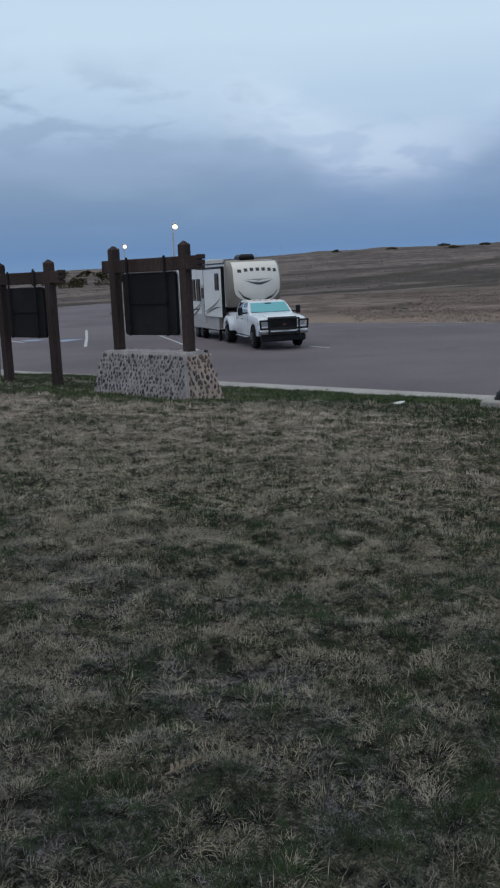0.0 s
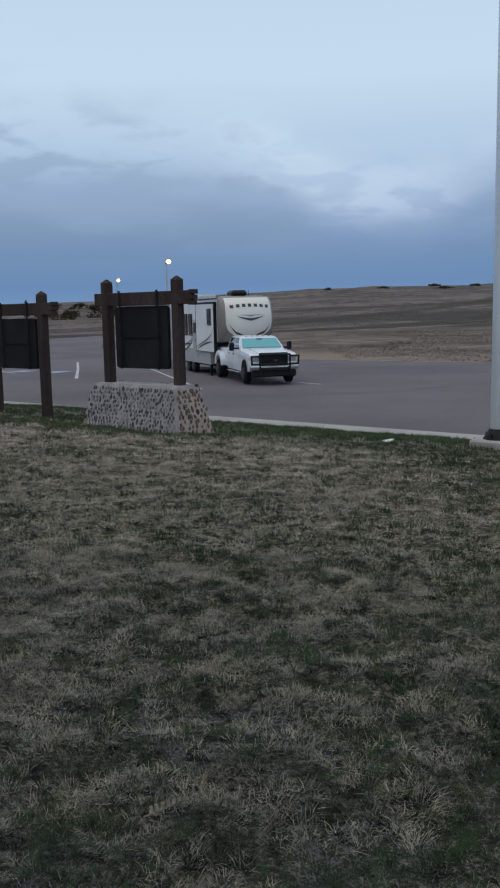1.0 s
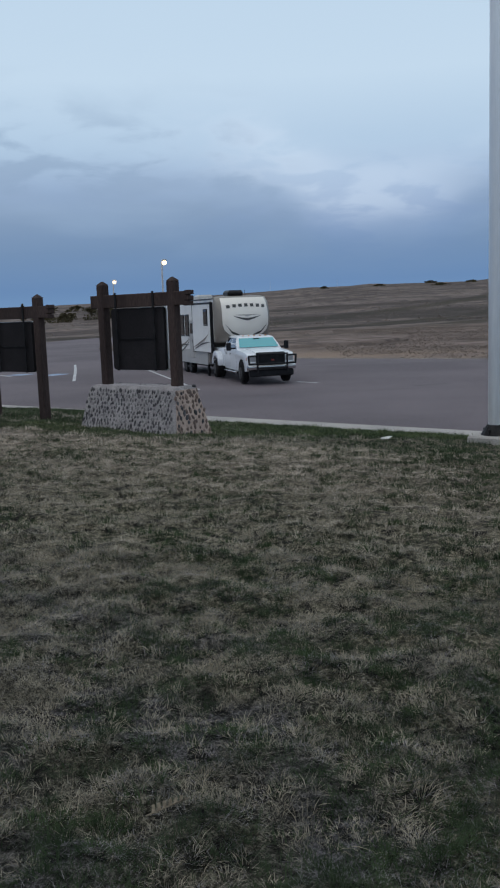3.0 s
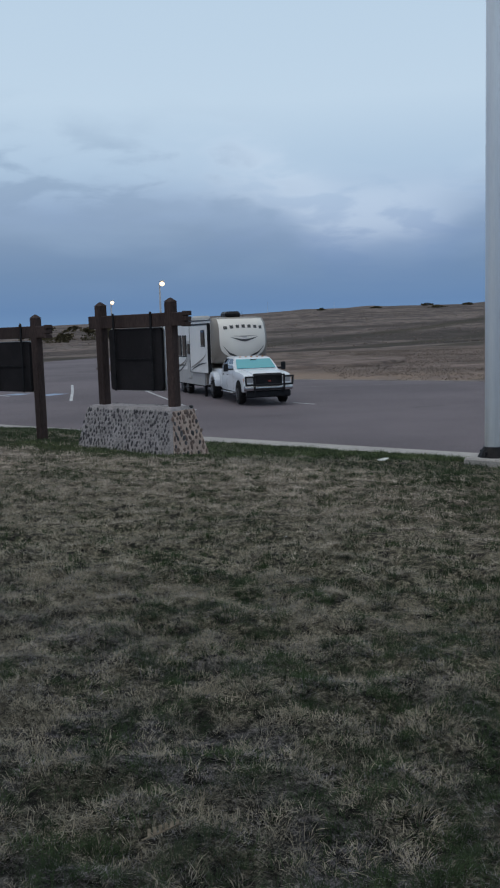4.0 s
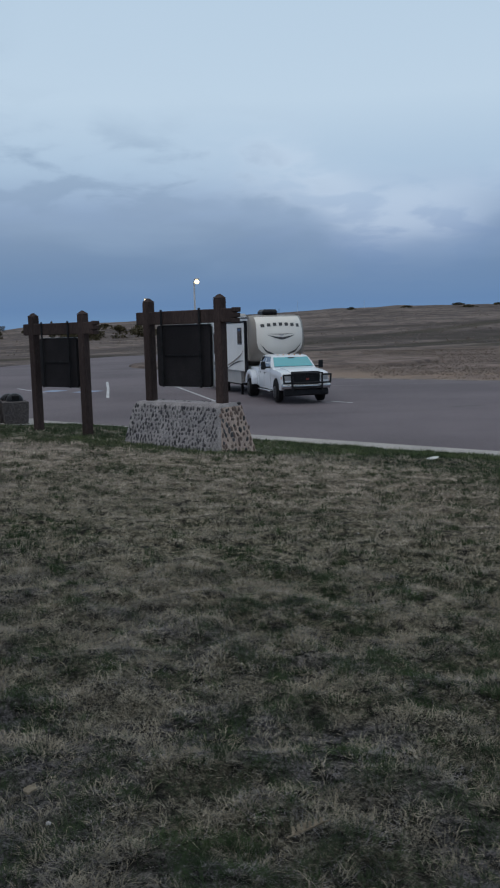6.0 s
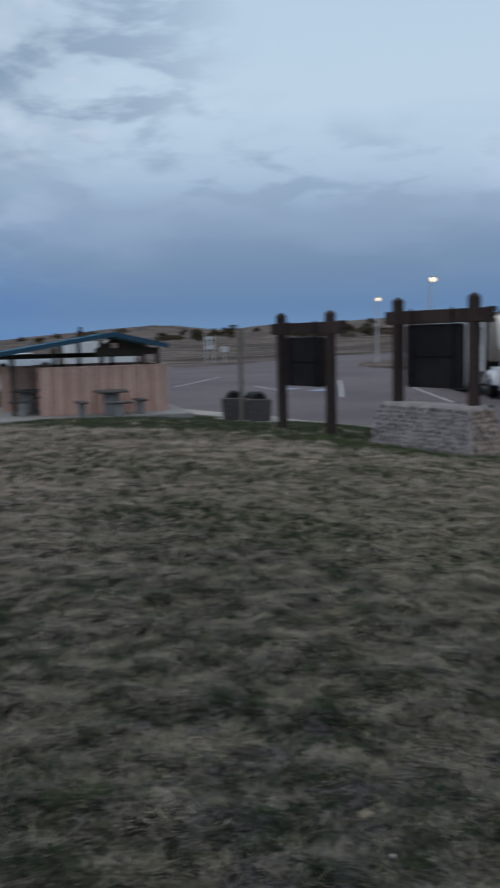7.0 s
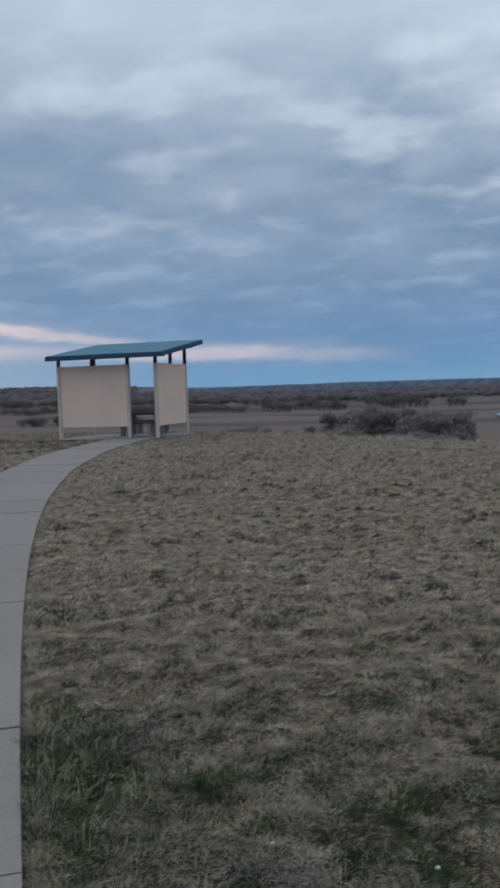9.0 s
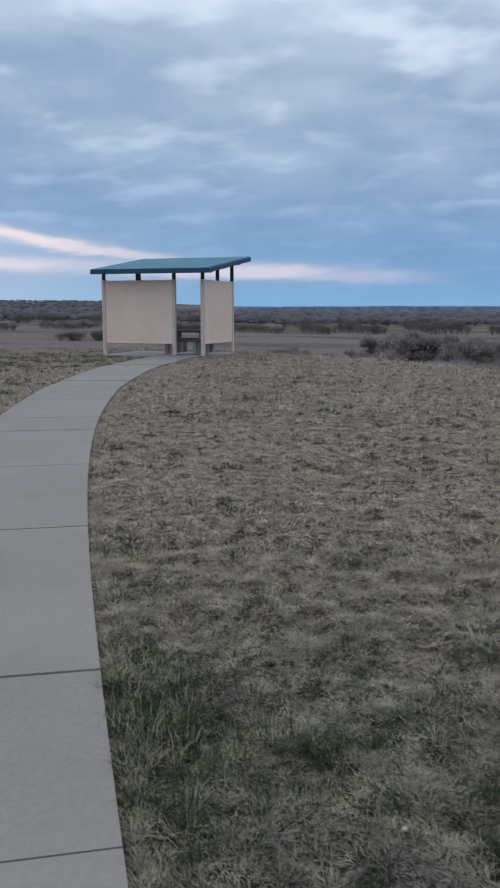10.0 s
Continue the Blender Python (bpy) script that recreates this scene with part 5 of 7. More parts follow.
picnic_table(SX - 0.95 * math.cos(a) - 1.1 * math.sin(a), SY - 0.95 * math.sin(a) + 1.1 * math.cos(a), h(SX, SY) + 0.05, SR)

# the same kind of shelter, far off on the grassland
for x, y, rz in ((-1.5 - 91 * math.sin(radians(45.7)), -0.3 + 91 * math.cos(radians(45.7)), 14), (-1.5 - 93 * math.sin(radians(62.4)), -0.3 + 93 * math.cos(radians(62.4)), 80)):
    windbreak_shelter(x, y, h(x, y) - (0.40 if rz == 14 else 0.0) + 0.06, rz, "distant cream picnic shelter with a blue roof on the grassland", True)


def pedestal_table(x, y, z, rz):
    t = thing("picnic_table", x, y, z, rz, "square concrete pedestal table with three short benches", "table", "picnic tables")
    part("tabletop", box(0.90, 0.90, 0.07, 0, 0, 0.72, 0.02), M["table_top"], t)
    part("pedestal", box(0.42, 0.36, 0.69, 0, 0, 0.345, 0.02), M["concrete"], t)
    for a in (90, 180, 270):
        m = pose(0, 0, 0, 0, 0, a)
        for nm, bm, mt in (("bench", box(0.80, 0.28, 0.06, 0, 0.90, 0.43, 0.02), "table_top"), ("bench_leg", box(0.22, 0.20, 0.41, 0, 0.90, 0.205, 0.015), "concrete")):
            bmesh.ops.transform(bm, matrix=m, verts=bm.verts)
            part(nm, bm, M[mt], t)


def fluted_shelter():
    x, y = -14.40, 24.52
    z = -0.66
    t = thing("picnic_shelter", x, y, z, 31.3, "picnic shelter with pink fluted concrete walls and a blue roof", "shelter", "picnic shelters")
    part("slab", box(6.0, 5.9, 0.26, 1.50, 1.75, -0.09, 0.03), M["concrete"], t)

    def fluted(x0, y0, length, ang, hgt=1.43, lift=0.03):
        m = pose(x0, y0, lift, 0, 0, ang)
        bm = box(length, 0.16, hgt, length / 2, 0, hgt / 2, 0.01)
        bmesh.ops.transform(bm, matrix=m, verts=bm.verts)
        w = part("wall", bm, M["pink_wall"], t, "pink vertically fluted concrete wall")
        n = int(length / 0.42)
        for k in range(n):
            cx = (k + 0.5) * length / n
            rib = loft([[(cx - 0.15, -0.08, zz), (cx - 0.09, -0.18, zz), (cx + 0.09, -0.18, zz), (cx + 0.15, -0.08, zz)] for zz in (0.0, hgt)])
            bmesh.ops.transform(rib, matrix=m, verts=rib.verts)
            part("rib", rib, M["pink_wall"], w)
        cap = box(length + 0.04, 0.2, 0.05, length / 2, 0, hgt + 0.025, 0.01)
        bmesh.ops.transform(cap, matrix=m, verts=cap.verts)
        part("coping", cap, M["pink_wall"], w)

    fluted(0.0, 0.0, 3.80, 0)
    fluted(3.80, 0.1, 3.4, 90)
    fluted(-1.15, 2.6, 1.15, 0)
    fluted(0.0, 3.5, 3.9, 0)
    for px, py in ((-0.75, 0.5), (0.5, 0.35), (1.5, 3.3), (1.95, 0.35), (2.6, 3.3), (3.7, 0.35), (-0.75, 3.3), (3.7, 3.3), (0.9, 3.3)):
        zt = float(np.interp(px, (-1.36, 2.3, 3.9), (1.80, 2.36, 2.0)))
        part("post", box(0.13, 0.13, zt, px, py, zt / 2, 0.01), M["soffit"], t)
    ya, yb = -0.35, 4.1
    rt = [(-1.45, 1.90), (2.3, 2.47), (3.95, 2.08)]
    for (xa, za), (xb, zb) in ((rt[0], rt[1]), (rt[1], rt[2])):
        r = part("roof", prism([(xa, za), (xb, zb), (xb, zb + 0.05), (xa, za + 0.05)], ya, yb), M["roof_blue"], t, "blue steel roof slope")
        for k in range(7):
            f = (k + 0.5) / 7
            cx, cz = xa + (xb - xa) * f, za + (zb - za) * f
            part("seam", box(0.03, yb - ya, 0.03, cx, (ya + yb) / 2, cz + 0.06), M["roof_blue"], r)
        for yy in (ya - 0.03, yb + 0.03):
            part("barge_board", prism([(xa, za - 0.08), (xb, zb - 0.08), (xb, zb + 0.06), (xa, za + 0.06)], yy - 0.025, yy + 0.025), M["fascia"], t)
    part("gable_infill", prism([(1.75, 2.02), (2.3, 2.33), (3.75, 1.98), (3.75, 1.82), (1.75, 1.82)], 0.30, 0.36), M["soffit"], t, "dark timber gable boarding")
    part("gable_lamp", cyl(0.09, 0.12, 0.16, 2.35, 0.20, 2.12, 12), M["cream"], t, "pale round gable lamp")
    part("beam", box(5.0, 0.14, 0.16, 1.25, 3.3, 1.80, 0.01), M["soffit"], t)


fluted_shelter()
tm = pose(-14.40, 24.52, -0.66, 0, 0, 31.3)
for lx, ly, rr in ((2.05, -0.90, 8), (-0.35, 1.2, 80), (2.2, 1.8, 0)):
    q = tm @ Vector((lx, ly, 0.06))
    pedestal_table(q.x, q.y, q.z - 0.02, 31.3 + rr)

# ---- road sign across the lot ----


M["sign_white"] = surf("dull_white_sign", (0.62, 0.62, 0.62), (0.55, 0.55, 0.55), 2, 60, 0.6, grain=0.12)


def direction_sign():
    x, y = -34.9, 102.2
    t = thing("road_sign", x, y, h(x, y) - 0.05, 18, "white road sign with black arrows on two posts", "sign")
    for s in (-1, 1):
        part("post", cyl(0.05, 0.05, 3.2, s * 0.45, 0, 1.6, 8), M["pole"], t)
    b = part("board", box(1.15, 0.05, 1.5, 0, -0.08, 2.5, 0.01), M["sign_white"], t)
    for s in (-1, 1):
        part("arrow", prism([(s * 0.3 - 0.08, 2.2), (s * 0.3 + 0.08, 2.2), (s * 0.3 + 0.08, 2.7), (s * 0.3 + 0.2, 2.7), (s * 0.3, 3.05), (s * 0.3 - 0.2, 2.7), (s * 0.3 - 0.08, 2.7)], -0.12, -0.106), M["black_plastic"], b)
    t2 = thing("road_sign", x + 1.7, y + 0.5, h(x + 1.7, y) - 0.05, 18, "small white road sign on one post", "sign")
    part("post", cyl(0.05, 0.05, 2.0, 0, 0, 1.0, 8), M["pole"], t2)
    part("board", box(0.9, 0.05, 0.7, 0, -0.08, 1.7, 0.01), M["sign_white"], t2)


direction_sign()


def utility_pole(az, d, hgt):
    x, y = CX - d * math.sin(radians(az)), CY + d * math.cos(radians(az))
    t = thing("utility_pole", x, y, h(x, y) - 0.5, 20, "slim weathered utility pole on the far ridge", "pole", "poles on the ridge")
    part("pole", cyl(0.08, 0.05, hgt, 0, 0, hgt / 2, 8), M["pole"], t)
    part("crossarm", box(1.2, 0.06, 0.06, 0, 0, hgt - 0.7), M["pole"], t)


utility_pole(-1.6, 520, 7.0)
utility_pole(-5.8, 540, 6.0)
utility_pole(21.5, 520, 7.5)

# ---- small things on the lawn ----


def scrap(name, x, y, outline, material, label, cat, lift=0.02, up=0.03, rz=0):
    t = bmesh.new()
    vs = [t.verts.new((a, b, lift + up * math.sin(3 * a + 5 * b))) for a, b in outline]
    f = t.faces.new(vs)
    r = bmesh.ops.extrude_face_region(t, geom=[f])
    bmesh.ops.translate(t, vec=(0, 0, 0.006), verts=[v for v in r["geom"] if isinstance(v, bmesh.types.BMVert)])
    bmesh.ops.recalc_face_normals(t, faces=t.faces)
    ob = part(name, t, material, None)
    ob.matrix_world = pose(x, y, h(x, y), 0, 0, rz)
    return tagged(ob, label, cat)


blob = [(0.30 * math.cos(a) * (1 + 0.3 * math.sin(3 * a)), 0.16 * math.sin(a) * (1 + 0.2 * math.cos(5 * a))) for a in [k * 2 * math.pi / 14 for k in range(14)]]
scrap("paper_scrap", 2.5, 16.13, [(p * 0.32, q * 0.34) for p, q in blob], M["litter"], "crumpled white paper lying in the grass", "litter", 0.05, 0.05)
scrap("pale_stone", -14.84, 4.93, [(p * 0.38, q * 0.4) for p, q in blob], M["litter"], "flat pale stone lying in the grass", "stone", 0.09)
M["leaf"] = surf("dead_leaf", (0.19, 0.155, 0.11), (0.12, 0.095, 0.065), 30, 90, 0.9)
M["leaf_red"] = surf("russet_leaf", (0.13, 0.075, 0.052), (0.09, 0.055, 0.042), 30, 90, 0.9)


def lobed_leaf(x, y, rz):
    """A dry leaf with a midrib and ragged lobes that curl up from the ground."""
    bm = bmesh.new()
    for k in range(6):
        a = -0.05 + 0.019 * k
        ln = 0.021 * (1 - 0.10 * k)
        for sg in (-1, 1):
            lobe = [(a, 0, 0.0), (a + 0.013, 0, 0.0), (a + 0.019, sg * ln, 0.012), (a + 0.009, sg * ln * 1.05, 0.014)]
            top = [bm.verts.new((p[0], p[1], p[2] + 0.002 + 0.10 * p[0] * p[0])) for p in lobe]
            bot = [bm.verts.new((p[0], p[1], p[2] + 0.10 * p[0] * p[0])) for p in lobe]
            bm.faces.new(top)
            bm.faces.new(bot[::-1])
            for q in range(4):
                bm.faces.new((top[q], bot[q], bot[(q + 1) % 4], top[(q + 1) % 4]))
    join(bm, box(0.15, 0.004, 0.004, 0.005, 0, 0.002))
    bmesh.ops.recalc_face_normals(bm, faces=bm.faces)
    ob = part("dead_leaf", bm, M["leaf"], None)
    ob.matrix_world = pose(x, y, h(x, y) + 0.05, 6, -8, rz)
    tagged(ob, "curled lobed straw coloured dead leaf", "leaf")


lobed_leaf(-0.252, 2.622, 25)
oak = [(0.034 * math.cos(a) * (1 + 0.25 * math.sin(5 * a)), 0.02 * math.sin(a) * (1 + 0.25 * math.cos(4 * a))) for a in [k * 2 * math.pi / 18 for k in range(18)]]
for x, y, mt, lab in ((-1.202, 2.934, "leaf", "yellow brown dead leaf on the lawn"), (-4.35, 0.55, "leaf_red", "russet dead leaf on the lawn"), (-5.9, 0.0, "leaf_red", "russet dead leaf on the lawn"), (-4.6, -0.5, "leaf_red", "russet dead leaf on the lawn"), (-5.2, 1.3, "leaf_red", "russet dead leaf on the lawn"), (-3.3, 1.9, "leaf", "yellow brown dead leaf on the lawn")):
    scrap("dead_leaf", x, y, oak, M[mt], lab, "leaf", 0.06, 0.01, x * 77)
M["pebble"] = surf("pale_pebble", (0.42, 0.41, 0.39), (0.30, 0.29, 0.28), 20, 90, 0.9)
for x, y in ((-1.086, 2.725), (-4.55, -0.75), (-4.62, -1.28), (-4.9, 0.9), (0.35, 7.4), (1.9, 6.2)):
    scrap("pebble", x, y, [(p * 0.026, q * 0.045) for p, q in blob], M["pebble"], "small white pebble in the lawn", "stone", 0.04, 0.0, x * 50)

# ---- the footpath ----

def make_path():
    xs = np.linspace(7, -30.2, 1200)
    ys, sl = path_edge(xs)
    arc = np.concatenate([[0], np.cumsum(np.hypot(np.diff(xs), np.diff(ys)))])
    start = np.interp(4.385, -xs, arc)
    first = start - 1.285 * int(start / 1.285)

    def at(a):
        x = float(np.interp(a, arc, xs))
        y, s = (float(v) for v in path_edge(x))
        n = Vector((s, -1, 0)).normalized()
        return Vector((x, y, 0)), n

    bed = bmesh.new()
    rows = []
    for k in range(120):
        p, n = at(arc[-1] * k / 119)
        rows.append([bed.verts.new((q.x, q.y, h(q.x, q.y) + 0.006)) for q in (p - n * -0.01, p + n * (PATH_W - 0.01))])
    for a, b in zip(rows, rows[1:]):
        bed.faces.new((a[0], a[1], b[1], b[0]))
    pav = tagged(part("pavement", bed, M["soil"], None), "curving footpath of pale concrete slabs across the lawn", "footpath", kind="structure")
    a = first
    rnd = random.Random(3)
    while a + 1.285 < arc[-1]:
        bm = bmesh.new()
        drop = rnd.uniform(-0.004, 0.004)
        up, dn = [], []
        cuts = 5
        for k in range(cuts + 1):
            p, n = at(a + 0.005 + (1.285 - 0.010) * k / cuts)
            for w in (0.0, PATH_W):
                q = p + n * w
                zz = h(q.x, q.y) + 0.035 + drop
                up.append(bm.verts.new((q.x, q.y, zz)))
                dn.append(bm.verts.new((q.x, q.y, zz - 0.09)))
        for k in range(cuts):
            i = 2 * k
            bm.faces.new((up[i], up[i + 1], up[i + 3], up[i + 2]))
            bm.faces.new((up[i], up[i + 2], dn[i + 2], dn[i]))
            bm.faces.new((up[i + 1], dn[i + 1], dn[i + 3], up[i + 3]))
        bm.faces.new((up[0], dn[0], dn[1], up[1]))
        bm.faces.new((up[-2], up[-1], dn[-1], dn[-2]))
        bmesh.ops.recalc_face_normals(bm, faces=bm.faces)
        part("slab", bm, M["path"], pav)
        a += 1.285


M["soil"] = surf("dark_soil", (0.05, 0.043, 0.038), (0.07, 0.06, 0.052), 8, 60, 1.0)
M["path"] = surf("pale_path_concrete", (0.255, 0.230, 0.218), (0.225, 0.203, 0.193), 0.8, 45, 0.92, bump=0.03, objrand=0.10, grain=0.10)
make_path()

# ---- the river ----


def make_river():
    m = bpy.data.materials.new("river_water")
    m.use_nodes = True
    nt = m.node_tree
    b = nt.nodes["Principled BSDF"]
    b.inputs["Base Color"].default_value = (0.15, 0.165, 0.18, 1)
    b.inputs["Roughness"].default_value = 0.12
    b.inputs["Specular IOR Level"].default_value = 1.0
    pos = nt.nodes.new("ShaderNodeNewGeometry").outputs["Position"]
    bp = nt.nodes.new("ShaderNodeBump")
    bp.inputs["Strength"].default_value, bp.inputs["Distance"].default_value = 0.08, 0.2
    nt.links.new(noisen(nt, pos, 0.25, 4), bp.inputs["Height"])
    nt.links.new(bp.outputs[0], b.inputs["Normal"])
    bm = bmesh.new()
    d = (150, 185, 210, 260, 310, 360, 420, 520, 700)
    left, right = (86.0, 85.9, 85.7, 85.7, 86.2, 86.5, 85.8, 82.2, 78.4), (84.8, 84.7, 84.7, 84.5, 83.7, 82.0, 80.7, 78.2, 73.6)
    dd = np.linspace(150, 700, 60)
    rows = []
    for k, q in enumerate(dd):
        row = []
        for tab, sg in ((left, 1), (right, -1)):
            az = radians(float(np.interp(q, d, tab)) + 0.12 * math.sin(q * 0.13) * sg)
            row.append(bm.verts.new((CX - q * math.sin(az), CY + q * math.cos(az), -11.75)))
        rows.append(row)
    for a, b2 in zip(rows, rows[1:]):
        bm.faces.new((a[0], a[1], b2[1], b2[0]))
    bmesh.ops.recalc_face_normals(bm, faces=bm.faces)
    for f in bm.faces:
        if f.normal.z < 0:
            f.normal_flip()
    tagged(part("water", bm, m, None), "pale river reflecting the dusk sky", "river", kind="structure")


make_river()

# ---- plants ----


def leafy(name, c1, c2, rough=0.9):
    m = bpy.data.materials.new(name)
    m.use_nodes = True
    nt = m.node_tree
    b = nt.nodes["Principled BSDF"]
    geo = nt.nodes.new("ShaderNodeNewGeometry")
    n = smooth(nt, noisen(nt, geo.outputs["Position"], 0.9, 4), 0.35, 0.65)
    col = mixc(nt, mathn(nt, "ADD", mathn(nt, "MULTIPLY", n, 0.5), mathn(nt, "MULTIPLY", geo.outputs["Random Per Island"], 0.5)), c1, c2)
    nt.links.new(col, b.inputs["Base Color"])
    b.inputs["Roughness"].default_value = rough
    b.inputs["Specular IOR Level"].default_value = 0.15
    return m


M["cedar"] = leafy("juniper_needles", (0.040, 0.036, 0.020), (0.110, 0.088, 0.048))
M["twigs"] = leafy("bare_twigs", (0.045, 0.036, 0.036), (0.085, 0.070, 0.066))
M["twigs_grey"] = leafy("grey_bare_twigs", (0.13, 0.110, 0.107), (0.23, 0.196, 0.188))
M["bark"] = surf("grey_bark", (0.10, 0.085, 0.075), (0.07, 0.06, 0.055), 3, 30, 0.95, bump=0.5)
M["twigs_pale"] = leafy("pale_bare_twigs", (0.24, 0.205, 0.195), (0.42, 0.365, 0.345))
M["woods"] = leafy("far_bare_woods", (0.084, 0.074, 0.086), (0.132, 0.116, 0.126), 1.0)
RNG = np.random.default_rng(11)


def tri_cloud(points, size, flat=1.0, dirs=None):
    """Small triangles at points, at random turns."""
    n = len(points)
    a = RNG.normal(size=(n, 3))
    a /= np.linalg.norm(a, axis=1)[:, None]
    b = RNG.normal(size=(n, 3))
    b -= (a * b).sum(1)[:, None] * a
    b /= np.linalg.norm(b, axis=1)[:, None]
    s = size * RNG.uniform(0.6, 1.4, (n, 1))
    p = np.asarray(points)
    return np.stack([p + a * s, p - a * s * 0.5 + b * s * 0.8, p - a * s * 0.5 - b * s * 0.8 * flat], 1).reshape(-1, 3)


def tri_mesh(name, verts, material, parent=None):
    ob = raw_mesh(name, verts, np.arange(len(verts)).reshape(-1, 3), material)
    ob.parent = parent
    return ob


def cedar_mesh(hgt, rad, n, leaf):
    """Points of a juniper's crown: uneven lobes, pointed or rounded, with gaps."""
    lobes = 16
    pts = []
    for k in range(lobes):
        f = RNG.uniform(0.08, 0.92)
        a = RNG.uniform(0, 2 * np.pi)
        r = rad * (1 - f) ** 0.38 * RNG.uniform(0.35, 0.85)
        c = np.array([r * np.cos(a), r * np.sin(a), f * hgt])
        w = np.array([rad * 0.42, rad * 0.42, hgt * 0.17]) * RNG.uniform(0.7, 1.25) * (1.15 - 0.6 * f)
        q = RNG.normal(size=(n // lobes, 3))
        q /= np.linalg.norm(q, axis=1)[:, None]
        pts.append(c + q * w * RNG.uniform(0.55, 1.0, (n // lobes, 1)))
    top = np.array([0, 0, hgt * 0.93]) + RNG.normal(size=(n // 12, 3)) * np.array([rad * 0.13, rad * 0.13, hgt * 0.05])
    pts = np.concatenate(pts + [top])
    pts[:, 2] = np.maximum(pts[:, 2], 0.05)
    return tri_cloud(pts, leaf)


def cedar(x, y, hgt, rad, n=1400, leaf=0.10, label="dark olive juniper growing on the dry slope", sink=0.1):
    t = thing("juniper_tree", x, y, h(x, y) - sink, 0, label, "tree", "junipers")
    part("trunk", cyl(0.06 * hgt / 3, 0.02, hgt * 0.7, 0, 0, hgt * 0.35, 7), M["bark"], t)
    tri_mesh("crown", cedar_mesh(hgt, rad, n, leaf), M["cedar"], t)
    return t


def sticks(p0, p1, w):
    """Thin tapering triangles from p0 to p1."""
    d = p1 - p0
    o = np.cross(d, RNG.normal(size=d.shape))
    o /= np.linalg.norm(o, axis=1)[:, None] + 1e-9
    o *= np.reshape(w, (-1, 1))
    return np.stack([p0 + o, p0 - o, p1], 1).reshape(-1, 3)


def branching(hgt, spread, stems, per, width, levels=3, droop=0.0):
    """A bare shrub or crown: stems from the foot, each forking again and again."""
    a = RNG.uniform(0, 2 * np.pi, stems)
    r = spread * np.sqrt(RNG.uniform(0, 1, stems))
    p0 = np.stack([0.35 * r * np.cos(a), 0.35 * r * np.sin(a), np.zeros(stems)], 1)
    p1 = np.stack([0.8 * r * np.cos(a), 0.8 * r * np.sin(a), hgt * RNG.uniform(0.45, 0.8, stems)], 1)
    out = [sticks(p0, p1, np.full(stems, width))]
    for lv in range(1, levels):
        m = per
        f = RNG.uniform(0.35, 1.0, (len(p0), m, 1))
        b0 = (p0[:, None] + (p1 - p0)[:, None] * f).reshape(-1, 3)
        ln = np.linalg.norm(p1 - p0, axis=1).repeat(m)[:, None] * RNG.uniform(0.35, 0.7, (len(b0), 1))
        dr = (p1 - p0).repeat(m, 0)
        dr /= np.linalg.norm(dr, axis=1)[:, None] + 1e-9
        dr = dr + RNG.normal(size=dr.shape) * 0.55 + np.array([0, 0, 0.25 - droop])
        dr /= np.linalg.norm(dr, axis=1)[:, None]
        b1 = b0 + dr * ln
        b1[:, 2] = np.clip(b1[:, 2], 0.05, hgt)
        out.append(sticks(b0, b1, np.full(len(b0), width * 0.62 ** lv)))
        p0, p1 = b0, b1
    return np.concatenate(out)


def polar(az, d):
    a = radians(az)
    return CX - d * math.sin(a), CY + d * math.cos(a)


def thicket(az, d, hgt, spread, stems=60, per=6, width=0.022, mat="twigs", label="leafless purple grey shrub thicket behind the brow"):
    x, y = polar(az, d)
    t = thing("shrub", x, y, h(x, y) - 0.1, 0, label, "shrub", "bare shrubs")
    tri_mesh("crown", branching(hgt, spread, stems, per, width), M[mat], t)
    return t


# the hollow past the brow
for az, d, tel, sp in ((61.5, 29, -2.0, 1.6), (59.6, 30, -2.3, 1.6), (58.0, 29, -1.9, 1.5), (56.2, 30, -2.9, 1.6), (54.4, 29, -3.7, 1.6), (52.6, 30, -4.3, 1.6), (51.0, 31, -5.2, 1.4), (57.0, 27, -4.4, 1.5), (54.8, 27, -5.0, 1.5), (60.5, 27, -3.8, 1.5)):
    x, y = polar(az, d)
    thicket(az, d, max(0.6, 1.6 + d * math.tan(radians(tel)) - h(x, y) + 0.1), sp, 46, 6, 0.020)
for az, d, tel, sp in ((45.4, 38, -4.5, 1.5), (43.6, 38, -4.4, 1.6), (41.8, 37, -4.7, 1.5), (47.2, 38, -5.0, 1.3)):
    x, y = polar(az, d)
    thicket(az, d, max(0.5, 1.6 + d * math.tan(radians(tel)) - h(x, y) + 0.1), sp, 40, 6, 0.018, "twigs", "low dark leafless shrub in the swale")
for az, d, tel, rad, ced in ((72.9, 36, -1.9, 1.6, 1), (71.4, 35, -1.4, 1.5, 1), (70.3, 37, -0.75, 1.7, 0), (69.0, 38, -0.7, 2.0, 0), (67.6, 37, -0.5, 2.0, 0), (66.4, 36, -0.55, 1.5, 1), (64.9, 34, -0.5, 1.4, 1), (63.8, 35, -1.2, 1.2, 1), (62.6, 33, -2.7, 1.1, 1), (61.4, 33, -3.0, 1.2, 1), (68.4, 32, -2.5, 1.5, 0), (66.6, 31, -3.0, 1.5, 0), (74.3, 37, -3.0, 1.2, 1), (64.0, 31, -3.4, 1.2, 0)):
    x, y = polar(az, d)
    hh = max(0.8, 1.6 + d * math.tan(radians(tel)) - h(x, y) + 0.1)
    if ced:
        cedar(x, y, hh * 1.04, rad * 1.15, 3800, 0.08, "dense dark olive juniper in the thicket")
    else:
        thicket(az, d, hh, rad, 60, 6, 0.026)

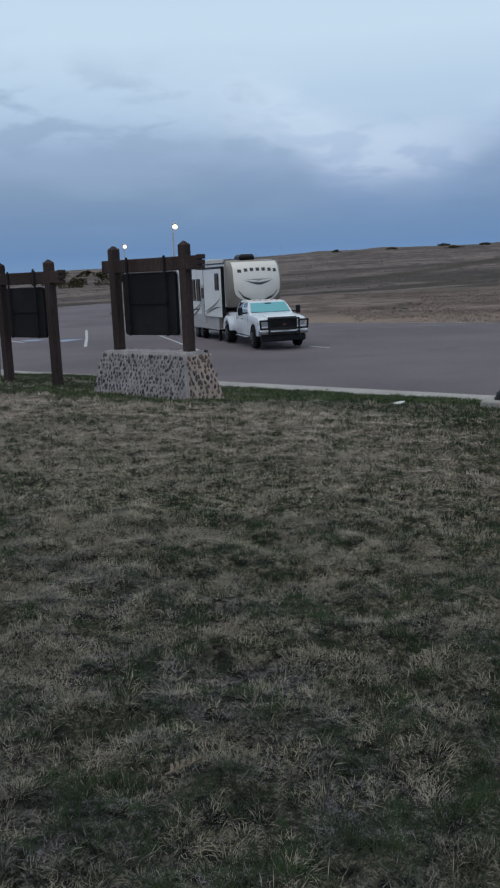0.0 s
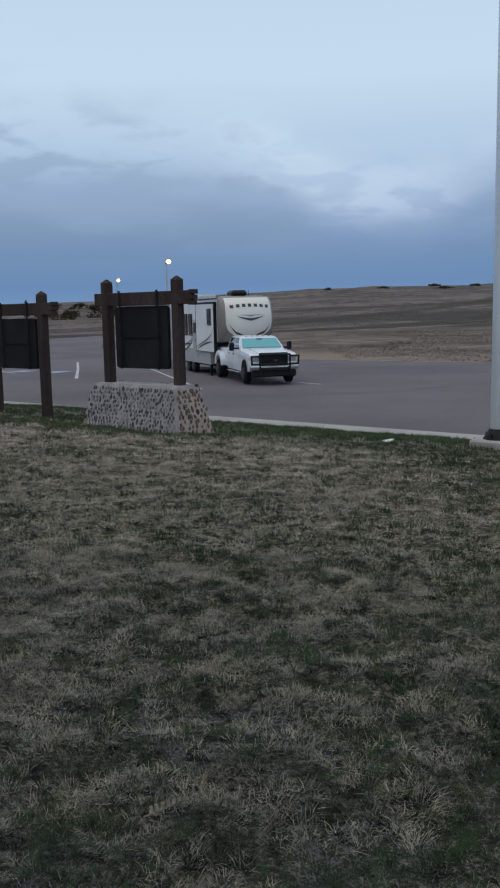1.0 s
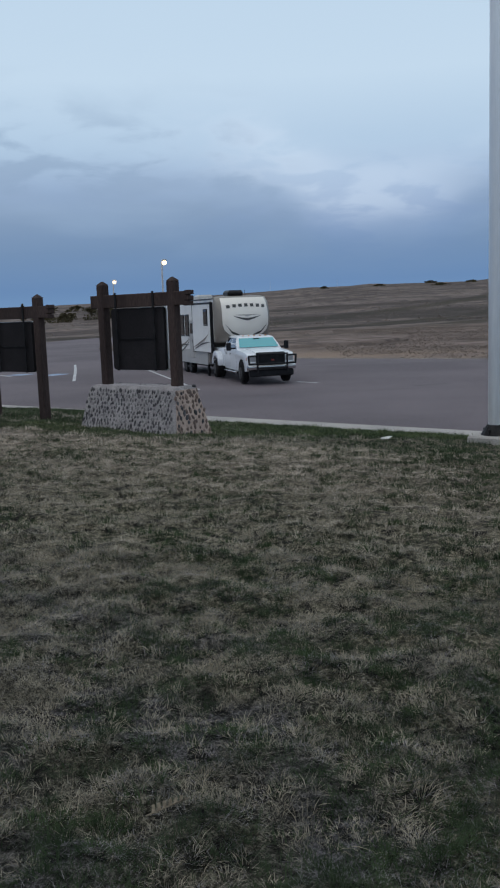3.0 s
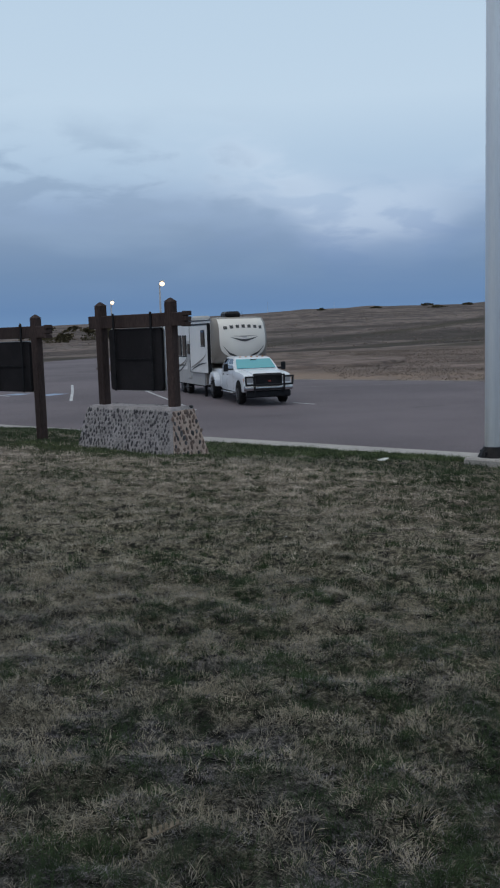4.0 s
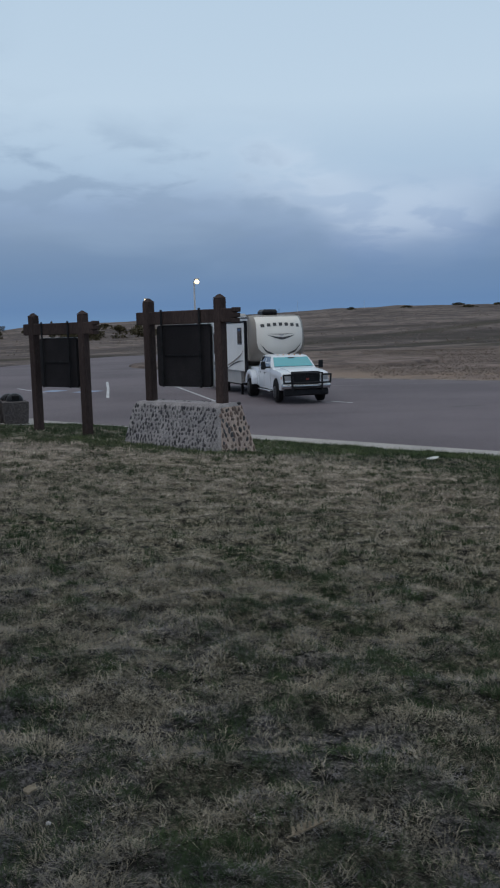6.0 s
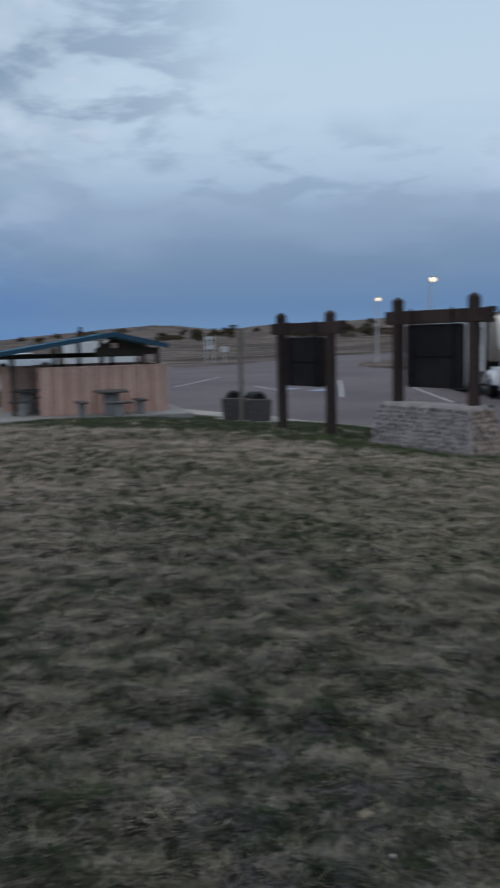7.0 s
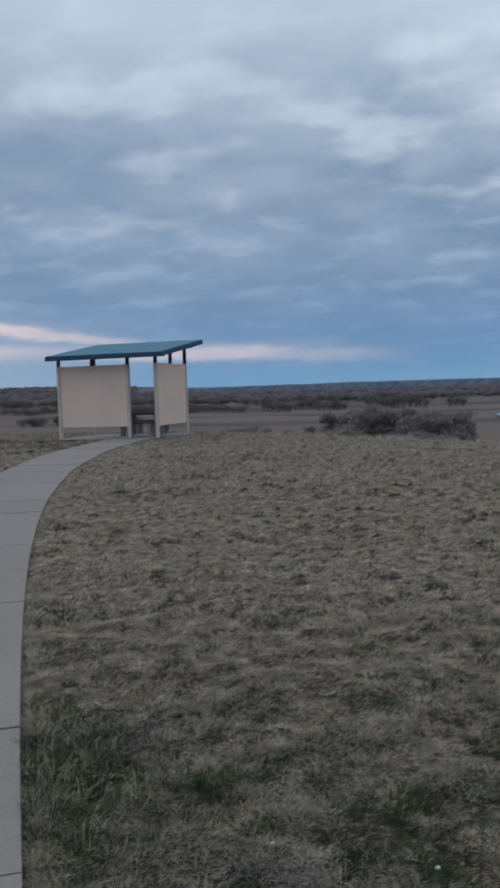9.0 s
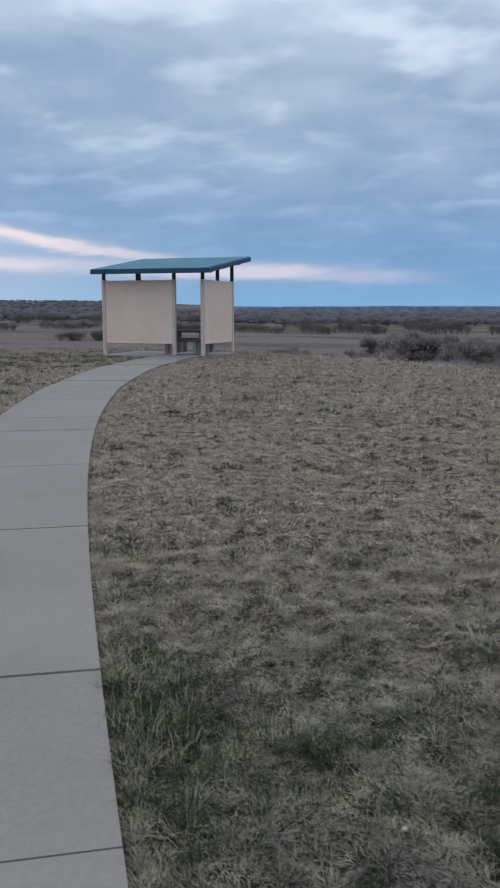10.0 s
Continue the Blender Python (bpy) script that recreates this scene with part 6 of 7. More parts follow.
def tall(az, d, tel):
    """Height that brings a top at that bearing and distance to an elevation of tel degrees."""
    x, y = polar(az, d)
    return max(1.2, 1.6 + d * math.tan(radians(tel)) - h(x, y) + 0.1)


# junipers over the bluff's face and top
for az, d, tel, rad in ((79.9, 112, -1.55, 2.8), (78.9, 116, -1.35, 2.6), (77.6, 112, -1.5, 2.4), (75.7, 114, -1.2, 2.0), (75.0, 128, -0.75, 2.0), (74.4, 135, -0.55, 2.4), (79.0, 146, -0.35, 2.6), (80.4, 130, -0.8, 2.8), (81.6, 134, -0.7, 2.6), (83.0, 140, -1.5, 2.2), (82.0, 122, -1.9, 2.4), (73.4, 116, -0.9, 2.2), (84.2, 146, -2.2, 2.0), (85.0, 152, -3.2, 2.4), (75.6, 100, -3.0, 2.0), (82.8, 118, -3.2, 2.0)):
    x, y = polar(az - 0.5, d)
    cedar(x, y, min(tall(az, d, tel), 2.9), rad * 0.95, 900, 0.20)

# dark shrubs scattered over the far grassland and hills
rnd = random.Random(21)
for az, d, tel, rad in ((55.5, 150, -1.0, 2.6), (53.6, 155, -1.05, 2.2), (51.0, 160, -0.95, 3.0), (49.2, 170, -0.9, 3.0), (48.2, 176, -0.85, 2.4), (46.0, 120, -1.85, 2.6), (44.4, 122, -1.9, 2.4), (43.0, 118, -1.9, 2.0), (57.6, 130, -0.85, 4.5), (59.2, 128, -0.95, 3.8), (60.8, 132, -1.0, 3.6), (38.6, 210, -0.35, 3.0), (37.6, 230, -0.3, 2.4), (36.5, 240, -0.25, 3.2), (39.5, 230, -0.45, 3.5), (54.5, 260, -0.2, 5.0), (57.0, 280, -0.25, 6.0)):
    x, y = polar(az, d)
    cedar(x, y, tall(az, d, tel), rad, 700, 0.24, "dark shrub on the far grassland")
for k in range(60):
    az = rnd.uniform(6.5, 32) if k < 34 else rnd.uniform(33, 66)
    d = rnd.uniform(280, 480) if k < 34 else rnd.uniform(220, 600)
    x, y = polar(az, d)
    hh = rnd.uniform(1.4, 3.2)
    cedar(x, y, hh, hh * rnd.uniform(0.8, 1.9), 300, 0.35, "dark round juniper dotted on the far hills", 0.3)
for az, d, tel, rad in ((26.4, 330, 0.85, 1.6), (13.7, 330, 0.95, 1.5), (17.0, 340, 0.55, 2.0), (8.4, 300, 0.62, 3.4), (9.6, 300, 0.62, 4.2), (11.0, 310, 0.5, 3.8), (12.4, 320, 0.35, 4.2), (19.0, 330, 0.35, 2.4), (20.6, 320, 0.2, 5.0), (-8.4, 500, 1.12, 4.0), (-11.6, 500, 1.15, 4.6), (-14.0, 500, 1.30, 4.0), (-12.2, 480, 0.9, 5.0), (-5.0, 500, 0.9, 3.0)):
    x, y = polar(az, d)
    cedar(x, y, min(tall(az, d, tel), 6.0), rad, 500, 0.34, "dark juniper on the hill beyond the car park")


# purple brown brush on the flat past the hollow
for az, d, tel, sp in ((62.6, 78, -1.15, 2.6), (61.4, 75, -1.05, 2.6), (60.1, 78, -1.2, 2.4), (59.0, 74, -1.1, 2.6), (57.8, 77, -1.3, 2.4), (56.6, 74, -1.5, 2.2), (55.6, 76, -1.9, 1.9), (63.8, 76, -1.3, 2.4), (51.6, 82, -1.9, 2.0), (50.4, 84, -1.8, 2.0), (42.6, 90, -1.9, 2.0)):
    thicket(az, d + 46, min(tall(az, d + 46, tel), 2.4), sp * 1.25, 44, 6, 0.04, "twigs", "leafless purple brown brush on the far flat")


# bare cottonwoods down in the valley
def cottonwood(seed):
    hgt = 9.0
    t = thing("bare_tree", 0, 0, 0, 0, "leafless grey cottonwood on the valley floor", "tree", "valley trees")
    part("trunk", cyl(0.26, 0.10, hgt * 0.55, 0, 0, hgt * 0.27, 8), M["bark"], t)
    tri_mesh("crown", branching(hgt, 3.6, 34, 9, 0.036, 3), M["twigs_grey"], t)
    return t


def round_tree():
    """A bare tree with a rounded crown of fine upswept twigs over dark stems."""
    t = thing("bare_tree", 0, 0, 0, 0, "leafless tree with a rounded pale grey crown of twigs", "tree", "valley trees")
    part("trunk", cyl(0.22, 0.08, 3.4, 0, 0, 1.7, 8), M["bark"], t)
    tri_mesh("stems", branching(4.6, 2.0, 26, 6, 0.05, 3), M["twigs"], t)
    vs = []
    for k in range(7):
        c = np.array([RNG.normal() * 1.15, RNG.normal() * 1.15, RNG.uniform(3.4, 6.2)])
        n = 620
        d = RNG.normal(size=(n, 3))
        d /= np.linalg.norm(d, axis=1)[:, None]
        d[:, 2] = np.abs(d[:, 2]) * 1.1 - 0.35
        r = RNG.uniform(0.9, 1.5)
        p0 = c + d * r * RNG.uniform(0.35, 0.8, (n, 1))
        p1 = c + (d + RNG.normal(size=(n, 3)) * 0.12) * r * RNG.uniform(0.85, 1.25, (n, 1)) + np.array([0, 0, 0.35])
        vs.append(sticks(p0, p1, np.full(n, 0.075)))
    tri_mesh("crown", np.concatenate(vs), M["twigs_pale"], t)
    return t


rounds = [round_tree() for k in range(5)]
k = 0
for d0, a0, a1, step in ((92, 89.6, 97.0, 1.75), (108, 88.9, 97.6, 1.6), (128, 88.4, 99.0, 1.7)):
    az = a0
    while az < a1:
        d = d0 + rnd.uniform(-5, 5)
        x, y = polar(az, d)
        s = rnd.uniform(0.50, 1.12) * (0.72 if az < 89.6 else 1.0) * (1.0 if az < 96 else 0.8)
        m = pose(x, y, h(x, y) - 0.2, 0, 0, rnd.uniform(0, 360)) @ Matrix.Diagonal((s * 1.3, s * 1.3, s, 1))
        if k < len(rounds):
            rounds[k].matrix_world = m
        else:
            o = copy_thing(rounds[k % len(rounds)], m)
            o.scale = (s * 1.3, s * 1.3, s)
        k += 1
        az += step * rnd.uniform(0.6, 1.5)

for k in range(26):
    az, d = 88.2 + 0.38 * k + rnd.uniform(-0.3, 0.3), rnd.uniform(135, 180)
    low = 0.55 * max(az - 95.2, 0) + 0.5 * max(90.5 - az, 0)
    s = tall(az, d, rnd.uniform(-2.2, -1.25) - low) / 7.6
    x, y = polar(az, d)
    o = copy_thing(rounds[k % len(rounds)], pose(x, y, h(x, y) - 0.2, 0, 0, rnd.uniform(0, 360)))
    o.scale = (s * 1.15, s * 1.15, s)

protos = [cottonwood(k) for k in range(4)]
spots = []
for k in range(34):
    az = rnd.uniform(96.0, 104.5)
    spots.append((az, rnd.uniform(120, 230), rnd.uniform(0.30, 0.55)))
for k in range(24):
    az, d = rnd.uniform(87.8, 97), rnd.uniform(190, 270)
    spots.append((az, d, rnd.uniform(0.40, 0.66)))
az = 88.5
while az < 124:
    if math.sin(az * 1.1) + 0.6 * math.sin(az * 2.7) > -0.75:
        spots.append((az, 480 + 14 * math.sin(az * 2) + rnd.uniform(-8, 8), rnd.uniform(0.45, 0.8) * (0.7 if az > 102 else 1.0)))
    az += rnd.uniform(0.18, 0.4)
for k in range(40):
    spots.append((rnd.uniform(88.5, 124), rnd.uniform(600, 680), rnd.uniform(0.5, 0.85)))
for k in range(14):
    spots.append((rnd.uniform(109, 116.5), rnd.uniform(318, 350), rnd.uniform(0.28, 0.45)))
for k, (az, d, s) in enumerate(spots):
    x, y = polar(az, d)
    wd = s * (2.1 if az > 102 else 1.3)
    m = pose(x, y, h(x, y) - 0.2, 0, 0, rnd.uniform(0, 360)) @ Matrix.Diagonal((wd, wd, s, 1))
    if k < 4:
        protos[k].matrix_world = m
    else:
        o = copy_thing(protos[k % 4], m)
        o.scale = (wd, wd, s)


# a long low ridge beyond the woods, the blue of haze painted into its colour
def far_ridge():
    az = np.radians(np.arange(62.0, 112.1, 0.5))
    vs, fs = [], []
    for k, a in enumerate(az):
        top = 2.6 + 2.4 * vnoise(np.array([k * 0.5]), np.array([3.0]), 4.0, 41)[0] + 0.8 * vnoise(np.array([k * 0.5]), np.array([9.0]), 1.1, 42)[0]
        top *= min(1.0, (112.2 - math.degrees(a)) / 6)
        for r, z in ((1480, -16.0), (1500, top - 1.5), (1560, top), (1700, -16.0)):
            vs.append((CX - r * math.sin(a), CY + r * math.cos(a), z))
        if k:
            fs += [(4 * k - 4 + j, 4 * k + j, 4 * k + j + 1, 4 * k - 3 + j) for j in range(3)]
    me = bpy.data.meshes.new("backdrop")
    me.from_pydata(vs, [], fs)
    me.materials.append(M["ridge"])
    tagged(new("backdrop", me), "long low ridge beyond the valley, haze blue put into its colour", "hills", kind="structure")


# base colour carries the blue of distance haze
M["ridge"] = surf("haze_painted_ridge", (0.105, 0.135, 0.190), (0.085, 0.110, 0.160), 0.01, 0.08, 1.0)
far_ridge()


# woods to the horizon, too many to count
def far_woods():
    """Rounded grey canopies of bare trees, in belts with fields between them."""
    n = 13000
    az = RNG.uniform(63, 132, n)
    d = np.exp(RNG.uniform(np.log(230), np.log(3600), n))
    x, y = CX - d * np.sin(np.radians(az)), CY + d * np.cos(np.radians(az))
    # belts run across the view; their edges wander
    q = np.log(d) + 0.10 * (vnoise(x, y, 160.0, 31) - 0.5) + 0.05 * (vnoise(x, y, 50.0, 32) - 0.5)
    cover = np.interp(q, np.log([230, 300, 320, 350, 370, 440, 460, 500, 520, 620, 650, 760, 790, 840, 880, 1250, 1300, 1400, 1450, 3600]),
                      [0.3, 0.3, 0.7, 0.7, 0.05, 0.05, 0.8, 0.8, 0.02, 0.02, 0.9, 0.9, 0.15, 0.15, 0.95, 0.95, 0.3, 0.3, 0.9, 0.9])
    cover = np.where(d < 650, 0, cover)
    cover = cover * np.where((az > 102) & (d < 640), 0.16 + 0.6 * (vnoise(x, y, 90.0, 33) > 0.68), 1.0)
    keep = (RNG.uniform(size=n) < cover * np.clip(d / 900, 0.35, 1)) & ~((az < 88.3) & (d < 560) & (az > 73)) & ~((az < 74) & (d < 420))
    keep &= (d < 1300) | (az > 109)
    x, y, d = x[keep], y[keep], d[keep]
    z = lie(x, y)
    seg, rings = 7, 3
    t = np.arange(seg) * 2 * np.pi / seg
    dome = [[math.cos(e) * math.cos(a), math.cos(e) * math.sin(a), math.sin(e)] for e in (-0.35, 0.25, 0.85) for a in t] + [[0, 0, 1]]
    dome = np.array(dome)
    f = []
    for r in range(rings - 1):
        for k in range(seg):
            p, q2 = r * seg + k, r * seg + (k + 1) % seg
            f += [[p, q2, q2 + seg], [p, q2 + seg, p + seg]]
    f += [[(rings - 1) * seg + k, (rings - 1) * seg + (k + 1) % seg, rings * seg] for k in range(seg)]
    m = len(x)
    sc = RNG.uniform(0.6, 1.3, (m, 1, 1)) * np.clip(d / 700, 0.55, 1.3)[:, None, None]
    v = dome[None] * RNG.uniform(0.75, 1.2, (m, len(dome), 1)) * np.array([4.2, 4.2, 3.0]) * sc * np.stack([np.ones(m), np.ones(m), np.clip(1.3 - d / 3000, 0.45, 1)], -1)[:, None]
    v = v + np.stack([x, y, z + 1.6], -1)[:, None] + np.array([0, 0, 0.9]) * sc
    faces = (np.arange(m)[:, None, None] * len(dome) + np.array(f)[None]).reshape(-1, 3)
    ob = raw_mesh("far_woods", v.reshape(-1, 3), faces, M["woods"])
    for p in ob.data.polygons:
        p.use_smooth = True
    tagged(ob, "distant bare grey brown woods along the valley floor", "woods", kind="stuff")


far_woods()

# low scrub and rank grass on the slopes, too much to count
def scrub(name, n, az0, az1, d0, d1, size, per, leaf, material, label, cut=0.42):
    az = np.radians(RNG.uniform(az0, az1, n))
    d = np.sqrt(RNG.uniform(d0 * d0, d1 * d1, n))
    x, y = CX - d * np.sin(az), CY + d * np.cos(az)
    keep = vnoise(x, y, 9.0, 5) * 0.6 + vnoise(x, y, 2.5, 6) * 0.4 > cut
    keep &= ~((x > -42) & (x < 6) & (y > 50) & (y < 148))
    keep &= (NX * x + NY * y > LOT_FAR + 1.2 + 0.06 * np.maximum(NX * y - NY * x - 30, 0)) | (az > 0.58)
    x, y = x[keep], y[keep]
    q = RNG.normal(size=(len(x), per, 3)) * np.array([1, 1, 0.55]) * size * RNG.uniform(0.4, 1.3, (len(x), 1, 1))
    q[..., 2] = np.abs(q[..., 2])
    pts = (q + np.stack([x, y, lie(x, y)], -1)[:, None]).reshape(-1, 3)
    tagged(tri_mesh(name, tri_cloud(pts, leaf), material), label, "scrub", kind="stuff")


M["sage"] = leafy("dry_sagebrush", (0.07, 0.058, 0.042), (0.15, 0.12, 0.085))
M["rank"] = leafy("rank_dead_grass", (0.15, 0.115, 0.082), (0.26, 0.205, 0.15))

# ---- grass ----


def grass_material(name, c1, c2, grey, bleach, pale):
    m = bpy.data.materials.new(name)
    m.use_nodes = True
    nt = m.node_tree
    b = nt.nodes["Principled BSDF"]
    geo = nt.nodes.new("ShaderNodeNewGeometry")
    pos, rn = geo.outputs["Position"], geo.outputs["Random Per Island"]
    tuft = smooth(nt, noisen(nt, pos, 6.5, 2), 0.40, 0.60)
    col = mixc(nt, mathn(nt, "ADD", mathn(nt, "MULTIPLY", rn, 0.5), mathn(nt, "MULTIPLY", tuft, 0.5)), c1, c2)
    col = mixc(nt, mathn(nt, "MULTIPLY", smooth(nt, noisen(nt, pos, 2.6, 3), 0.44, 0.62), 0.5), col, grey)
    # the lawn is drier towards the valley; its paleness is partly painted sunset light
    w = mathn(nt, "ADD", mathn(nt, "MULTIPLY", sepn(nt, pos, 0), -1.0), mathn(nt, "MULTIPLY", sepn(nt, pos, 1), 0.12))
    dry = smooth(nt, mathn(nt, "ADD", w, mathn(nt, "MULTIPLY", noisen(nt, pos, 0.25, 3), 4.0)), 4.0, 10.4)
    col = mixc(nt, mathn(nt, "MULTIPLY", mathn(nt, "MULTIPLY", dry, bleach), mathn(nt, "ADD", mathn(nt, "MULTIPLY", tuft, 0.7), 0.3)), col, pale)
    # and on the crown of the lawn before the kerb
    s = mathn(nt, "ADD", mathn(nt, "MULTIPLY", sepn(nt, pos, 0), NX), mathn(nt, "MULTIPLY", sepn(nt, pos, 1), NY))
    crown = mathn(nt, "MULTIPLY", smooth(nt, s, 4.5, 9.0), mathn(nt, "SUBTRACT", 1.0, smooth(nt, s, 10.5, 13.0)))
    col = mixc(nt, mathn(nt, "MULTIPLY", mathn(nt, "MULTIPLY", crown, bleach), mathn(nt, "ADD", mathn(nt, "MULTIPLY", tuft, 0.5), 0.5)), col, pale)
    nt.links.new(col, b.inputs["Base Color"])
    b.inputs["Roughness"].default_value = 0.85
    b.inputs["Specular IOR Level"].default_value = 0.2
    return m


M["grass"] = grass_material("dry_grass_blades", (0.100, 0.092, 0.073), (0.450, 0.398, 0.312), (0.175, 0.167, 0.143), 0.75, (0.590, 0.492, 0.410))
M["ochre_grass"] = grass_material("bleached_bunch_grass", (0.170, 0.142, 0.104), (0.400, 0.350, 0.265), (0.220, 0.195, 0.150), 0.5, (0.560, 0.480, 0.370))
M["green_grass"] = grass_material("green_grass_blades", (0.013, 0.024, 0.010), (0.055, 0.086, 0.036), (0.042, 0.053, 0.033), 0.15, (0.16, 0.14, 0.09))
M["clump_grass"] = grass_material("dark_green_blades", (0.020, 0.036, 0.014), (0.060, 0.092, 0.038), (0.055, 0.070, 0.040), 0.1, (0.12, 0.12, 0.07))
M["verge_grass"] = grass_material("fresh_green_blades", (0.048, 0.070, 0.026), (0.130, 0.168, 0.074), (0.115, 0.122, 0.076), 0.1, (0.2, 0.17, 0.11))
M["thatch"] = grass_material("matted_grey_thatch", (0.090, 0.084, 0.090), (0.300, 0.278, 0.282), (0.145, 0.138, 0.140), 0.65, (0.38, 0.325, 0.285))


def lush(x, y):
    """How green the lawn is: by the kerb, in patches, beside the path."""
    s = NX * x + NY * y
    g = 0.72 * vnoise(x, y, 0.17, 1) + 0.16 * vnoise(x, y, 0.5, 2) + 0.12 * vnoise(x, y, 1.6, 3)
    u = NX * y - NY * x
    band = np.interp(u, (6, 9, 11, 16, 19, 25, 32), (1.3, 2.6, 6.8, 7.0, 9.2, 10.4, 11.0))
    g = g + 0.30 * sstep(s, KERB - band - 0.9, KERB - band + 0.5) - 0.15 * sstep(-0.86 * x - 0.5 * y, 1, 7)
    g = g + 0.28 * (1 - sstep(np.hypot((x + 5.25) * 0.72 + (y + 2.25) * 0.4, (y + 2.25) * 1.5 - (x + 5.25) * 0.65), 0.2, 0.62)) + 0.4 * (1 - sstep(np.hypot(x + 5.06, (y + 1.62) * 1.0), 0.05, 0.14))
    g = g + 0.16 * (1 - sstep(np.abs(np.hypot(x + 5, y - 14) - 3.0), 0.4, 1.6)) + 0.6 * (1 - sstep(np.hypot(x + 19, (y - 27)), 6, 11)) + 0.45 * (1 - sstep(np.hypot(x + 25.5, (y + 14.2) * 1.3), 3, 6.5))
    g = g + 0.12 * (1 - sstep(np.hypot(x - 0.6, y - 4.6), 0.5, 1.8)) + 0.24 * (1 - sstep(np.hypot(x - 1.0, y - 1.8), 0.6, 2.6)) + 0.05 * (1 - sstep(np.hypot(x + 1.5, y + 0.3), 2.6, 5.0))
    g = g + 0.46 * sstep(x, 0.6, 3.2) * sstep(y, 1, 5) + 0.70 * (1 - sstep(np.hypot((x + 3.3) * 0.55 + (y - 7.8) * 0.25, y - 7.8), 0.3, 1.0))
    g = g + 0.20 * (1 - sstep(np.hypot(x + 4.9, (y - 0.8) * 0.8), 0.6, 2.2)) + 0.07 * (1 - sstep(np.hypot(x + 4.5, y - 4.0), 1.5, 4.5))
    g = g + 0.11 * (1 - sstep(np.hypot(x + 5.7, y - 0.3), 0.8, 2.4)) - 0.06 * sstep(-x, 0.3, 1.5) * (1 - sstep(-x, 4.5, 7)) * sstep(y, 3, 6)
    return g


def blades(cx, cy, per, length, spread, width, lean, material, name, bent=True, mop=0.0):
    """Tufts of leaning blades at the given places, joined as one lawn."""
    n = len(cx)
    base_az = RNG.uniform(0, 2 * np.pi, n).repeat(per)
    r = spread * np.sqrt(RNG.uniform(0, 1, n * per)) * RNG.uniform(0.5, 1.3, n).repeat(per)
    a = RNG.uniform(0, 2 * np.pi, n * per)
    x, y = np.asarray(cx).repeat(per) + r * np.cos(a), np.asarray(cy).repeat(per) + r * np.sin(a)
    z = lie(x, y) - 0.004
    az = base_az + RNG.normal(size=n * per) * 0.9
    az = np.where(RNG.uniform(size=n * per) < mop, a + RNG.normal(size=n * per) * 0.5, az)
    ln = length * RNG.uniform(0.45, 1.3, n * per) * RNG.uniform(0.65, 1.25, n).repeat(per)
    tilt = np.clip(lean + RNG.normal(size=n * per) * 0.28, 0.05, 1.5)
    dirh = np.stack([np.cos(az), np.sin(az)], -1)
    side_v = np.stack([-np.sin(az), np.cos(az), np.zeros(n * per)], -1) * (width * RNG.uniform(0.6, 1.3, (n * per, 1)))
    p0 = np.stack([x, y, z], -1)
    t1 = tilt * 0.6
    mid = p0 + np.concatenate([dirh * (np.sin(t1) * ln * 0.5)[:, None], (np.cos(t1) * ln * 0.5)[:, None]], 1)
    t2 = np.minimum(tilt * 1.35, 1.75)
    tip = mid + np.concatenate([dirh * (np.sin(t2) * ln * 0.5)[:, None], (np.cos(t2) * ln * 0.5)[:, None]], 1)
    tip[:, 2] = np.maximum(tip[:, 2], z + 0.008)
    if bent:
        v = np.stack([p0, mid + side_v, mid - side_v, tip], 1).reshape(-1, 3)
        k = np.arange(n * per)[:, None] * 4
        f = np.concatenate([k + np.array([[0, 1, 2]]), k + np.array([[2, 1, 3]])])
    else:
        v = np.stack([p0 - side_v, p0 + side_v, tip], 1).reshape(-1, 3)
        f = np.arange(n * per)[:, None] * 3 + np.array([[0, 1, 2]])
    return raw_mesh(name, v, f, material)


def scatter(n, r0, r1, az0, az1):
    """Places on the lawn, off the path, plinth, slabs and paving, thinned into patches."""
    a = np.radians(RNG.uniform(az0, az1, n))
    d = np.sqrt(RNG.uniform(r0 * r0, r1 * r1, n))
    x, y = CX - d * np.sin(a), CY + d * np.cos(a)
    s = NX * x + NY * y
    ye, sl = path_edge(x)
    off = (y - ye) / np.hypot(1, sl)
    lx, ly = (x + 2.09) * 0.789 - (y - 17.6) * 0.614, (x + 2.09) * 0.614 + (y - 17.6) * 0.789
    keep = (s < KERB - 0.15) & ~((off < 0.015) & (off > -PATH_W - 0.02)) & ~((np.abs(lx) < 1.35) & (np.abs(ly) < 0.64))
    qx, qy = (x + 14.15) * 0.8545 + (y - 24.55) * 0.5195, -(x + 14.15) * 0.5195 + (y - 24.55) * 0.8545
    keep &= ~((qx > -1.6) & (qx < 4.7) & (qy > -1.15) & (qy < 5))
    px, py = (x - SX), (y - SY)
    ca, sa = math.cos(radians(SR)), math.sin(radians(SR))
    ux, uy = px * ca + py * sa, -px * sa + py * ca
    keep &= ~((ux > -4.0) & (ux < 0.4) & (uy > -0.5) & (uy < 3.1))
    return x[keep], y[keep]


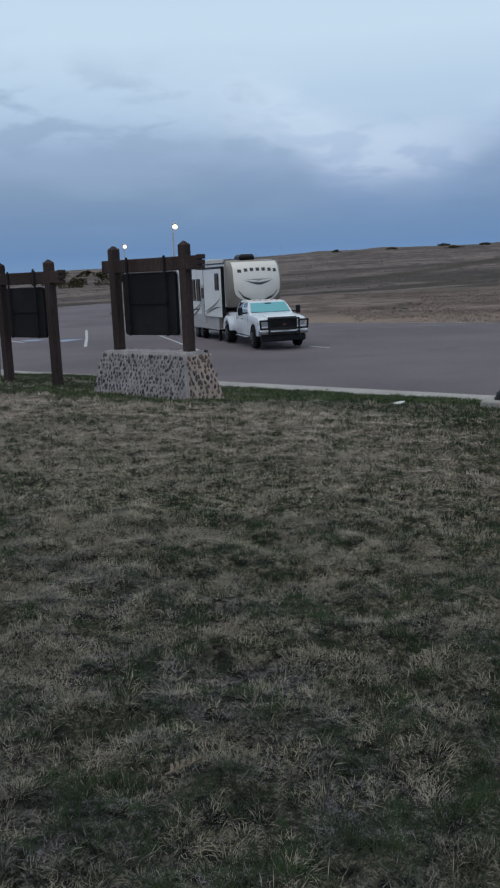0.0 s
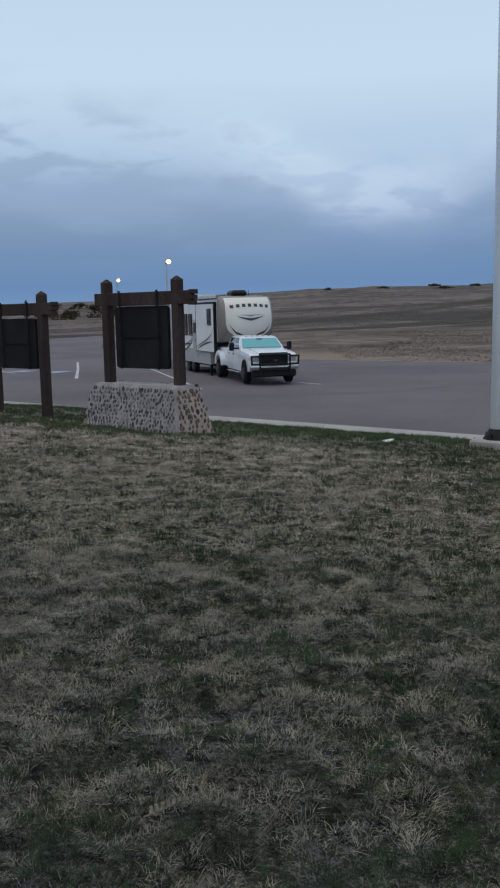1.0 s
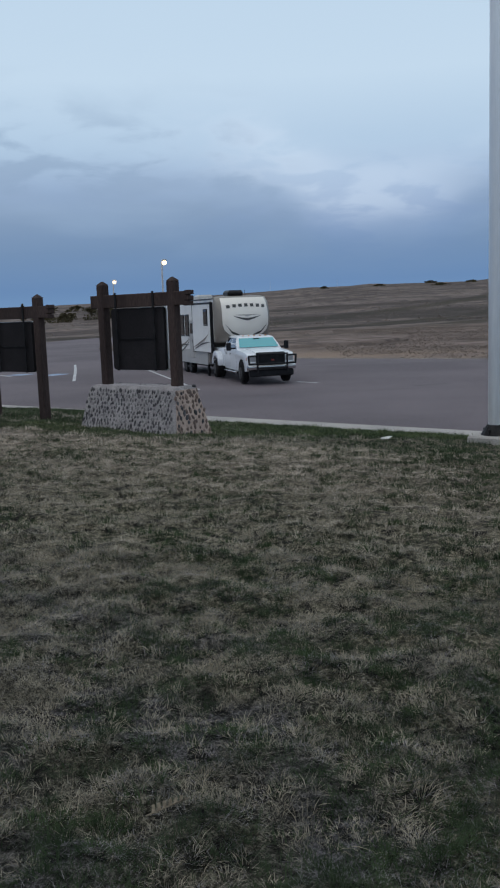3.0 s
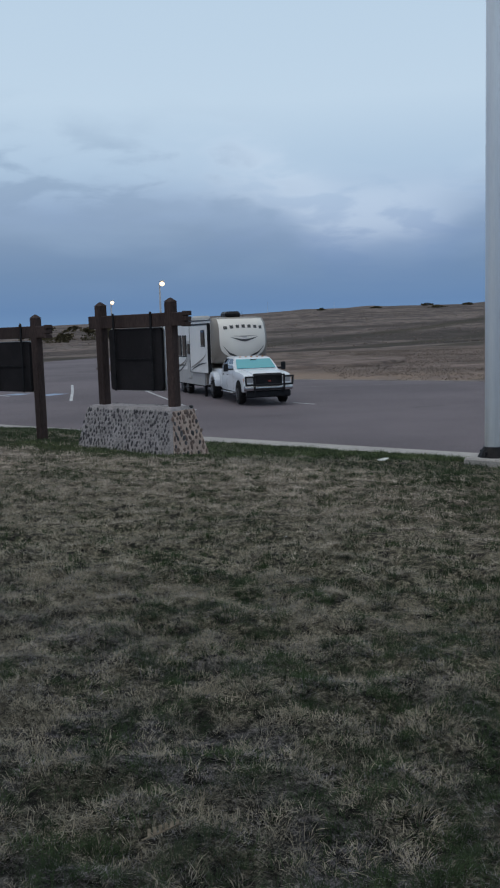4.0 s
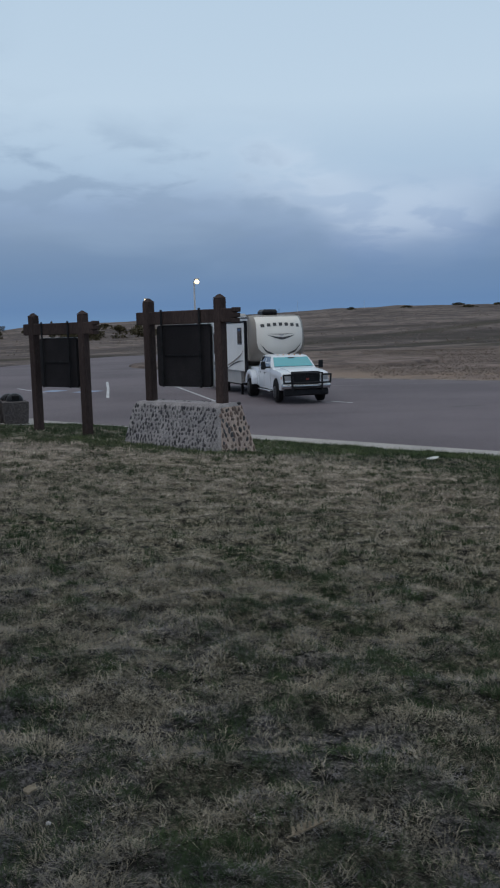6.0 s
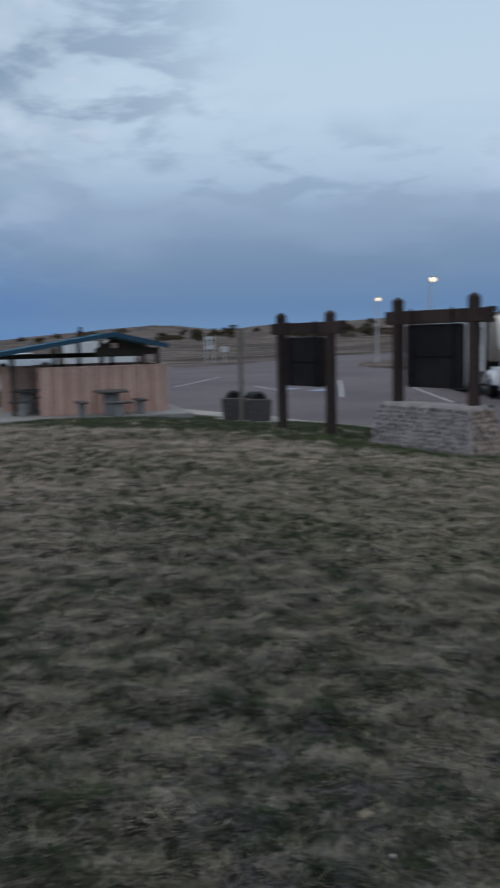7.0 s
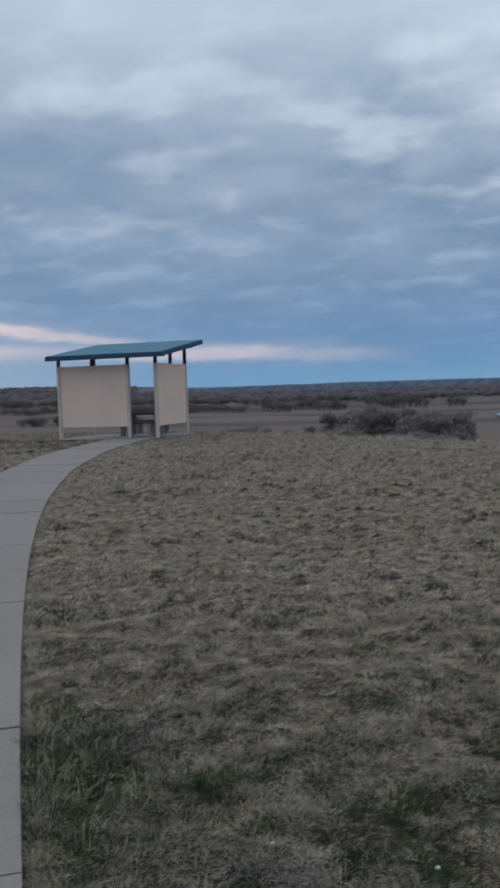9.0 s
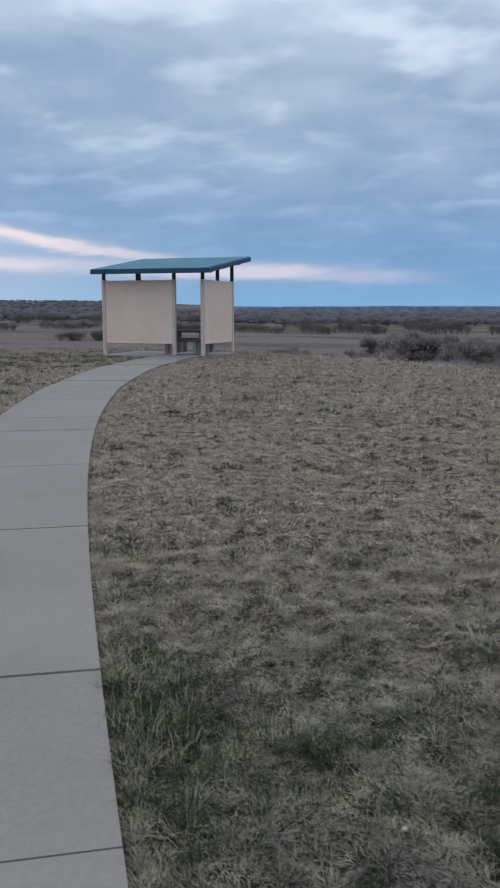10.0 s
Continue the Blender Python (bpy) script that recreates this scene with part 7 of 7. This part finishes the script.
def tufts(cx, cy, rad, per, length, width, material, name, bent=False, flat=0.0, wild=0.35):
    """Domed tufts: upright blades in the heart, splayed ones at the rim, each tuft its own size and lean."""
    n, m = len(cx), len(cx) * per
    size = RNG.uniform(0.55, 1.35, n)
    wind = RNG.uniform(0, 2 * np.pi, n).repeat(per)
    lean = np.abs(RNG.normal(size=n) * 0.30).repeat(per)
    f = np.sqrt(RNG.uniform(0, 1, m))
    a = RNG.uniform(0, 2 * np.pi, m)
    r = rad * size.repeat(per) * f
    x, y = np.asarray(cx).repeat(per) + r * np.cos(a), np.asarray(cy).repeat(per) + r * np.sin(a)
    z = lie(x, y) - 0.006
    tilt = np.clip(flat + 0.15 + 0.85 * f ** 1.5 + RNG.normal(size=m) * wild, 0.0, 1.5)
    ax = a + RNG.normal(size=m) * 0.8
    hx, hy = np.sin(tilt) * np.cos(ax) + lean * np.cos(wind), np.sin(tilt) * np.sin(ax) + lean * np.sin(wind)
    ln = length * RNG.uniform(0.5, 1.3, m) * (0.6 + 0.5 * size.repeat(per)) * (1.1 - 0.35 * f)
    up = np.cos(tilt)
    side_v = np.stack([-np.sin(ax), np.cos(ax), RNG.normal(size=m) * 0.3], -1) * (width * RNG.uniform(0.6, 1.3, (m, 1)))
    p0 = np.stack([x, y, z], -1)
    if bent:
        mid = p0 + np.stack([hx * 0.42, hy * 0.42, up * 0.58], -1) * ln[:, None]
        tip = mid + np.stack([hx * 0.62, hy * 0.62, up * 0.30 - 0.10], -1) * ln[:, None]
        tip[:, 2] = np.maximum(tip[:, 2], z + 0.01)
        v = np.stack([p0, mid + side_v, mid - side_v, tip], 1).reshape(-1, 3)
        k = np.arange(m)[:, None] * 4
        faces = np.concatenate([k + np.array([[0, 1, 2]]), k + np.array([[2, 1, 3]])])
    else:
        tip = p0 + np.stack([hx, hy, up * 0.9], -1) * ln[:, None]
        tip[:, 2] = np.maximum(tip[:, 2], z + 0.012)
        v = np.stack([p0 - side_v, p0 + side_v, tip], 1).reshape(-1, 3)
        faces = np.arange(m)[:, None] * 3 + np.array([[0, 1, 2]])
    return raw_mesh(name, v, faces, material)


def lawn():
    straw = ("matted tufts of dry straw coloured grass", "grass")
    ochre = ("taller bleached bunches of dead grass", "grass")
    green = ("short dark green clumps between the straw tufts", "grass")
    mat = ("flattened lilac grey thatch between the tufts", "grass")

    def kinds(n, r0, r1, az0, az1, cut=0.50, mixed=0.10):
        x, y = scatter(n, r0, r1, az0, az1)
        if r1 < 7:
            az = np.degrees(np.arctan2(CX - x, y - CY))
            some = RNG.uniform(size=len(x)) < 0.42 + 0.58 * np.maximum(1 - sstep(az, 12, 30), sstep(az, 68, 84))
            x, y = x[some], y[some]
        g = lush(x, y) + RNG.normal(size=len(x)) * mixed
        return (x[g < cut], y[g < cut]), (x[g >= cut], y[g >= cut])

    # the near lawn, blade by blade
    x, y = scatter(30000, 1.7, 6.6, -52, 130)
    keep = vnoise(x, y, 0.9, 12) * 0.35 + vnoise(x, y, 0.16, 13) * 0.65 > 0.42
    tagged(blades(x[keep], y[keep], 12, 0.046, 0.060, 0.0012, 1.40, M["thatch"], "thatch", False, 0.5), *mat, kind="stuff")
    s, g = kinds(27000, 1.7, 6.6, -52, 130, 0.615, 0.17)
    tagged(tufts(*s, 0.044, 32, 0.046, 0.0015, M["grass"], "grass", False, 0.50), *straw, kind="stuff")
    tagged(tufts(*s, 0.036, 7, 0.060, 0.0012, M["ochre_grass"], "grass", True, 0.25), "curling tips of dry grass over the matted straw", "grass", kind="stuff")
    tagged(tufts(*g, 0.042, 46, 0.050, 0.0015, M["green_grass"], "grass", False, 0.22), *green, kind="stuff")
    s, g = kinds(260, 1.7, 6.6, -45, 130, 0.60)
    tagged(tufts(*s, 0.060, 75, 0.095, 0.0010, M["ochre_grass"], "grass", True, 0.32), *ochre, kind="stuff")
    # the middle of the lawn
    x, y = scatter(19000, 6.2, 14.5, -30, 132)
    keep = vnoise(x, y, 0.7, 12) * 0.3 + vnoise(x, y, 0.2, 13) * 0.7 > 0.42
    tagged(blades(x[keep], y[keep], 8, 0.075, 0.080, 0.0028, 1.36, M["grass"], "thatch", False, 0.5), "flattened straw between the tufts", "grass", kind="stuff")
    s, g = kinds(21000, 6.4, 14.5, -30, 132, 0.60, 0.17)
    tagged(tufts(*s, 0.085, 30, 0.056, 0.0030, M["grass"], "grass", False, 0.50), *straw, kind="stuff")
    tagged(tufts(*s, 0.075, 5, 0.085, 0.0022, M["ochre_grass"], "grass", False, 0.35), "curling tips of dry grass over the matted straw", "grass", kind="stuff")
    tagged(tufts(*g, 0.060, 30, 0.060, 0.0034, M["green_grass"], "grass", False, 0.0), *green, kind="stuff")
    s, g = kinds(450, 6.4, 14.5, -30, 130, 0.60)
    tagged(tufts(*s, 0.085, 46, 0.115, 0.0022, M["ochre_grass"], "grass", False, 0.1), *ochre, kind="stuff")
    # out to the kerb and the brow
    s, g = kinds(16000, 14.0, 23, -30, 140, 0.60)
    tagged(tufts(*s, 0.13, 17, 0.085, 0.0060, M["grass"], "grass", False, 0.2), *straw, kind="stuff")
    tagged(tufts(*g, 0.11, 15, 0.080, 0.0062, M["green_grass"], "grass", False, 0.0), *green, kind="stuff")
    s, g = kinds(13000, 22.5, 38, 28, 140, 0.59)
    tagged(tufts(*s, 0.15, 12, 0.105, 0.0075, M["grass"], "grass", False, 0.1), *straw, kind="stuff")
    tagged(tufts(*g, 0.14, 12, 0.085, 0.0080, M["green_grass"], "grass", False, 0.0), *green, kind="stuff")


lawn()


def verge():
    """Longer green blades in the damp patch beside the path and along the kerb."""
    n = 170
    u, v = RNG.normal(size=n) * 0.42, np.abs(RNG.normal(size=n)) * 0.26 + 0.03
    x = -5.15 - u * 0.87
    ye, sl = path_edge(x)
    y = ye + v * np.hypot(1, sl)
    tagged(tufts(x, y, 0.05, 40, 0.075, 0.0015, M["green_grass"], "grass", True, 0.1), "longer green grass beside the path", "grass", kind="stuff")
    pick = RNG.uniform(size=len(x)) < 0.45
    tagged(tufts(x[pick] + 0.05, y[pick], 0.045, 14, 0.13, 0.0011, M["ochre_grass"], "grass", True, 0.0), "dead straw stalks standing in the green", "grass", kind="stuff")
    # a ragged fringe leaning over the path's edge
    xe = RNG.uniform(-14, 1.0, 900)
    ye, sl = path_edge(xe)
    tagged(tufts(xe, ye + np.abs(RNG.normal(size=900)) * 0.05 + 0.03, 0.035, 22, 0.060, 0.0014, M["grass"], "grass", False, 0.25), "dry grass fringing the concrete path", "grass", kind="stuff")
    # two dark green clumps out on the lawn
    for cx, cy in ((-5.13, -1.63), (-5.13, -0.83)):
        n = 16
        x, y = cx + RNG.normal(size=n) * 0.05, cy + RNG.normal(size=n) * 0.05
        tagged(blades(x, y, 26, 0.070, 0.03, 0.0016, 0.7, M["clump_grass"], "grass", True, 0.8), "dark green clump of grass in the straw", "grass", kind="stuff")
    n = 24000
    u = RNG.uniform(-18, 42, n)
    s = KERB - 0.15 - RNG.uniform(0, 1, n) ** 0.85 * np.interp(u, (6, 9, 11, 16, 19, 25, 32), (1.3, 2.6, 6.8, 7.0, 9.2, 10.4, 11.0))
    keep = vnoise(u, s, 0.5, 8) + 0.3 * RNG.uniform(size=n) > 0.42
    x, y = NX * s - NY * u, NY * s + NX * u
    lx, ly = (x + 2.09) * 0.789 - (y - 17.6) * 0.614, (x + 2.09) * 0.614 + (y - 17.6) * 0.789
    keep &= ~((np.abs(lx) < 1.35) & (np.abs(ly) < 0.64))
    qx, qy = (x + 14.15) * 0.8545 + (y - 24.55) * 0.5195, -(x + 14.15) * 0.5195 + (y - 24.55) * 0.8545
    keep &= ~((qx > -1.6) & (qx < 4.7) & (qy > -1.3) & (qy < 5)) & ~(np.hypot(x + 7.62, y - 23.85) < 0.8)
    for part_of, material, label in ((keep & (u < 14.5), "verge_grass", "green grass along the kerb"), (keep & (u >= 14.5), "clump_grass", "dark green grass in the swale")):
        tagged(tufts(x[part_of], y[part_of], 0.11, 13, 0.080, 0.0056, M[material], "grass", False, 0.15), label, "grass", kind="stuff")


verge()


def fringe():
    """Taller dead grass along the brow of the knoll."""
    n = 1500
    az = RNG.uniform(34, 112, n)
    d = np.interp(az, BROW_AZ, BROW_D) + RNG.normal(size=n) * 1.3 + 0.8
    a = np.radians(az)
    keep = RNG.uniform(size=n) < 0.55 + 0.45 * np.sin(az * 0.9)
    x, y = (CX - d * np.sin(a))[keep], (CY + d * np.cos(a))[keep]
    tagged(blades(x, y, 14, 0.17, 0.16, 0.007, 0.6, M["grass"], "tall_grass", False), "taller pale dead grass along the brow", "grass", kind="stuff")


fringe()

scrub("scrub", 2600, 71, 87, 88, 175, 0.9, 16, 0.20, M["sage"], "dark sagebrush over the eroded bluff")
scrub("rank_grass", 5200, 33, 64, 30, 130, 0.40, 10, 0.13, M["rank"], "rank dead grass over the far slope")
M["bunch"] = leafy("pale_bunch_grass", (0.170, 0.136, 0.118), (0.260, 0.210, 0.178))
scrub("rank_grass", 22000, -32, 12, 50, 130, 0.16, 6, 0.045, M["bunch"], "rough tan grass on the bank behind the car park", 0.30)
scrub("rank_grass", 5000, -32, 32, 170, 460, 0.50, 8, 0.13, M["bunch"], "pale bunch grass over the far hillside", 0.46)
